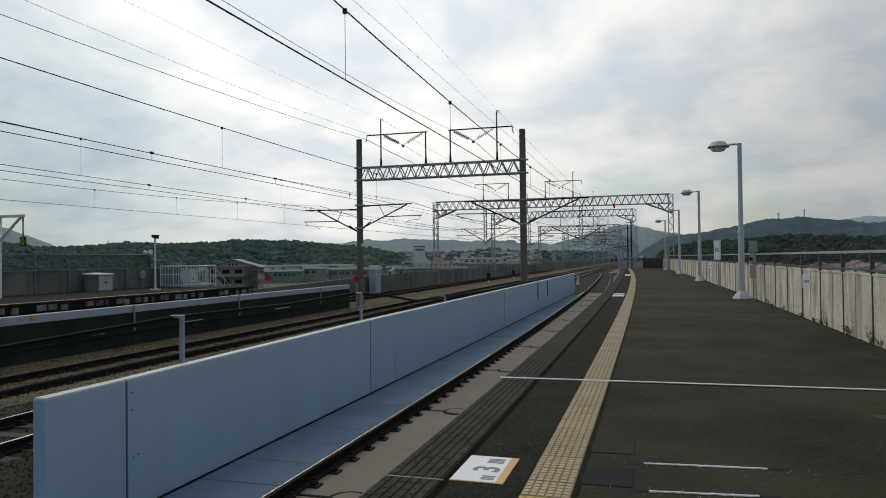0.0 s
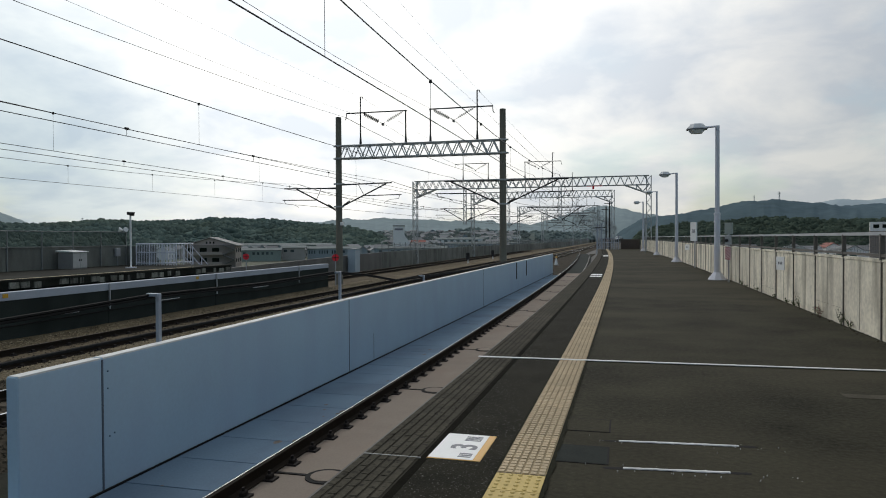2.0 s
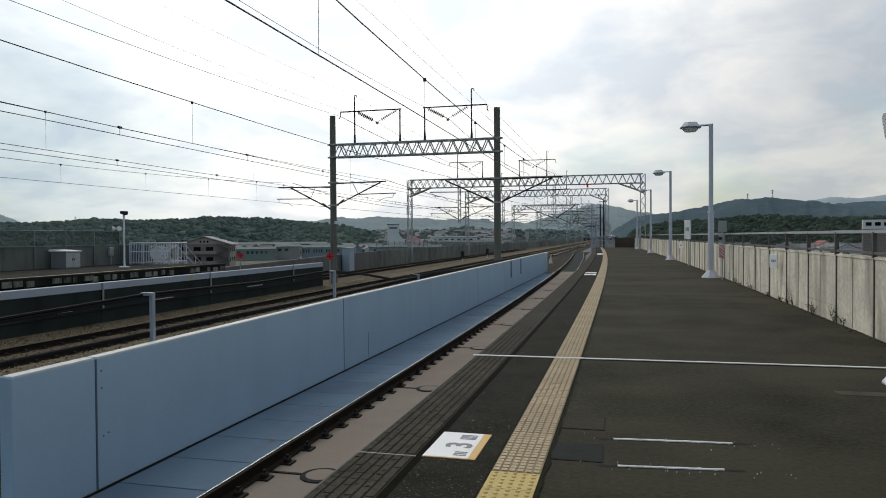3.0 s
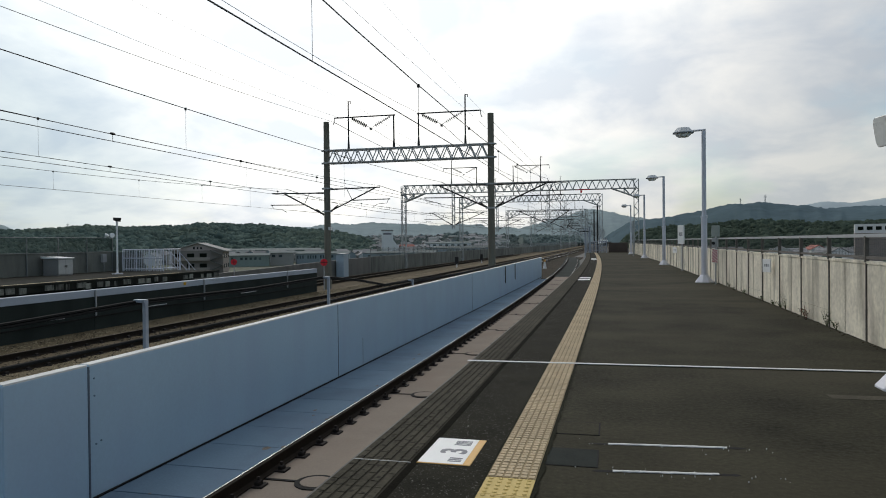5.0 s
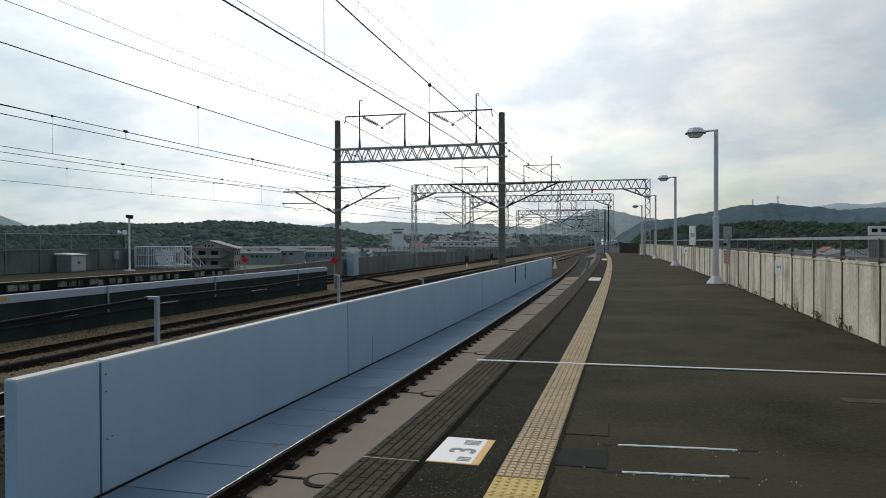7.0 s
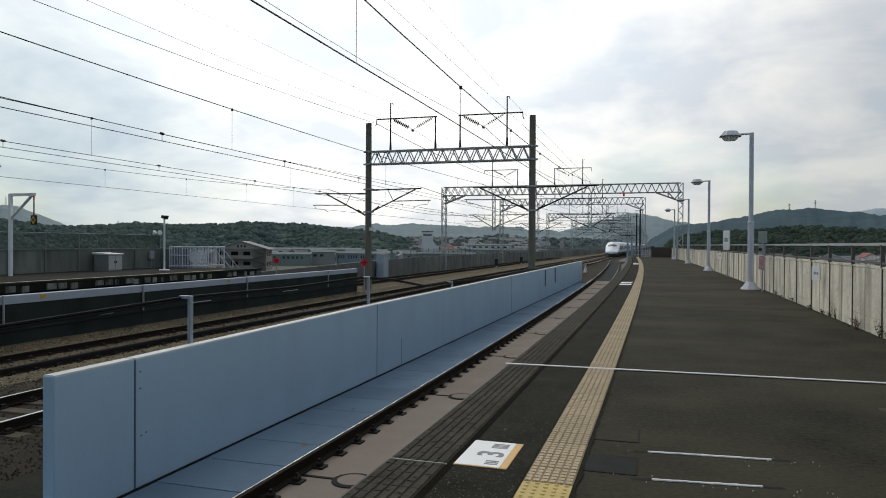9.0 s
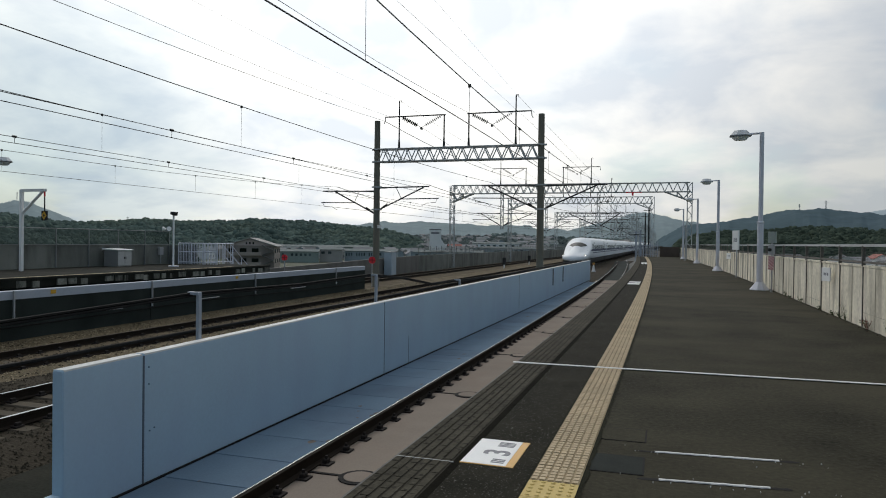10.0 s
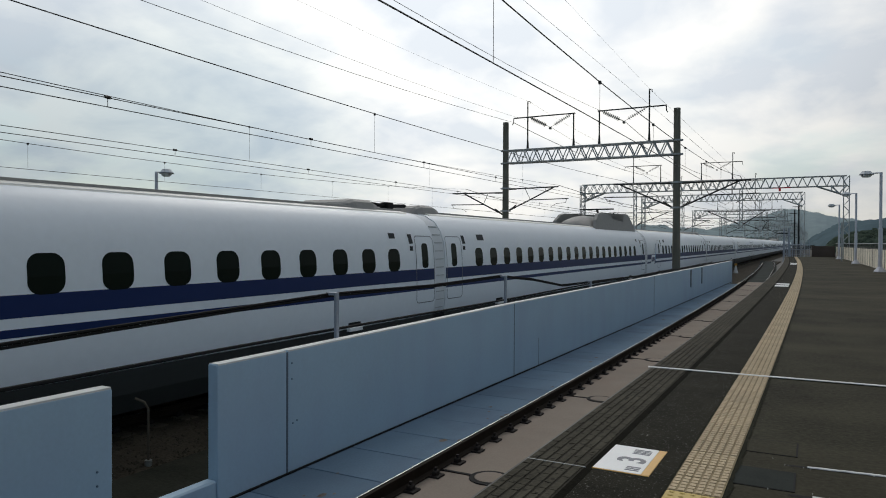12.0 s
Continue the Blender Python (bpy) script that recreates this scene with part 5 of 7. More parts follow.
def round_pane(bm, y, z, w, h, r, lift, sgn=1, n=5):
    """A rounded pane that follows the coach side, built in slices with a rim."""
    levels = [-h / 2 + r * (1 - math.cos(radians(90 * i / n))) for i in range(n + 1)]
    levels += [-v for v in levels[::-1]]
    if z - h / 2 < 2.3 < z + h / 2:
        levels = sorted(set(levels + [2.3 - z]))

    def half(v):
        e = max(0.0, abs(v) - (h / 2 - r))
        return w / 2 - r + math.sqrt(max(0.0, r * r - e * e))
    rows = []
    for v in levels:
        x = side_x(z + v)
        q = half(v)
        rows.append([(sgn * (x - 0.02), y - q, z + v), (sgn * (x + lift), y - q, z + v), (sgn * (x + lift), y + q, z + v), (sgn * (x - 0.02), y + q, z + v)])
    quads(bm, rows if sgn > 0 else [r_[::-1] for r_ in rows], False)


def frame_ring(bm, y, z, w, h, r, t, lift, sgn=1, n=4):
    def ring(w, h, r):
        out = []
        for cy, cz, a0 in ((w / 2 - r, h / 2 - r, 0), (-w / 2 + r, h / 2 - r, 90), (-w / 2 + r, -h / 2 + r, 180), (w / 2 - r, -h / 2 + r, 270)):
            for i in range(n + 1):
                a = radians(a0 + 90 * i / n)
                out.append((y + cy + r * math.cos(a), z + cz + r * math.sin(a)))
            if a0 in (90, 270):
                up = (h / 2 - r) * (1 if a0 == 90 else -1)
                for q in range(1, 12):
                    out.append((y + cy + r * math.cos(a), z + up * (1 - q / 6)))
        return out
    rows = [[(sgn * (side_x(b) + lift), a, b) for a, b in ring(w, h, r)], [(sgn * (side_x(b) + lift), a, b) for a, b in ring(w - 2 * t, h - 2 * t, max(r - t, 0.01))]]
    quads(bm, rows, True)


def nose_rows():
    """Sections of the head car from the tip back: low body with a raised canopy."""
    ds = [0.0, 0.06, 0.2, 0.45, 0.8, 1.3, 2.0, 2.6, 3.2, 3.8, 4.4, 5.0, 5.6, 6.2, 6.8, 7.6, 8.6, 9.6, 10.7]
    rows = []
    ang = [math.radians(-62 + 304 * i / 56) for i in range(57)]
    target = body_section()

    def coach_r(a):
        # distance from (0, 1.75) to the coach outline in direction a
        dx, dz = math.cos(a), math.sin(a)
        best = 5.0
        for (x0, z0), (x1, z1) in zip(target, target[1:]):
            z0, z1 = z0 - 1.75, z1 - 1.75
            ex, ez = x1 - x0, z1 - z0
            den = dx * ez - dz * ex
            if abs(den) < 1e-9:
                continue
            t = (x0 * ez - z0 * ex) / den
            u = (x0 * dz - z0 * dx) / den
            if t > 0 and -1e-6 <= u <= 1 + 1e-6:
                best = min(best, t)
        return best if best < 5 else 1.75
    for d in ds:
        w = np.interp(d, [0, .06, .2, .45, .8, 1.3, 2, 2.8, 3.8, 5, 6.6, 10.7], [.10, .45, .78, 1.02, 1.2, 1.34, 1.46, 1.54, 1.61, 1.65, 1.68, 1.68])
        zb = np.interp(d, [0, .2, .8, 2, 3.4, 5, 6.6, 8.6], [.66, .58, .55, .55, .56, .58, .64, .72])
        zt = np.interp(d, [0, .06, .2, .45, .8, 1.3, 2, 3, 4, 5, 6, 7, 8, 9.2, 10.7], [.86, 1.06, 1.20, 1.31, 1.40, 1.48, 1.58, 1.72, 1.90, 2.14, 2.5, 2.86, 3.1, 3.38, 3.6])
        zc = np.interp(d, [0, .3, 1, 2, 3, 3.9, 5, 6.3, 7.8, 9.2, 10.7], [.76, 1.26, 1.54, 1.82, 2.09, 2.36, 2.68, 3.02, 3.30, 3.5, 3.60])
        wc = np.interp(d, [0, 1.3, 2.6, 3.8, 5, 6.2, 7.6, 10.7], [.6, .92, 1.00, 1.02, 1.05, 1.1, 1.24, 1.6])
        cz = (zb + zt) / 2 if d < 0.5 else zb + (zt - zb) * 0.42
        row = []
        for a in ang:
            ca, sa = math.cos(a), math.sin(a)
            up = (zt - cz) if sa > 0 else (cz - zb)
            e = 2.6 + 1.0 * min(1, max(0, (d - 4) / 3))
            r1 = 1 / ((abs(ca) / w) ** e + (abs(sa) / max(up, .02)) ** e) ** (1 / e)
            upc = max(zc - cz, 0.02)
            r2 = 1 / ((abs(ca) / wc) ** 2.2 + (abs(sa) / upc) ** 2.2) ** (1 / 2.2) if sa > 0 else 0
            k = 10
            r = (r1 ** k + r2 ** k) ** (1 / k)
            x, z = r * ca, cz + r * sa
            high = min(1, max(0, (sa - 0.30) / 0.45))
            t = min(1, max(0, (d - 3.9 - 2.1 * high) / (3.2 + 1.5 * high)))
            t = t * t * (3 - 2 * t)
            rc = coach_r(a)
            xt, zt2 = rc * ca, 1.75 + rc * sa
            row.append((x * (1 - t) + xt * t, d, z * (1 - t) + zt2 * t))
        rows.append(row)
    return rows


def build_train():
    train = empty("bullet_train", None, "white bullet train with blue stripes passing at speed", "train")
    sec = body_section()

    def coach_mesh(y0, y1):
        bm = bm_new()
        quads(bm, [[(x, y, z) for x, z in sec] for y in (y0, y1)], False)
        for y, flip in ((y0, False), (y1, True)):
            vs = [bm.verts.new((x, y, z)) for x, z in sec]
            bm.faces.new(vs[::-1] if flip else vs)
        return bm

    def skirt(y0, y1):
        bm = bm_new()
        pr = [(1.30, 0.22), (1.50, 0.26), (1.60, 0.55), (1.625, 0.90), (-1.625, 0.90), (-1.60, 0.55), (-1.50, 0.26), (-1.30, 0.22)]
        quads(bm, [[(x, y, z) for x, z in pr] for y in (y0, y1)], True, True)
        return bm
    # shared meshes
    pane = bm_new()
    round_pane(pane, 0, 2.335, 0.50, 0.53, 0.16, 0.004)
    pane_me = bpy.data.meshes.new("window")
    pane.to_mesh(pane_me)
    pane.free()
    pane_me.materials.append(M["glass"])
    dr = bm_new()
    frame_ring(dr, 0, 2.08, 0.92, 1.68, 0.12, 0.020, 0.009)
    door_me = bpy.data.meshes.new("door")
    dr.to_mesh(door_me)
    dr.free()
    door_me.materials.append(M["seam"])
    dg = bm_new()
    round_pane(dg, 0, 2.42, 0.30, 0.62, 0.10, 0.005)
    dg_me = bpy.data.meshes.new("door_window")
    dg.to_mesh(dg_me)
    dg.free()
    dg_me.materials.append(M["glass"])
    ds = bm_new()
    side_strip(ds, -0.23, 0.23, 2.82, 2.99, 0.005)
    disp_me = bpy.data.meshes.new("display")
    ds.to_mesh(disp_me)
    ds.free()
    disp_me.materials.append(M["panel_dark"])
    sd = bm_new()
    side_strip(sd, -0.13, 0.13, 2.84, 2.97, 0.005)
    small_me = bpy.data.meshes.new("display")
    sd.to_mesh(small_me)
    sd.free()
    small_me.materials.append(M["panel_dark"])
    nm = bm_new()
    side_strip(nm, -0.09, 0.09, 2.72, 2.95, 0.005)
    side_strip(nm, -0.07, 0.07, 2.55, 2.66, 0.005)
    num_me = bpy.data.meshes.new("number_panel")
    nm.to_mesh(num_me)
    nm.free()
    num_me.materials.append(M["panel_dark"])

    half_turn = Matrix.Rotation(math.pi, 4, "Z")

    def fit_out(car, y0, y1, first_win, count, doors, blue_from):
        for side in (1, -1):
            turn = Matrix.Identity(4) if side > 0 else half_turn
            for k in range(count):
                share("window", pane_me, car, turn @ pose(0, side * (first_win + 1.04 * k), 0))
            for y, k in doors:
                d = share("door", door_me, car, turn @ pose(0, side * y, 0))
                share("door_window", dg_me, d, Matrix.Identity(4))
                share("number_panel", num_me, car, turn @ pose(0, side * (y + k * 0.64), 0))
                share("display", disp_me if k > 0 else small_me, car, turn @ pose(0, side * (y + k * (1.80 if k > 0 else 1.45)), 0))
            for z0, z1 in ((1.80, 2.085), (1.56, 1.665)):
                bm = bm_new()
                side_strip(bm, blue_from, y1 - 0.31, z0, z1, 0.003, side)
                part("stripe", bm, "train_blue", car)

    y = HEADCAR
    for c in range(1, 15):
        bm = coach_mesh(y + 0.29, y + CAR - 0.29)
        car = part("car_body", bm, "train_white", train)
        smooth(car)
        if c % 2:
            # even-numbered cars: door set back behind the emblem
            fit_out(car, y, y + CAR, y + (5.42 if c == 1 else 5.08), 16 if c == 1 else 18, ((y + (4.06 if c == 1 else 3.72), 1), (y + CAR - (2.58 if c == 1 else 0.78), -1)), y + 0.31)
            if c == 1:
                bm = bm_new()
                round_pane(bm, y + CAR - 0.95, 2.62, 0.42, 0.42, 0.12, 0.004)
                part("service_window", bm, "glass", car)
        else:
            fit_out(car, y, y + CAR, y + 2.40, 20, ((y + 0.82, 1), (y + CAR - 0.78, -1)), y + 0.31)
        part("side_skirt", skirt(y + 0.3, y + CAR - 0.3), "train_grey", train)
        y += CAR
        if c < 2:
            continue
        y -= CAR
        # grey roof band with its raised edge
        bm = bm_new()
        quads(bm, [[(x, yy, z) for x, z in ((-0.82, 3.54), (-0.80, 3.605), (0.80, 3.605), (0.82, 3.54))] for yy in (y + 0.6, y + CAR - 0.6)], True, True)
        part("roof_band", bm, "train_roof", car)
        # added cream strip below the band; the roof shoulder's sunlight is in its colour
        for side in (-1, 1):
            bm = bm_new()
            quads(bm, [[(side * x, yy, z) for x, z in ((1.00, 3.480), (0.985, 3.512), (0.80, 3.562), (0.80, 3.52))] for yy in (y + 0.6, y + CAR - 0.6)], True, True)
            part("sunlit_shoulder", bm, "sunlit_strip", car, "cream strip along the roof edge with the sunlight in its colour")
        y += CAR
    # gangway bellows between the cars
    for c in range(0, 15):
        yy = HEADCAR + CAR * c
        bm = bm_new()
        quads(bm, [[(x * k, yy + q, 0.9 + (z - 0.9) * k) for x, z in sec] for q, k in ((-0.285, 0.985), (-0.27, 0.994), (0.27, 0.994), (0.285, 0.985))], False)
        smooth(part("bellows", bm, "bellows", train))
        for k in range(11):
            z = 1.05 + 0.21 * k
            bm = bm_new()
            x = side_x(z) * 0.994
            quads(bm, [[(x - 0.02, q, z), (x + 0.010, q, z), (x + 0.010, q, z + 0.022), (x - 0.02, q, z + 0.022)] for q in (yy - 0.20, yy + 0.20)], True, True)
            part("rung", bm, "rung", train)
        bm = bm_new()
        box(bm, -1.55, yy - 0.75, 0.42, 1.60, yy + 0.75, 0.98, 0.08)
        part("coupler_cover", bm, "train_dark", train)
    # head cars
    rows = nose_rows()
    for end in (0, 1):
        m = Matrix.Identity(4) if end == 0 else Matrix.Translation((0, 2 * HEADCAR + 14 * CAR, 0)) @ half_turn
        bm = bm_new()
        vs = quads(bm, rows, False)
        bm.faces.new(vs[0][::-1])
        body = [(x, HEADCAR - 0.29, z) for x, _, z in rows[-1]]
        quads(bm, [rows[-1], body], False)
        bmesh.ops.remove_doubles(bm, verts=bm.verts[:], dist=0.0005)
        head = part("head_car_body", bm, "train_white", train, "long smooth white nose car")
        smooth(head, 50)
        head.matrix_basis = m
        part("side_skirt", skirt(6.5, HEADCAR - 0.3), "train_grey", head)
        bm = bm_new()
        sk = []
        for d, w, z in ((0.10, .62, .70), (0.5, 1.0, .68), (1.2, 1.29, .66), (2.5, 1.49, .66), (5, 1.60, .70), (8, 1.61, .9)):
            sk.append([(w, d, z), (w * 0.94, d + 0.05, .28), (w * 0.8, d + 0.08, .2), (-w * 0.8, d + 0.08, .2), (-w * 0.94, d + 0.05, .28), (-w, d, z)])
        quads(bm, sk, False)
        bm.faces.new([bm.verts.new(p) for p in sk[0]])
        part("lower_skirt", bm, mat("deflector", (0.075, 0.078, 0.08), 0.7, var=0.1), head)
        fit_out(head, 0, HEADCAR, 10.58, 15, ((9.06, 1), (HEADCAR - 0.77, -1)), 9.6)
        for side in (1, -1):
            bm = bm_new()
            frame_ring(bm, 8.05, 2.0, 0.62, 1.75, 0.08, 0.03, 0.008, side)
            part("crew_door", bm, "seam", head)
            bm = bm_new()
            round_pane(bm, 8.05, 2.4, 0.22, 0.6, 0.08, 0.008, side)
            part("crew_window", bm, "glass", head)
        # stripes drawn out to a point along the nose
        def nose_x(d, z):
            i = max(k for k in range(len(rows)) if rows[k][0][1] <= d + 1e-6)
            i = min(i, len(rows) - 2)
            f = (d - rows[i][0][1]) / (rows[i + 1][0][1] - rows[i][0][1])
            out = []
            for r_ in (rows[i], rows[i + 1]):
                best = 0.0
                for p, q in zip(r_, r_[1:]):
                    if p[0] > 0 and q[0] > 0 and min(p[2], q[2]) <= z <= max(p[2], q[2]) and abs(q[2] - p[2]) > 1e-6:
                        best = max(best, p[0] + (q[0] - p[0]) * (z - p[2]) / (q[2] - p[2]))
                out.append(best)
            return out[0] * (1 - f) + out[1] * f
        for ds_, lo, hi, mid in (((4.7, 9.6), 1.80, 2.085, 1.93), ((8.0, 9.6), 1.56, 1.665, 1.64)):
            for side in (1, -1):
                bm = bm_new()
                sr = []
                for k in range(25):
                    d = ds_[0] + (ds_[1] - ds_[0]) * k / 24
                    g = min(1.0, (k / 24) * 1.5)
                    za, zb_ = mid + (lo - mid) * g, mid + (hi - mid) * g + 0.002
                    rr = []
                    for q in range(4):
                        z = za + (zb_ - za) * q / 3
                        x = max(nose_x(d, z), 0.3)
                        rr.append((side * (x + 0.006), d, z))
                    sr.append(rr)
                quads(bm, sr if side > 0 else sr[::-1])
                part("stripe", bm, "train_blue", head)
        # windscreen and side glass cut from the canopy surface
        def patch(d_list, i_list, lift, name, material, label=""):
            bm = bm_new()
            pr = []
            for di in d_list:
                d0 = min(int(di), len(rows) - 2)
                f = di - d0
                lo, hi = i_list(di)
                pts = []
                for q in range(13):
                    ii = lo + (hi - lo) * q / 12
                    i0 = min(int(ii), len(rows[0]) - 2)
                    g = ii - i0
                    p = [Vector(rows[a][b]) for a, b in ((d0, i0), (d0, i0 + 1), (d0 + 1, i0), (d0 + 1, i0 + 1))]
                    v = p[0].lerp(p[1], g).lerp(p[2].lerp(p[3], g), f)
                    c = Vector((0, v.y + 1.2, 1.2))
                    pts.append(v + (v - c).normalized() * lift)
                pr.append(pts)
            quads(bm, pr, False)
            return smooth(part(name, bm, material, head, label))
        def d_index(d):
            k = max(i for i in range(len(rows)) if rows[i][0][1] <= d)
            return k + (d - rows[k][0][1]) / (rows[k + 1][0][1] - rows[k][0][1])

        def on_skin(d, ii):
            di = d_index(d)
            d0, i0 = int(di), min(int(ii), len(rows[0]) - 2)
            f, g = di - d0, ii - i0
            p = [Vector(rows[a_][b_]) for a_, b_ in ((d0, i0), (d0, i0 + 1), (d0 + 1, i0), (d0 + 1, i0 + 1))]
            return p[0].lerp(p[1], g).lerp(p[2].lerp(p[3], g), f)
        # the screen reaches down to a level line and back to a slanting edge
        bm = bm_new()
        for sgn in (-1, 1):
            glass_rows = []
            for q in range(25):
                d = 4.30 + 2.10 * q / 24
                z_low = float(np.interp(d, [4.3, 4.8, 5.4, 5.9, 6.2, 6.4], [2.33, 2.38, 2.42, 2.45, 2.52, 2.66]))
                z_up = float(np.interp(d, [4.3, 5.45, 5.5, 5.7, 6.0, 6.25, 6.4], [9, 9, 2.90, 2.93, 2.92, 2.84, 2.68]))
                lo = hi = 0.0
                for k in range(1, 201):
                    z = on_skin(d, 28 + sgn * k * 0.1).z
                    if z > z_up:
                        lo = k * 0.1
                    if z < z_low:
                        break
                    hi = k * 0.1
                hi = max(hi, lo + 0.02)
                line = []
                for k in range(9):
                    v = on_skin(d, 28 + sgn * (lo + (hi - lo) * k / 8))
                    c = Vector((0, v.y + 1.0, 1.4))
                    line.append(v + (v - c).normalized() * 0.018)
                glass_rows.append(line)
            quads(bm, glass_rows if sgn > 0 else glass_rows[::-1])
        smooth(part("windscreen", bm, "screen", head, "wraparound dark windscreen"))
        for a, b in ((12.6, 15.4), (40.6, 43.4)):
            patch([5.6 + 1.9 * k / 8 for k in range(9)], lambda di, a=a, b=b: (a + (di - 5.6) * 0.3, b - (di - 5.6) * 0.5) if a < 20 else (a + (di - 5.6) * 0.5, b - (di - 5.6) * 0.3), 0.012, "headlight_glass", "lens", "slanted pale headlight glass")
            patch([6.05 + 0.45 * k / 4 for k in range(5)], lambda di, a=a, b=b: (a + 1.0, b - 1.2) if a < 20 else (a + 1.2, b - 1.0), 0.02, "headlight", "headlight" if end == 0 else "glass", "lit white headlight")
    # roof gear: pantograph shrouds and cable heads
    def shroud(yc, ln, h, w, name="roof_cover", material="train_roof"):
        bm = bm_new()
        rows_ = []
        for i in range(11):
            t = i / 10
            k = 0.04 + 0.96 * math.sin(math.pi * t) ** 0.7
            yy = yc + (t - 0.5) * ln
            rows_.append([(w * math.cos(q), yy, 3.46 + (h * k + 0.05) * max(0.0, math.sin(q)) ** 0.8) for q in (math.pi * j / 8 for j in range(9))])
        quads(bm, rows_, True, True)
        return smooth(part(name, bm, material, train), 60)
    def cable_cover(y0, y1, top):
        """Flat-topped cover with sloping ends on the roof."""
        bm = bm_new()
        ln = y1 - y0
        cover = []
        for t, h, w in ((0.0, 0.0, 0.62), (0.16, 0.72, 0.76), (0.30, 1.0, 0.80), (0.72, 1.0, 0.80), (0.88, 0.72, 0.76), (1.0, 0.0, 0.62)):
            z = 3.50 + (top - 3.50) * h
            cover.append([(x * w, y0 + ln * t, zz) for x, zz in ((1.12, 3.46), (1.0, z - 0.06 * h), (0.86, z), (-0.86, z), (-1.0, z - 0.06 * h), (-1.12, 3.46))])
        quads(bm, cover, True, True)
        return part("roof_cover", bm, "train_roof", train)
    for c in range(2, 15):
        yy = HEADCAR + CAR * c
        if c % 2 == 0:
            continue
        cable_cover(yy - 3.1, yy - 1.4, 3.77)
        cable_cover(yy + 0.05, yy + 1.7, 3.77)
        bm = bm_new()
        pipe(bm, [(0.45, yy - 1.7, 3.74), (0.45, yy - 0.9, 3.70), (0.45, yy - 0.4, 3.71), (0.45, yy + 0.2, 3.74)], 0.05, 6)
        box(bm, 0.33, yy - 0.85, 3.62, 0.57, yy - 0.55, 3.79, 0.02)
        part("roof_cable", bm, "train_dark", train)
    # pantograph: side walls with a low saddle between a long and a short hump
    outline = ((0.0, 3.42), (0.35, 3.86), (0.9, 4.16), (1.4, 4.24), (2.6, 4.22), (3.6, 4.02), (4.6, 3.92), (5.6, 3.92), (5.95, 4.20), (6.25, 4.36), (7.0, 4.36), (7.35, 4.24), (7.8, 3.80), (8.1, 3.42))
    for c in (3, 10):
        yy = HEADCAR + CAR * c + 16.4
        for x in (-1.02, 1.02):
            sgn = 1 if x > 0 else -1
            bm = bm_new()
            vs = quads(bm, [[(x + sgn * (q - (z - 3.42) * 0.22), yy + d, z) for d, z in outline] for q in (0.0, 0.14)], True)
            for row in vs:
                for i in range(len(outline) // 2 - 1):
                    n_ = len(outline) - 1
                    bm.faces.new((row[i], row[i + 1], row[n_ - i - 1], row[n_ - i]))
            part("pantograph_shroud", bm, "train_roof", train)
        shroud(yy + 1.9, 4.2, 0.62, 0.95, "insulator_cover")
        shroud(yy + 6.6, 2.4, 0.62, 0.95, "insulator_cover")
        bm = bm_new()
        tube(bm, (-0.9, yy + 4.2, 4.55), (0.9, yy + 4.2, 4.55), 0.04, 6)
        tube(bm, (0, yy + 5.6, 3.6), (0, yy + 4.2, 4.55), 0.06, 6)
        tube(bm, (0, yy + 3.6, 3.6), (0, yy + 5.6, 3.9), 0.05, 6)
        part("pantograph", bm, "dark_steel", train)
    # footsteps under the doors and small grab recesses
    for c in range(1, 15):
        yy = HEADCAR + CAR * c
        for d in (-3.8, 3.9):
            bm = bm_new()
            box(bm, 1.52, yy + d - 0.24, 0.86, 1.71, yy + d + 0.24, 0.95, 0.02)
            part("footstep", bm, "sign_white", train)
            bm = bm_new()
            box(bm, 1.55, yy + d - 0.20, 0.952, 1.676, yy + d + 0.20, 1.04)
            part("step_recess", bm, "train_dark", train)
    # blue-black emblem at the car end, drawn as plain wedges
    for c in (0, 2, 4, 6, 8, 10, 12):
        yy = HEADCAR + CAR * c + 1.15
        for name, material, pts in (("emblem_ground", "train_white", ((0.10, 1.54), (1.20, 1.54), (1.44, 2.06), (0.34, 2.06))),
                                    ("emblem_wedge", "train_cyan", ((1.16, 1.58), (1.44, 1.58), (1.82, 2.74), (1.70, 2.70))),
                                    ("emblem_line", "grey_ink", ((0.86, 2.06), (0.92, 2.06), (1.76, 2.72), (1.72, 2.75))),
                                    ("emblem_base", "black", ((1.14, 1.5), (1.36, 1.5), (1.46, 1.72), (1.24, 1.72))),
                                    ("emblem_bar", "train_blue", ((0.24, 1.66), (0.44, 1.66), (0.54, 1.92), (0.34, 1.92))),
                                    ("emblem_bar", "train_blue", ((0.48, 1.66), (0.68, 1.66), (0.78, 1.92), (0.58, 1.92))),
                                    ("emblem_bar", "train_blue", ((0.72, 1.66), (0.92, 1.66), (1.02, 1.92), (0.82, 1.92))),
                                    ("emblem_bar", "train_blue", ((0.96, 1.66), (1.12, 1.66), (1.22, 1.92), (1.06, 1.92)))):
            bm = bm_new()
            (ya, za), (yb, zb), (yc, zc_), (yd, zd) = pts
            er = []
            for q in range(17):
                t = q / 16
                zl, zr = za + (zd - za) * t, zb + (zc_ - zb) * t
                lift = 0.006 if name == "emblem_ground" else 0.010
                er.append([(side_x(zl) + lift, yy + ya + (yd - ya) * t, zl), (side_x(zr) + lift, yy + yb + (yc - yb) * t, zr)])
            quads(bm, er)
            part(name, bm, material, train)
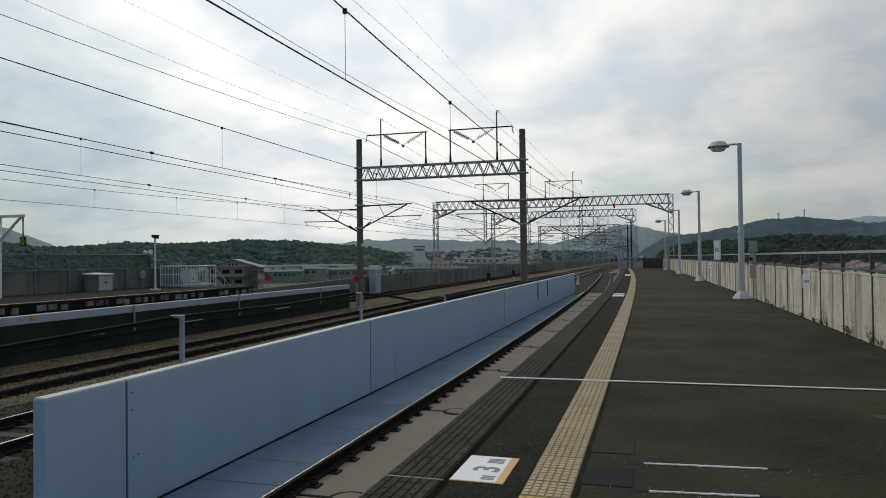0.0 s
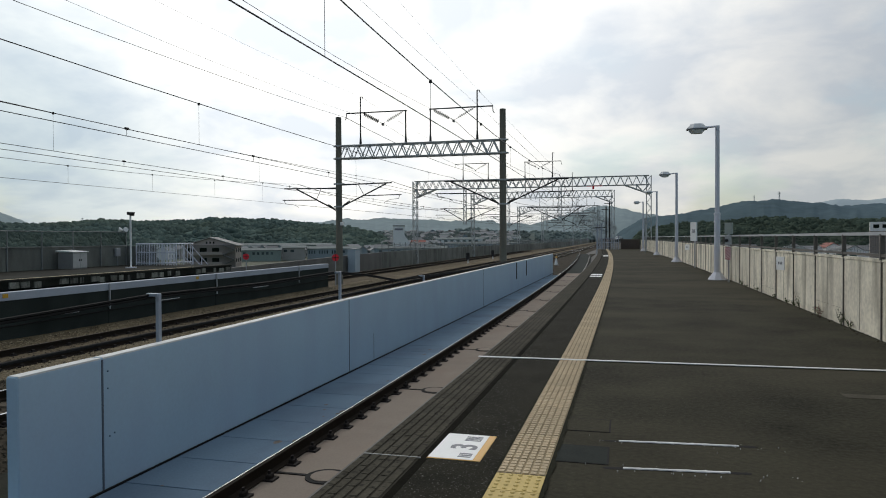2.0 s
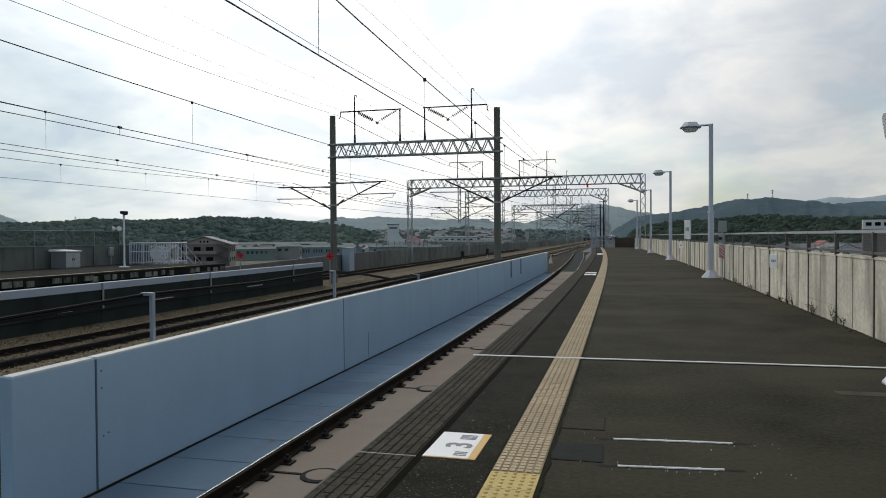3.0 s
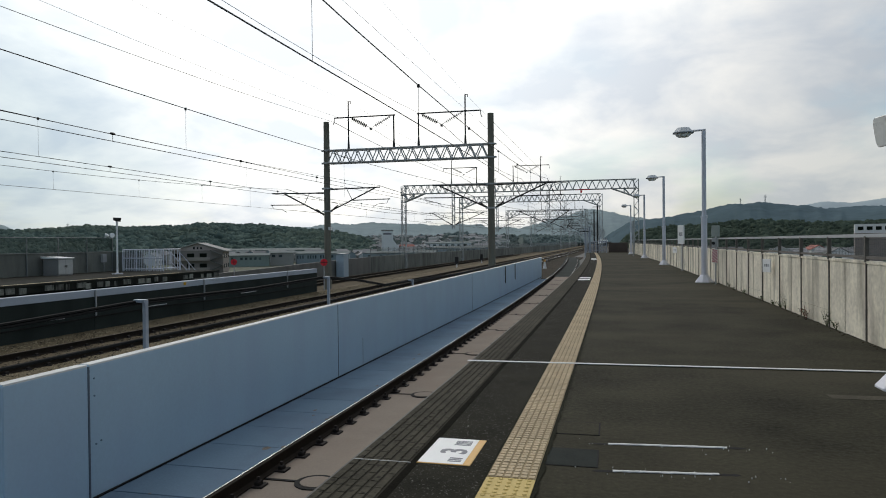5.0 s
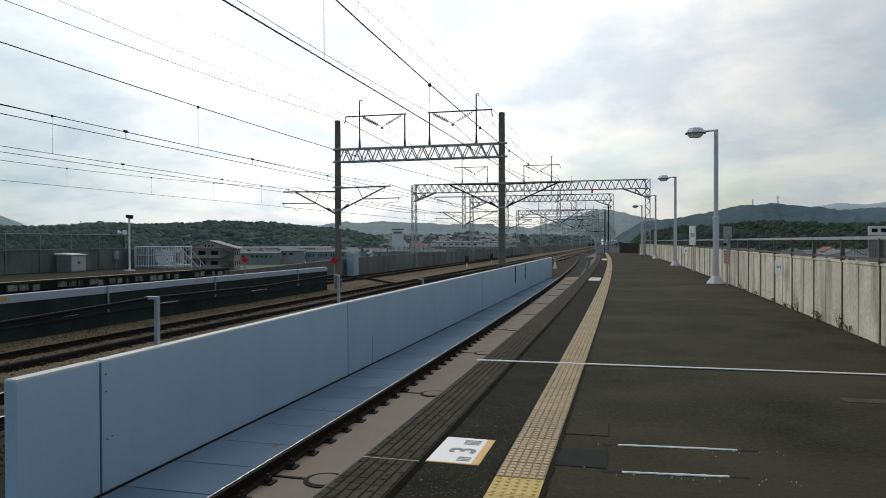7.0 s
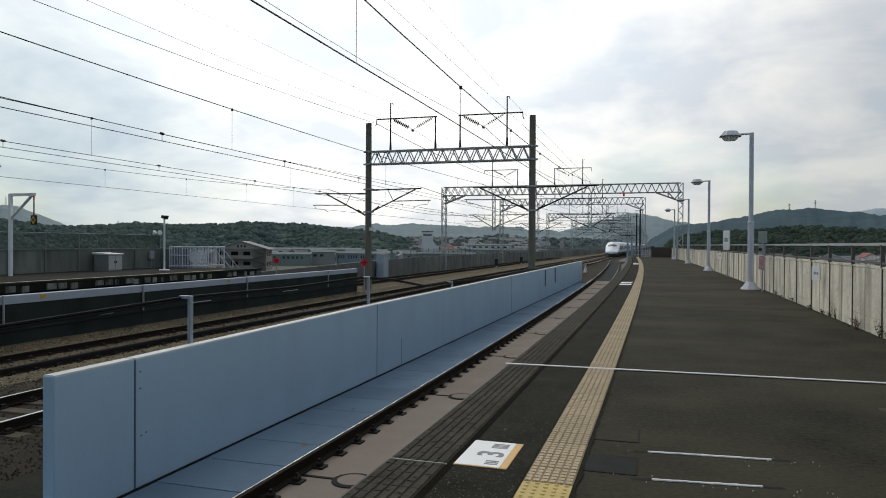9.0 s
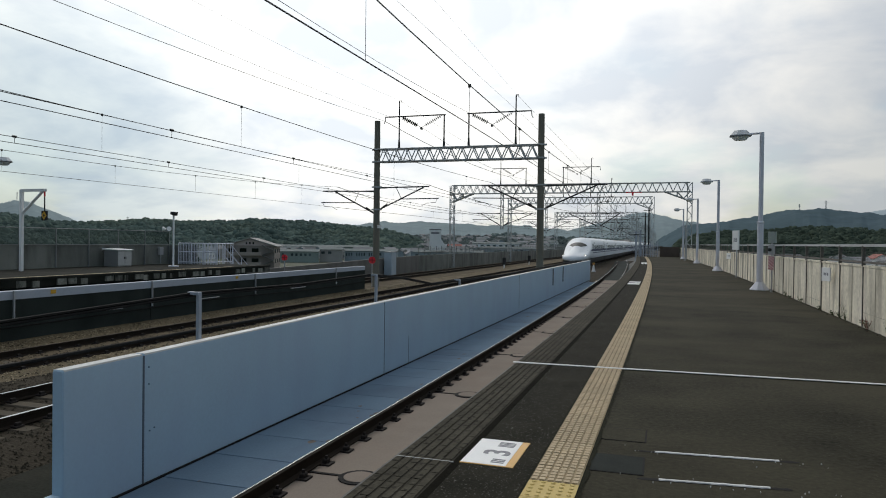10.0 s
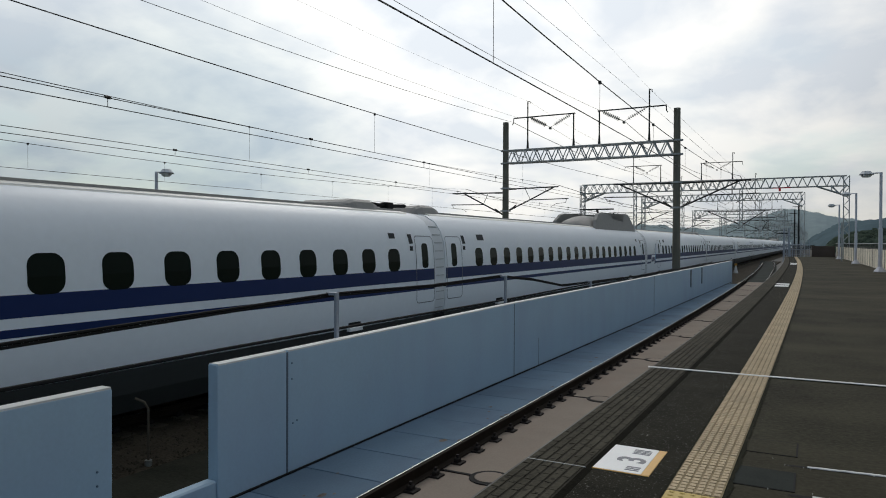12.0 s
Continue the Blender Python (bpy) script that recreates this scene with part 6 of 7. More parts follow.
    # bogies
    for c in range(16):
        for q in (3.8, CAR - 3.8):
            yy = (HEADCAR + CAR * (c - 1) if c else 2.3) + q + (2.5 if c == 0 and q < 5 else 0)
            bg = None
            bm = bm_new()
            box(bm, -1.25, yy - 1.7, 0.35, 1.25, yy + 1.7, 0.75, 0.06)
            bg = part("bogie", bm, "train_dark", train)
            for dy in (-1.25, 1.25):
                for x in (-0.75, 0.75):
                    bm = bm_new()
                    tube(bm, (x - 0.07, yy + dy, 0.43), (x + 0.07, yy + dy, 0.43), 0.43, 18)
                    part("wheel", bm, "rail_side", bg)
    return train


# ---- far platform and what stands on it ----
def build_far_platform():
    p = empty("far_platform", None, "far station platform with dark surface and stained edge", "platform", kind="structure")
    bm = bm_new()
    box(bm, -28.6, -40, -0.35, FAR_EDGE, 36.5, 0.0)
    part("surface", bm, "asphalt_far", p)
    bm = bm_new()
    box(bm, -23.0, -40, -0.09, FAR_EDGE + 0.06, 36.6, 0.012, 0.02)
    part("edge_beam", bm, "asphalt_far", p)
    bm = bm_new()
    box(bm, -28.6, -40, Z_DECK, -24.0, 36.4, -0.36)
    part("core", bm, "concrete_dark", p)
    bm = bm_new()
    box(bm, -22.62, -40, 0.010, -22.42, 33, 0.017)
    part("tactile_band", bm, "tactile_old", p)
    rng = random.Random(12)
    bm = bm_new()
    box(bm, -22.5, 0.01, -0.34, -22.355, 0.57, -0.10, 0.01)
    blk = part("edge_block", bm, mat("edge_block", (0.25, 0.25, 0.21), 0.9, var=0.5, scale=3.5, fine=20, stain=(0.015, 0.016, 0.013), stain_amt=1.0, stain_scale=(2.5, 5.0, 1.6), rnd=0.5), p)
    blk.matrix_basis = pose(0, 4, 0)
    for k in range(1, 55):
        if rng.random() < 0.72:
            share("edge_block", blk.data, p, pose(rng.uniform(-0.05, 0.01), 4 + 0.59 * k + rng.uniform(0, 0.2), rng.uniform(-0.05, 0.03)) @ Matrix.Diagonal((1, rng.uniform(0.35, 1.0), 1, 1)))
    # wall and high mesh fence at the back
    w = empty("wall_west", None, "grey concrete panel wall with wire fence on the far platform", "wall", kind="structure")
    bm = bm_new()
    box(bm, -28.75, 0.01, -0.3, -28.55, 2.05, 1.13, 0.012)
    pn = part("panel", bm, "concrete_old", w)
    pn.matrix_basis = pose(0, -6.0, 0)
    for k in range(1, 20):
        share("panel", pn.data, w, pose(0, -6.0 + 2.06 * k, 0))
    share("panel", pn.data, w, pose(-28.6, 35.3 - 28.65, 0) @ Matrix.Rotation(-math.pi / 2, 4, "Z"))
    bm = bm_new()
    box(bm, -28.54, -0.025, -0.1, -28.48, 0.025, 1.97, 0.005)
    ps = part("post", bm, "fence_grey", w)
    ps.matrix_basis = pose(0, -6, 0)
    for k in range(1, 21):
        share("post", ps.data, w, pose(0, -6 + 2.06 * k, 0))
    for z in (1.15, 1.95):
        bm = bm_new()
        tube(bm, (-28.5, -6, z), (-28.5, 35.2, z), 0.02, 6)
        part("rail", bm, "fence_grey", w)
    bm = bm_new()
    y = -6.0
    while y < 35.2:
        tube(bm, (-28.5, y, 1.15), (-28.5, min(y + 0.8, 35.2), 1.95), 0.006, 3, caps=False)
        tube(bm, (-28.5, min(y + 0.8, 35.2), 1.15), (-28.5, y, 1.95), 0.006, 3, caps=False)
        y += 0.055
    tagged(part("wire_mesh", bm, "mesh_green", w), kind="stuff")

    lamp_post(pose(-27.3, 22.5, 0), 4.78, 1)
    lamp_post(pose(-27.3, 2.5, 0), 4.78, 1)
    # white gallows with a hanging diamond sign
    g = empty("sign_gallows", pose(-27.0, 23.7, 0), "white steel gallows with hanging black and yellow diamond sign", "sign post")
    bm = bm_new()
    box(bm, -0.068, -0.068, 0, 0.068, 0.068, 3.6, 0.01)
    part("upright", bm, "sign_white", g)
    bm = bm_new()
    box(bm, 0.0, -0.06, 3.5, 1.35, 0.06, 3.62)
    part("arm", bm, "sign_white", g)
    bm = bm_new()
    bar(bm, (0.05, 0, 2.55), (1.2, 0, 3.52), 0.10)
    part("brace", bm, "sign_white", g)
    bm = bm_new()
    tube(bm, (1.3, 0, 2.6), (1.3, 0, 3.55), 0.03, 6)
    part("hanger", bm, "black", g)
    bm = bm_new()
    tube(bm, (1.3, 0, 3.30), (1.3, 0, 3.52), 0.04, 6)
    part("hanger_band", bm, "red", g)
    bm = bm_new()
    box(bm, 1.14, -0.03, 2.25, 1.46, 0.03, 2.66, 0.01)
    part("sign_plate", bm, "black", g)
    bm = bm_new()
    for sgn in (-1, 1):
        quads(bm, [[(1.3 + a * 0.145, sgn * 0.031 + d, 2.455 + b * 0.19) for a, b in ((1, 0), (0, 1), (-1, 0), (0, -1))] for d in (0, sgn * 0.006)], True, True)
    part("diamond", bm, "yellow", g)
    bm = bm_new()
    for sgn in (-1, 1):
        quads(bm, [[(1.3 + a * 0.05, sgn * 0.038 + d, 2.455 + b * 0.065) for a, b in ((1, 0), (0, 1), (-1, 0), (0, -1))] for d in (0, sgn * 0.005)], True, True)
    part("diamond_core", bm, "black", g)
    # floodlight pole
    f = empty("floodlight", pose(-25.3, 31.6, 0), "thin pale pole with a tilted floodlight", "floodlight")
    bm = bm_new()
    tube(bm, (0, 0, 0), (0, 0, 2.8), 0.05, 10)
    part("pole", bm, "sign_white", f)
    bm = bm_new()
    tube(bm, (0, 0, 0), (0, 0, 0.05), 0.28, 10)
    part("foot", bm, "lamp_paint", f)
    bm = bm_new()
    quads(bm, [[(-0.15, -0.11, 2.84), (-0.15, 0.11, 2.84), (-0.12, 0.11, 2.98), (-0.12, -0.11, 2.98)], [(0.12, -0.14, 2.76), (0.12, 0.14, 2.76), (0.17, 0.14, 2.96), (0.17, -0.14, 2.96)]], True, True)
    part("lamp_head", bm, "dark_steel", f)
    # twin horns on the last post of the fence
    hn = empty("horn_speaker", pose(-28.5, 35.0, 1.97), "pair of small pale horn speakers on a fence post", "loudspeaker")
    for sx in (-1, 1):
        bm = bm_new()
        tube(bm, (sx * 0.06, 0, 0.10), (sx * 0.24, -0.10, 0.14), 0.05, 10, 0.15)
        part("horn", bm, "sign_white", hn)
    bm = bm_new()
    bar(bm, (0, 0, -0.05), (0, 0, 0.14), 0.05)
    bar(bm, (-0.1, 0, 0.10), (0.1, 0, 0.10), 0.05)
    part("bracket", bm, "galv", hn)
    # equipment cabinet
    c = empty("equipment_cabinet", pose(-27.9, 30.35, 0), "grey metal equipment cabinet with sloping pale roof", "cabinet")
    bm = bm_new()
    box(bm, -0.42, -0.50, 0, 0.50, 0.50, 0.86, 0.01)
    part("body", bm, mat("cabinet_grey", (0.26, 0.26, 0.25), 0.6, var=0.1), c)
    bm = bm_new()
    quads(bm, [[(-0.50, -0.56, 0.87), (0.56, -0.56, 0.86), (0.56, -0.56, 0.90), (-0.50, -0.56, 0.97)], [(-0.50, 0.56, 0.87), (0.56, 0.56, 0.86), (0.56, 0.56, 0.90), (-0.50, 0.56, 0.97)]], True, True)
    part("roof", bm, "sign_white", c)
    for y in (-0.31, 0.31):
        bm = bm_new()
        box(bm, 0.50, y * 0.8 - 0.235, 0.06, 0.512, y * 0.8 + 0.235, 0.8, 0.004)
        d = part("door", bm, mat("cabinet_door", (0.52, 0.52, 0.50), 0.55, var=0.12), c)
        bm = bm_new()
        box(bm, 0.512, y * 0.2 - 0.02, 0.4, 0.53, y * 0.2 + 0.02, 0.52)
        part("handle", bm, "dark_steel", d)
    b = empty("junction_box", pose(-28.38, 34.4, 0.55), "small pale junction box on the wall", "box")
    bm = bm_new()
    box(bm, -0.10, -0.22, 0, 0.06, 0.10, 0.46, 0.01)
    part("body", bm, "galv", b)
    bm = bm_new()
    tube(bm, (0, -0.07, -0.55), (0, -0.07, 0.0), 0.02, 6)
    part("conduit", bm, "galv", b)
    # white picket railing and stair down to the track
    r = empty("railing", None, "white steel picket railing at the platform end", "railing")
    for x0, x1, y in ((-27.8, -25.1, 35.2),):
        n = 25
        for k in range(n):
            bm = bm_new()
            x = x0 + (x1 - x0) * k / (n - 1)
            bar(bm, (x, y, 0.0), (x, y, 1.25), 0.03 if k % 8 else 0.07)
            part("picket", bm, "lamp_paint", r)
        for z in (0.12, 0.75, 1.25):
            bm = bm_new()
            bar(bm, (x0, y, z), (x1, y, z), 0.05)
            part("rail", bm, "lamp_paint", r)
    for k in range(12):
        bm = bm_new()
        bar(bm, (-26.1, 35.2 + k * 0.28, 0.0), (-26.1, 35.2 + k * 0.28, 1.25), 0.035)
        part("picket", bm, "lamp_paint", r)
    for z in (0.12, 1.25):
        bm = bm_new()
        bar(bm, (-26.1, 35.2, z), (-26.1, 38.3, z), 0.05)
        part("rail", bm, "lamp_paint", r)
    st = empty("stair", None, "short steel stair with sloping handrails down to the track", "stair")
    for k in range(7):
        bm = bm_new()
        box(bm, -25.6, 36.6 + k * 0.26, -0.03 - (k + 1) * 0.19, -25.0, 36.86 + k * 0.26, -(k + 1) * 0.19)
        part("step", bm, "galv", st)
    for x in (-25.6, -25.0):
        for dz in (1.15, 0.6):
            bm = bm_new()
            bar(bm, (x, 36.5, dz), (x, 38.6, dz - 1.5), 0.05)
            part("handrail", bm, "lamp_paint", st)
        for k in range(3):
            bm = bm_new()
            bar(bm, (x, 36.6 + k * 0.95, -0.15 - k * 0.65), (x, 36.6 + k * 0.95, 1.1 - k * 0.68), 0.05)
            part("post", bm, "lamp_paint", st)
    # round red markers with black cross
    for x, y, z, rr in ((-23.75, 40.6, 0.36, 0.20), (-17.1, 39.7, 0.34, 0.22)):
        m = empty("red_marker", pose(x, y, z, 0, 0, 25), "round red marker disc with a black cross on a post", "track marker", "red markers")
        bm = bm_new()
        tube(bm, (0, 0.02, 0), (0, -0.02, 0), rr, 20)
        part("disc", bm, "red", m)
        bm = bm_new()
        w = rr * 0.07
        box(bm, -rr * 0.98, -0.03, -w, rr * 0.98, -0.021, w)
        box(bm, -w, -0.0305, -rr * 0.98, w, -0.0215, rr * 0.98)
        part("cross", bm, "black", m)
        bm = bm_new()
        tube(bm, (0, 0.05, Z_DECK - z), (0, 0.05, 0.2), 0.03, 6)
        part("post", bm, "galv", m)
    c = empty("relay_box", pose(-23.5, 58.7, Z_DECK), "pale blue relay cabinet beside the tracks", "cabinet")
    bm = bm_new()
    box(bm, -0.36, -0.6, 0.0, 0.36, 0.6, 2.15, 0.03)
    part("body", bm, mat("pale_blue_box", (0.40, 0.48, 0.54), 0.5, var=0.1), c)
    bm = bm_new()
    box(bm, -0.40, -0.65, 2.15, 0.40, 0.65, 2.20, 0.01)
    part("roof", bm, "galv", c)


def build_parapets():
    w = empty("parapet_wall", None, "stained concrete viaduct parapet with fence", "parapet", kind="structure")
    rng = random.Random(7)
    bm = bm_new()
    quads(bm, [[(-24.25, y, Z_DECK), (-24.0, y, Z_DECK), (-24.0, y, z), (-24.25, y, z)] for y, z in ((36.6, -0.36), (46, -0.22), (57, -0.03), (67.9, 0.08))], True, True)
    part("low_parapet", bm, "concrete_mid", w)
    bm = bm_new()
    box(bm, -0.25, 0.01, Z_DECK, 0.0, 3.98, 0.11, 0.02)
    pn = part("parapet_panel", bm, "concrete_old", w)
    pn.matrix_basis = pose(-24.0, 68, 0)
    bm = bm_new()
    for k in range(2):
        bar(bm, (-0.12, 2 * k + 0.05, 0.10), (-0.12, 2 * k + 0.05, 1.05), 0.06)
    for z in (0.45, 0.85):
        bar(bm, (-0.12, 0, z), (-0.12, 4, z), 0.04)
    k = 0.15
    while k < 4:
        bar(bm, (-0.12, k, 0.1), (-0.12, k, 0.85), 0.010)
        k += 0.3
    fe = part("parapet_fence", bm, "fence_grey", w)
    fe.matrix_basis = pose(-24.0, 68, 0)

    def px(y):
        return -24.0 if y < 110 else -24.0 + (y - 110) * 0.045 if y < 245 else -17.925 + LINE_SLOPE * (y - 245)
    y = 72.0
    while y < 380:
        m = pose(px(y), y, 0, 0, 0, -math.degrees(math.atan2(px(y + 4) - px(y), 4)))
        share("parapet_panel", pn.data, w, m)
        share("parapet_fence", fe.data, w, m)
        y += 4
    bm = bm_new()
    for x in (-19.3, -5.9):
        quads(bm, [[(x + LINE_SLOPE * y, y, Z_DECK), (x + 0.3 + LINE_SLOPE * y, y, Z_DECK), (x + 0.3 + LINE_SLOPE * y, y, 0.2), (x + LINE_SLOPE * y, y, 0.2)] for y in (380 if x < -10 else 205, 1900)], True, True)
    part("far_parapet", bm, "concrete_dark", w)
    # parapet past the platform end, on the near side
    bm = bm_new()
    rows = []
    for y in (93, 110, 130, 160, 205):
        x = 2.6 - (y - 93) * 0.076
        rows.append([(x, y, Z_DECK), (x + 0.25, y, Z_DECK), (x + 0.25, y, 0.4), (x, y, 0.4)])
    quads(bm, rows, True, True)
    part("near_parapet", bm, "concrete_mid", w)
    # slim dark masts past the platform end
    for x, y, h in ((-2.3, 128, 8.2), (-3.4, 150, 8.0), (-2.9, 100, 3.5), (-3.6, 104, 3.5)):
        m = empty("slim_mast", pose(x, y, Z_DECK), "slim dark steel mast beside the line", "mast", "slim masts")
        bm = bm_new()
        tube(bm, (0, 0, 0), (0, 0, h + 1.6), 0.17, 8, 0.13)
        part("shaft", bm, "dark_steel" if h > 5 else "galv_blue", m)
        bm = bm_new()
        bar(bm, (-0.9, 0, h + 1.0), (0.5, 0, h + 1.0), 0.08)
        part("cross_arm", bm, "dark_steel", m)
    # dwarf signals on short white-banded posts beside the line
    for x, y in ((-17.0, 77.0), (-17.0, 92.5)):
        m = empty("dwarf_signal", pose(x, y, Z_SLAB - 0.02), "black dwarf signal head on a short pale post", "signal", "dwarf signals")
        bm = bm_new()
        tube(bm, (0, 0, 0), (0, 0, 0.5), 0.07, 8)
        part("post", bm, "sign_white", m)
        bm = bm_new()
        box(bm, -0.2, -0.12, 0.5, 0.2, 0.12, 1.3, 0.05)
        part("signal_head", bm, "black", m)
    # small marker between the converging rails
    m = empty("track_marker", pose(-6.9, 75, Z_SLAB), "small white and orange clearance marker between tracks", "marker")
    bm = bm_new()
    tube(bm, (0, 0, 0), (0, 0, 0.75), 0.22, 8, 0.06)
    part("cone", bm, "sign_white", m)
    bm = bm_new()
    tube(bm, (0, 0, 0.75), (0, 0, 0.95), 0.13, 8, 0.13)
    part("cap", bm, "sign_orange", m)


# ---- town and hills ----
def polar(az, dist, z=0.0):
    """A place by its bearing in degrees to the left of the track's direction."""
    return Vector((-math.sin(radians(az)) * dist, math.cos(radians(az)) * dist, z))


def gable_house(m, w, l, h, wall="house", roof="roof_tile", label="", rng=None, storeys=2):
    th = empty("house", m, label or "small town house with pitched roof", "house", "town houses")
    bm = bm_new()
    box(bm, -w / 2, -l / 2, 0, w / 2, l / 2, h)
    quads(bm, [[(-w / 2, y, h), (w / 2, y, h), (0, y, h + w * 0.27)] for y in (-l / 2, l / 2)], True, True)
    body = part("wall", bm, wall, th)
    bm = bm_new()
    e = 0.5
    r = h + w * 0.27
    for s in (-1, 1):
        quads(bm, [[(s * (w / 2 + e), y, h - e * 0.54), (0, y, r), (0, y, r + 0.22), (s * (w / 2 + e), y, h - e * 0.54 + 0.22)] for y in (-l / 2 - e, l / 2 + e)], True, True)
    part("roof", bm, roof, th)
    for k in range(storeys):
        for y in (-l * 0.25, l * 0.25):
            for s in (-1, 1):
                bm = bm_new()
                z = 1.0 + k * 2.8
                box(bm, s * w / 2 - 0.03, y - 0.9, z, s * w / 2 + 0.03, y + 0.9, z + 1.2)
                part("window", bm, "hall_glass", th)
    return th


def build_town():
    rng = random.Random(21)
    # apartment block with outside stair and gable roof
    a = empty("apartment_building", pose(-129, 200.8, Z_TOWN - 1.4, 0, 0, 24) @ Matrix.Diagonal((1.18, 1.12, 1.0, 1.0)), "brown three-storey apartment block with grey gable roof and balconies", "apartment building")
    bm = bm_new()
    box(bm, -6.5, -7, 0, 6.5, 7, 10.0)
    quads(bm, [[(-6.5, y, 10.0), (6.5, y, 10.0), (0, y, 12.3)] for y in (-7, 7)], True, True)
    part("wall", bm, "brown", a)
    bm = bm_new()
    for s in (-1, 1):
        quads(bm, [[(s * 7.3, y, 9.75), (0, y, 12.35), (0, y, 12.6), (s * 7.3, y, 10.0)] for y in (-7.8, 7.8)], True, True)
    part("roof", bm, mat("grey_metal_roof", (0.40, 0.385, 0.37), 0.9, var=0.1, spec=0.1), a)
    bm = bm_new()
    quads(bm, [[(-5.9, y, 10.1), (5.9, y, 10.1), (0, y, 12.15)] for y in (-7.06, -7.0)], True, True)
    part("gable_panel", bm, mat("gable_pink", (0.52, 0.43, 0.41), 0.8), a, "pale pinkish gable panel")
    for x in (-0.9, 0, 0.9):
        bm = bm_new()
        box(bm, x - 0.2, -7.12, 10.5, x + 0.2, -7.05, 11.2)
        part("vent", bm, "glass", a)
    for k in range(3):
        z = 0.4 + k * 3.2
        bm = bm_new()
        box(bm, -6.2, -8.3, z + 0.1, 3.2, -7.0, z + 0.3)
        box(bm, -6.2, -8.3, z + 0.3, 3.2, -8.2, z + 1.2)
        part("balcony", bm, mat("balcony_tan", (0.36, 0.31, 0.27), 0.8), a)
        for x in (-5, -1.8, 1.4):
            bm = bm_new()
            box(bm, x - 0.9, -7.06, z + 0.4, x + 0.9, -6.98, z + 2.4)
            part("window", bm, "glass", a)
        bm = bm_new()
        quads(bm, [[(x, -8.6, zz), (x, -7.2, zz), (x, -7.2, zz + 0.3), (x, -8.6, zz + 0.3)] for x, zz in ((3.4, z), (6.4, z + 1.6))], True, True)
        quads(bm, [[(x, -8.6, zz), (x, -7.2, zz), (x, -7.2, zz + 0.3), (x, -8.6, zz + 0.3)] for x, zz in ((6.4, z + 1.6), (3.4, z + 3.2))], True, True)
        part("stair_flight", bm, "concrete_mid", a)
        for y in (-4.5, 0, 4.5):
            bm = bm_new()
            box(bm, 6.48, y - 0.9, z + 0.9, 6.56, y + 0.9, z + 2.2)
            part("window", bm, "glass", a)
    # long works halls: bearing, distance, width, depth, height, wall, window pitch, window height
    halls = ((29.6, 345, 24, 12, 6.3, "pale_green", 2.1, 1.2), (26.6, 352, 11, 12, 7.3, "house", 3.2, 1.2), (24.4, 356, 14, 12, 6.7, "pale_blue", 1.25, 1.6),
             (22.4, 372, 15, 12, 6.4, "pale_blue", 4.0, 1.3), (27.6, 430, 60, 14, 8.0, "pale_green", 2.4, 1.2), (13.2, 520, 34, 16, 11.0, "white_wall", 4.5, 1.2),
             (17.0, 350, 34, 10, 6.6, "pale_blue", 3.0, 1.4), (11.4, 450, 46, 12, 8.0, "pale_blue", 3.4, 1.3), (32.6, 420, 30, 12, 8.4, "pale_green", 2.6, 1.4))
    for az, d, w, l, h, c, pitch, tall in halls:
        p = polar(az, d, Z_TOWN)
        hobj = empty("works_hall", Matrix.Translation(p) @ pose(0, 0, 0, 0, 0, az + rng.uniform(-6, 6)), {"pale_green": "long pale green industrial hall with row of windows", "house": "grey-white flat industrial hall with narrow dark windows", "white_wall": "white flat industrial hall with narrow dark windows", "pale_blue": "pale blue-grey industrial hall beside the line"}[c], "hall", "works halls")
        bm = bm_new()
        box(bm, -w / 2, -l / 2, 0, w / 2, l / 2, h - 1.2)
        part("wall", bm, c, hobj)
        bm = bm_new()
        quads(bm, [[(x, -l / 2 - .5, h - 1.25), (x, l / 2 + .5, h - 1.25), (x, l / 2 + .5, h - 1.0), (x, 0, h), (x, -l / 2 - .5, h - 1.0)] for x in (-w / 2 - .5, w / 2 + .5)], True, True)
        part("roof", bm, "pale_roof", hobj)
        pane = bm_new()
        box(pane, -pitch * 0.26, -l / 2 - 0.06, h - 2.0 - tall, pitch * 0.26, -l / 2 + 0.02, h - 2.0)
        first = part("window", pane, "hall_glass", hobj)
        for k in range(int(w / pitch)):
            m = pose(-w / 2 + pitch * (k + 0.5), 0, 0)
            if k and rng.random() < 0.22:
                continue
            if k:
                share("window", first.data, hobj, m)
            else:
                first.matrix_basis = m
    # white tower block and its slanted neighbour
    t = empty("tower_building", Matrix.Translation(polar(18.0, 430, Z_TOWN)) @ pose(0, 0, 0, 0, 0, 18), "plain white tower-like building with slanted annex", "building")
    bm = bm_new()
    box(bm, -4.5, -5, 0, 2.5, 5, 18.0)
    quads(bm, [[(2.5, y, 0), (9, y, 0), (6, y, 7.5), (2.5, y, 12.5)] for y in (-5, 5)], True, True)
    part("wall", bm, "white_wall", t)
    bm = bm_new()
    box(bm, -4.7, -5.2, 17.9, 2.7, 5.2, 18.4)
    part("roof", bm, "concrete_mid", t)
    bm = bm_new()
    box(bm, -3.5, -5.07, 15.5, 1.5, -4.98, 16.6)
    part("sign_band", bm, "grey_ink", t)
    # houses over the valley: along the hill foot, and in the flats beyond the platform wall
    n = 0
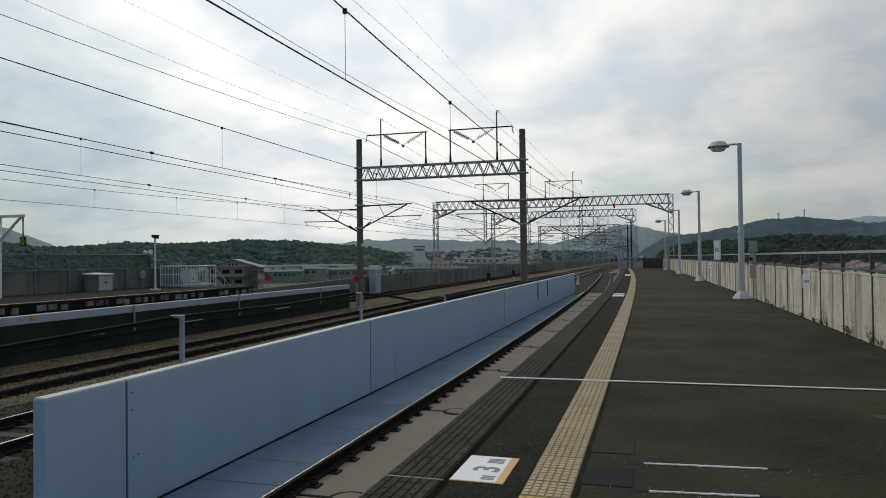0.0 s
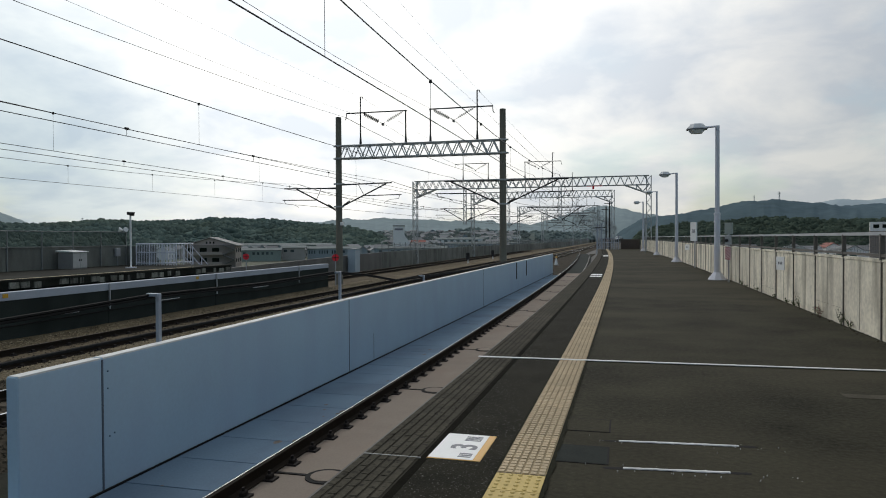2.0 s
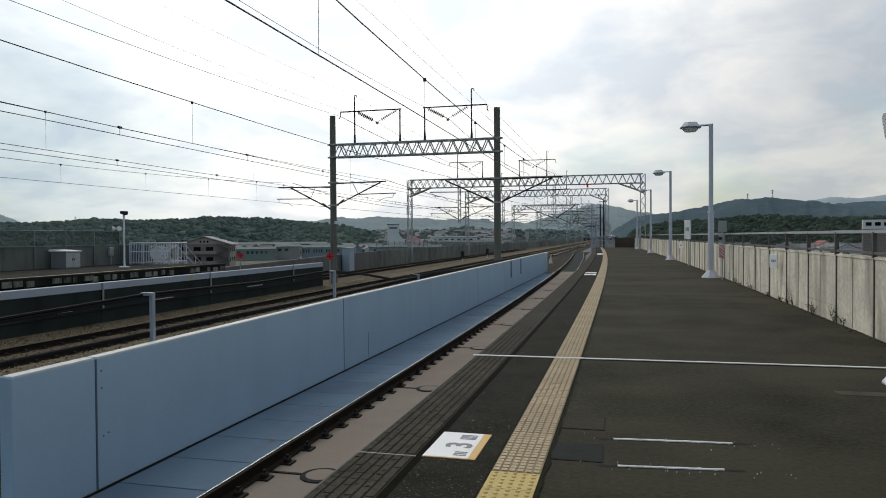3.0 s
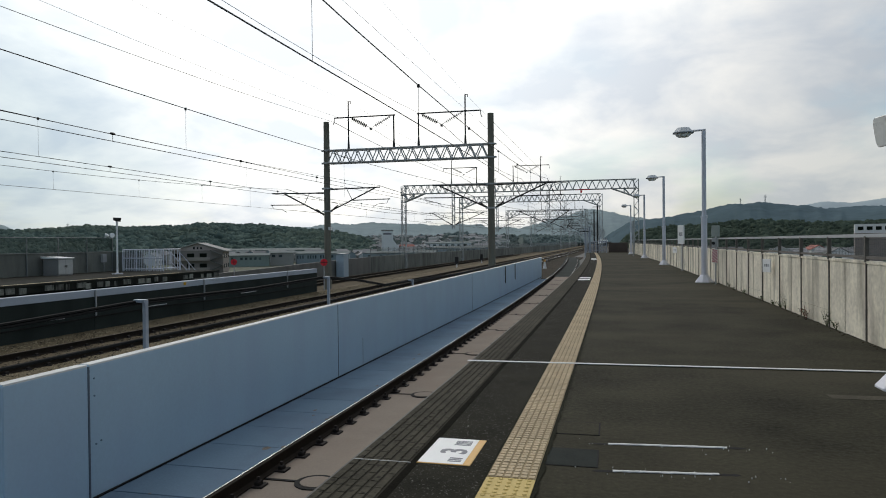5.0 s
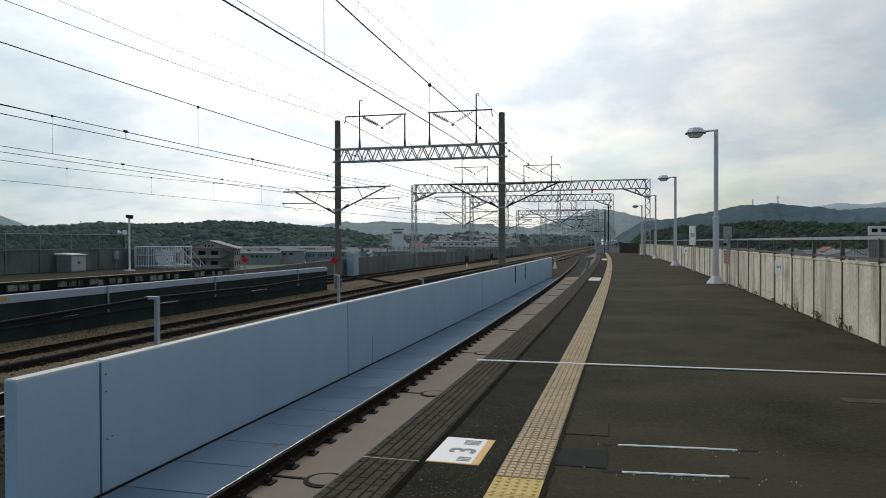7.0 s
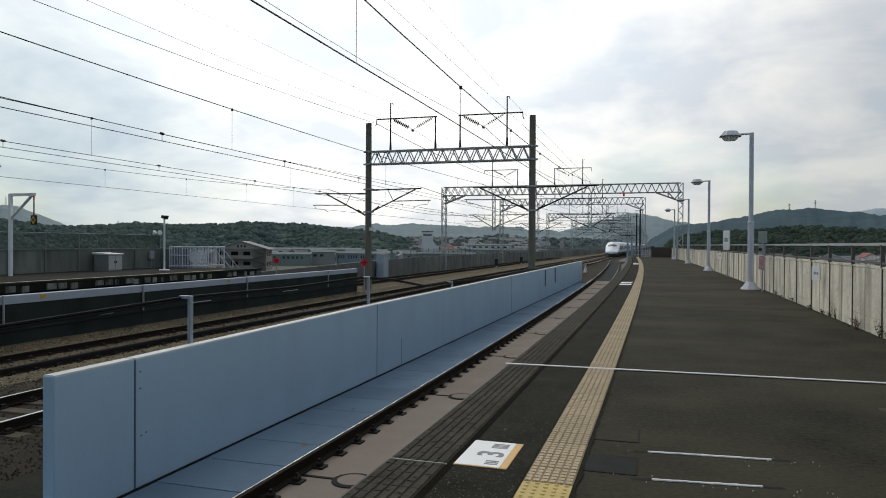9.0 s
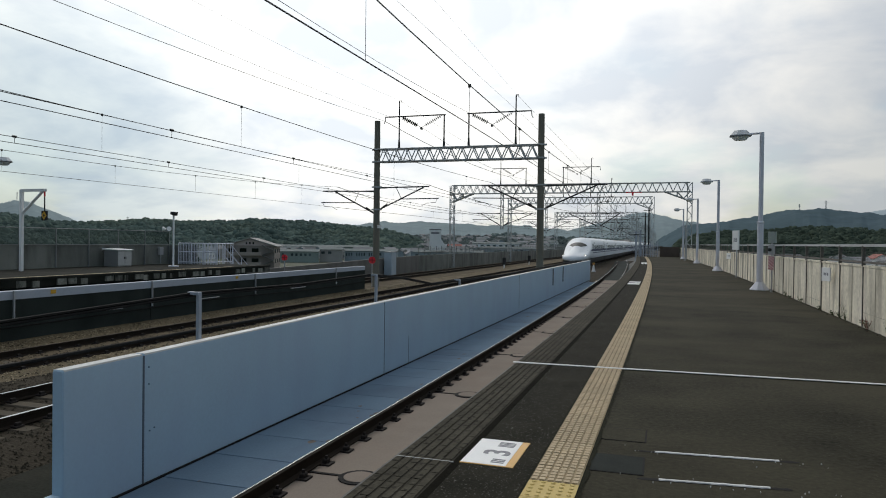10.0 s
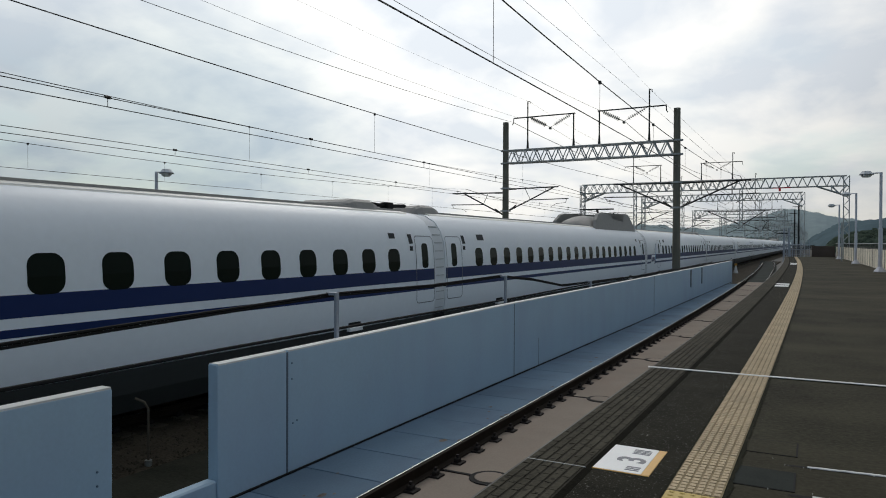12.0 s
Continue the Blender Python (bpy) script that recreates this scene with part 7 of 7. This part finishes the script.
    while n < 235:
        left = n < 170
        az = rng.choice((rng.uniform(8.5, 19.5), rng.uniform(8.5, 19.5), rng.uniform(19, 45))) if left else rng.uniform(-25, -5)
        d = (rng.uniform(380, 428) if az > 19.5 else rng.uniform(420, 950)) if left else rng.uniform(330, 500)
        p = polar(az, d, Z_TOWN)
        if -36 < p.x < 12:
            continue
        p.z += max(0, (d - 430) * 0.03) if left else 0
        wall_m = rng.choice(("house", "house", "white_wall", "pale_blue")) if left else rng.choice(("house", "white_wall", "white_wall"))
        roof_m = "roof_red" if rng.random() < (0.03 if left else 0.07) else "pale_roof" if rng.random() < 0.35 else "roof_tile"
        gable_house(Matrix.Translation(p) @ pose(0, 0, 0, 0, 0, rng.uniform(0, 180)), rng.uniform(5, 7.5), rng.uniform(7, 11), rng.uniform(3.4, 5.4), wall_m, roof_m, "small red-roofed town house with pale walls" if roof_m == "roof_red" else "", storeys=1)
        n += 1
    bm = bm_new()
    quads(bm, [[polar(az, d, Z_TOWN + 0.02 + max(0, (d - 430) * 0.03)) for az in np.arange(7.0, 21.1, 0.5)] for d in (425, 430, 520, 640, 760, 880, 1000)])
    tagged(part("valley_slope", bm, "valley"), "gently rising hazy green slope at the valley's end", "slope", kind="structure")
    # parking lot and low shops beyond the platform wall
    bm = bm_new()
    quads(bm, [[polar(az, d, Z_TOWN + 0.05) for az in range(-26, -4, 2)] for d in (190, 260, 330, 420, 540)])
    tagged(part("parking_lot", bm, "lot"), "grey-brown lot in the valley beyond the platform", "parking lot", kind="structure")
    for az, d, w_, h_, sign in ((-10.6, 455, 5.0, 6.6, 0), (-13.0, 440, 9.0, 7.0, 1), (-14.4, 470, 7.0, 6.8, 1), (-15.6, 450, 12.0, 6.2, 0), (-17.8, 430, 14.0, 6.8, 0), (-19.8, 445, 9.0, 6.8, 1)):
        sh = empty("shop", Matrix.Translation(polar(az, d, Z_TOWN)) @ pose(0, 0, 0, 0, 0, az), "low white flat-roofed shop with dark openings", "shop", "low shops")
        bm = bm_new()
        box(bm, -w_ / 2, -4, 0, w_ / 2, 4, h_)
        part("wall", bm, "white_wall", sh)
        bm = bm_new()
        box(bm, -w_ / 2 - 0.2, -4.2, h_, w_ / 2 + 0.2, 4.2, h_ + 0.3)
        part("roof", bm, "concrete_mid", sh)
        for k in range(max(2, int(w_ / 3))):
            bm = bm_new()
            x = -w_ / 2 + (k + 0.5) * w_ / max(2, int(w_ / 3))
            box(bm, x - 0.8, -4.06, h_ - 2.6, x + 0.8, -3.98, h_ - 1.0)
            part("window", bm, "glass", sh)
        if sign:
            bm = bm_new()
            tube(bm, (0, -4.2, h_ - 1.9), (0, -4.0, h_ - 1.9), 1.0, 14)
            part("round_sign", bm, "black", sh)
    w = empty("wide_building", Matrix.Translation(polar(-18.75, 300, Z_TOWN)) @ pose(0, 0, 0, 0, 0, -16), "white flat-roofed building beyond the platform wall", "building")
    bm = bm_new()
    box(bm, -9, -5, 0, 9, 5, 12.3)
    part("wall", bm, "brown", w)
    bm = bm_new()
    box(bm, -9, -5, 12.3, 9, 5, 15.6)
    part("upper_wall", bm, "white_wall", w, "white upper storey")
    for k in range(6):
        bm = bm_new()
        box(bm, -8 + k * 2.8, -5.06, 13.4, -6.2 + k * 2.8, -4.98, 14.7)
        part("window", bm, "glass", w)


def ridge(name, profile, dist, depth, material, label, rough, seed, bumps=0, leaf=6.0, foot=Z_TOWN):
    """A wooded ridge: (bearing, height) points joined smoothly, with an uneven crest of tree crowns."""
    rng = random.Random(seed)
    az = [p[0] for p in profile]
    hs = [p[1] for p in profile]
    n = int((az[-1] - az[0]) * 10)
    bm = bm_new()
    rows = []
    for i in range(n + 1):
        a = az[0] + (az[-1] - az[0]) * i / n
        h = float(np.interp(a, az, hs))
        row = []
        for k, t in enumerate((0, 0.12, 0.25, 0.38, 0.5, 0.62, 0.75, 0.88, 1.0, 1.3)):
            d = dist - depth * (1 - t)
            top = foot + (h - foot) * (math.sin(min(t, 1.0) * math.pi / 2) ** 0.9 if t <= 1 else 0.75)
            wob = rough * noise.fractal((a * 0.55, t * 2.2, seed), 1.0, 2.0, 5) * (0.0 if t in (0, 1.3) else 0.3 if t == 1.0 else 1.0)
            if t == 1.0:
                wob += rng.uniform(-0.35, 0.55) * (2.2 if dist < 1000 else 3.5)
            p = polar(a, d, max(foot - 1, top + wob))
            row.append(p)
        rows.append(row)
    quads(bm, rows)
    tagged(part(name, bm, material), label, "hill", kind="structure").data.shade_smooth()
    if bumps:
        bm = bm_new()
        for _ in range(bumps):
            a = rng.uniform(az[0], az[-1])
            t = rng.uniform(0.92, 1.0) if rng.random() < 0.16 else rng.uniform(0.04, 1.0) ** 0.7
            h = float(np.interp(a, az, hs))
            p = polar(a, dist - depth * (1 - t), foot + (h - foot) * (math.sin(t * math.pi / 2) ** 0.9) - 0.3)
            r = leaf * (rng.uniform(1.4, 2.2) if rng.random() < 0.22 else rng.uniform(0.5, 1.0))
            p.z -= 0.25 * r
            top = p + Vector((0, 0, r * rng.uniform(0.55, 1.35)))
            rg = []
            for zz, rr in ((0.0, 0.9), (0.45, 1.0), (0.85, 0.55)):
                rg.append([p + Vector((math.cos(q) * r * rr * rng.uniform(0.55, 1.3), math.sin(q) * r * rr * rng.uniform(0.55, 1.3), (top.z - p.z) * zz * rng.uniform(0.6, 1.3))) for q in (2 * math.pi * j / 6 for j in range(6))])
            vs = quads(bm, rg, True)
            c = bm.verts.new(top)
            for j in range(6):
                bm.faces.new((vs[-1][j], vs[-1][(j + 1) % 6], c))
        crowns = part("hillside_trees", bm, material)
        crowns.data.shade_smooth()
        tagged(crowns, "tree crowns that cover the " + name.replace("_", " "), "trees", kind="stuff")


def build_hills():
    # distance haze is put into these colours as pale blue-grey
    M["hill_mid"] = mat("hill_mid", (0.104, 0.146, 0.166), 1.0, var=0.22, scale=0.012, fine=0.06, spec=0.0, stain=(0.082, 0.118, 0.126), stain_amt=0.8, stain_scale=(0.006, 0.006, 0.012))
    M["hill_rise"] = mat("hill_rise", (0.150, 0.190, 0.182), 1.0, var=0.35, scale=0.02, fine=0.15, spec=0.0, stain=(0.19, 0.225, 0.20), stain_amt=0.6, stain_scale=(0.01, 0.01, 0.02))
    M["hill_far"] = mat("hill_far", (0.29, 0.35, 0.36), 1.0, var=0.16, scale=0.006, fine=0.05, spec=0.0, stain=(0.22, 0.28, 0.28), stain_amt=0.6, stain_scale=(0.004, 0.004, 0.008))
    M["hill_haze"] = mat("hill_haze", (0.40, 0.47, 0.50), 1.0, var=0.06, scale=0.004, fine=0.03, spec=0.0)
    # near wooded slope across the valley
    ridge("wooded_slope", [(18.6, -8), (19.3, 2), (20.1, 5), (22, 10), (23.8, 12.4), (25.7, 13.8), (27.5, 16.2), (30.2, 17), (31.9, 18.2), (34.5, 15.8), (36.6, 15), (38.6, 14.6), (40.6, 16.2), (42.5, 13.9), (44.4, 12.5), (46.2, 12.2), (47.6, 14.5), (49.7, 17.5), (60, 20), (75, 18), (95, 14)], 640, 220, "hill", "dark green wooded slope across the valley", 0.9, 5, 30000, 1.6)
    ridge("wooded_slope", [(-60, 12), (-45, 11), (-35, 11), (-28, 12), (-22, 11.5), (-15, 10.5), (-11.3, 13), (-9.1, 12.6), (-6.8, 10.4), (-3.6, 9), (-1.5, 5), (0, -8)], 520, 130, "tree_belt", "dark green tree belt beyond the platform wall", 0.8, 6, 20000, 1.35)
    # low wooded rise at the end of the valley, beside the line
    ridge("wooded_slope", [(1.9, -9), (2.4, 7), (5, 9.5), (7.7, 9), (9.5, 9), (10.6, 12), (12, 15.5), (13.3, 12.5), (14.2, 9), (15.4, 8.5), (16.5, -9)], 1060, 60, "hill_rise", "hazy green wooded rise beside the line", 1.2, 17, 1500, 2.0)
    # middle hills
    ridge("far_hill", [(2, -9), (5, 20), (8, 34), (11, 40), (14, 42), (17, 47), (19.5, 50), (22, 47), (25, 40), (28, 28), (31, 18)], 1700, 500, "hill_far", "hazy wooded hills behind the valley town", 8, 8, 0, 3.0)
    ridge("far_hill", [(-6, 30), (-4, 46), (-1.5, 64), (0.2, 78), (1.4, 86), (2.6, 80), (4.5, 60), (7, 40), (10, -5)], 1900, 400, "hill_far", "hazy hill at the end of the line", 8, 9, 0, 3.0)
    ridge("wooded_hill", [(-50, 70), (-30, 72), (-22, 66), (-17, 57), (-13, 63), (-10.9, 72), (-8.7, 70), (-7.1, 61), (-5.2, 48), (-3.5, 45), (-1.5, 40), (0, 18), (1, -9)], 1500, 500, "hill_mid", "hazy blue-green wooded hill behind the platform", 6, 10, 0, 2.6)
    ridge("far_hill", [(-50, 110), (-30, 112), (-24, 108), (-19.5, 116), (-17, 102), (-15, 108), (-13.5, 96), (-12, 60), (-10, 0)], 2300, 300, "hill_haze", "pale hazy distant mountain ridge", 3, 11, 0, 4)
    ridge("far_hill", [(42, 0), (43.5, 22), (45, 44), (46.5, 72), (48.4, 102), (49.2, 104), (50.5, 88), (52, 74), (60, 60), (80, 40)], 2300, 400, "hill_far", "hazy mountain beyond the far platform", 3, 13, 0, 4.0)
    ridge("far_hill", [(10, -9), (14, 30), (18, 54), (23, 60), (28, 56), (33, 46), (38, 34), (44, -9)], 2500, 300, "hill_haze", "pale hazy distant ridge above the valley", 3, 14, 0, 4)
    # pylons on the ridges
    for az, d, z0, h in ((49.0, 2250, 100, 26), (41.9, 1500, 22, 22), (-11.3, 1490, 68, 20), (-9.6, 1490, 66, 16)):
        t = empty("pylon", Matrix.Translation(polar(az, d, z0)), "thin grey power pylon on the ridge", "pylon", "pylons")
        bm = bm_new()
        for sx in (-1, 1):
            for sy in (-1, 1):
                bar(bm, (sx * h * 0.09, sy * h * 0.09, -45), (sx * 0.4, sy * 0.4, h), 0.35)
        for k in range(6):
            r0, r1 = h * 0.09 * (1 - k / 6.5), h * 0.09 * (1 - (k + 1) / 6.5)
            bar(bm, (-r0, -r0, h * k / 6), (r1, -r1, h * (k + 1) / 6), 0.2)
            bar(bm, (r0, -r0, h * k / 6), (-r1, -r1, h * (k + 1) / 6), 0.2)
        part("lattice", bm, "truss", t)
        for k in range(3):
            bm = bm_new()
            bar(bm, (-h * 0.14, 0, h * (0.7 + 0.12 * k)), (h * 0.14, 0, h * (0.7 + 0.12 * k)), 0.3)
            part("cross_arm", bm, "truss", t)
    # trees of the valley floor
    rng = random.Random(31)
    bm = bm_new()
    for _ in range(1500):
        az = rng.choice((rng.uniform(12, 46), rng.uniform(12, 46), rng.uniform(-26, -4)))
        d = rng.uniform(190, 640)
        p = polar(az, d, Z_TOWN)
        if -34 < p.x < 12 or (19 < az < 37 and d < 470) or (az < 0 and d < 480 and rng.random() < 0.85):
            continue
        r = rng.uniform(1.0, 2.6)
        for _c in range(3):
            q0 = p + Vector((rng.uniform(-1, 1) * r, rng.uniform(-1, 1) * r, r * rng.uniform(0, 0.8)))
            rr = r * rng.uniform(0.5, 0.9)
            rg = [[q0 + Vector((math.cos(q) * rr * k * rng.uniform(0.7, 1.2), math.sin(q) * rr * k * rng.uniform(0.7, 1.2), zz * rr)) for q in (2 * math.pi * j / 6 for j in range(6))] for zz, k in ((0, 0.7), (0.6, 1.0), (1.2, 0.6), (1.5, 0.15))]
            quads(bm, rg, True, True)
    tagged(part("valley_trees", bm, "hill"), "scattered dark trees among the houses", "trees", kind="stuff")
    bm = bm_new()
    for _ in range(900):
        az, d = rng.uniform(7.5, 20.5), rng.uniform(400, 960)
        p = polar(az, d, Z_TOWN + max(0, (d - 430) * 0.03) - 0.4)
        if p.x > -36:
            continue
        r = rng.uniform(1.6, 4.2)
        for _c in range(3):
            q0 = p + Vector((rng.uniform(-1, 1) * r, rng.uniform(-1, 1) * r, r * rng.uniform(0, 0.6)))
            rr = r * rng.uniform(0.5, 0.9)
            rg = [[q0 + Vector((math.cos(q) * rr * k * rng.uniform(0.7, 1.2), math.sin(q) * rr * k * rng.uniform(0.7, 1.2), zz * rr)) for q in (2 * math.pi * j / 6 for j in range(6))] for zz, k in ((0, 0.7), (0.6, 1.0), (1.2, 0.6), (1.5, 0.15))]
            quads(bm, rg, True, True)
    tagged(part("valley_trees", bm, "valley"), "hazy green trees between the valley houses", "trees", kind="stuff")


# ---- all together ----
build_ground()
build_platform()
build_markings()
build_lamps()
build_boards()
build_main_tracks()
build_dark_wall()
build_gantry_near()
portal = build_gantry(80.0, -24.1, 2.78, 8.3, ((-18.0, (FAR_TRACK, MAIN_2)), (-6.9, (MAIN_1, TRACK - 1.0))))
sign_bm = bm_new()
box(sign_bm, -3.9, 79.6, 7.20, -2.2, 79.68, 7.28)
box(sign_bm, -3.30, 79.58, 6.90, -3.10, 79.66, 7.2)
part("warning_plate", sign_bm, "red", portal, "red warning plate")
build_gantry(112.0, -23.9, -1.5, 8.9, ((-17.9, (FAR_TRACK, MAIN_2)), (-7.0, (MAIN_1, TRACK - 2.4))), base_r=Z_DECK)
for gy, xl, xr in ((158.0, -23.0, -5.2), (202.0, -22.5, -6.6), (250.0, -18.4, -6.3), (298.0, -18.4, -6.3), (346.0, -18.4, -6.3), (394.0, -18.4, -6.3), (442.0, -18.4, -6.3), (490.0, -18.4, -6.3)):
    build_gantry(gy, xl + (LINE_SLOPE * gy if gy > 240 else 0), xr + (LINE_SLOPE * gy if gy > 240 else 0), 8.6, ((-17.4 + LINE_SLOPE * gy, (MAIN_2 + LINE_SLOPE * gy,)), (-7.2 + LINE_SLOPE * gy, (MAIN_1 + LINE_SLOPE * gy,))), base_r=Z_DECK)
build_wires()
build_far_platform()
build_parapets()
build_town()
build_hills()
build_platform_track()
build_barrier()
build_rust_band()
build_back_wall()
build_tactile()
train_ob = build_train()


def motions():
    # place of the nose along the main track
    run = ((0.0, 939.0, -5.03, -0.34), (3.0, 682.5, -6.57, -0.34), (6.0, 426.0, -8.10, -0.33), (9.0, 170.6, -9.76, -0.30), (10.0, 85.1, -10.40, -0.26),
           (10.5, 41.35, -10.48, -0.22), (11.0, -0.85, -10.46, -0.18), (11.5, -42.25, -10.47, -0.15), (12.0, -86.33, -10.52, -0.12))
    rows = [(t, pose(x, y, Z_RAIL, 0, 0, turn)) for t, y, x, turn in run]
    walk(train_ob, rows)


motions()
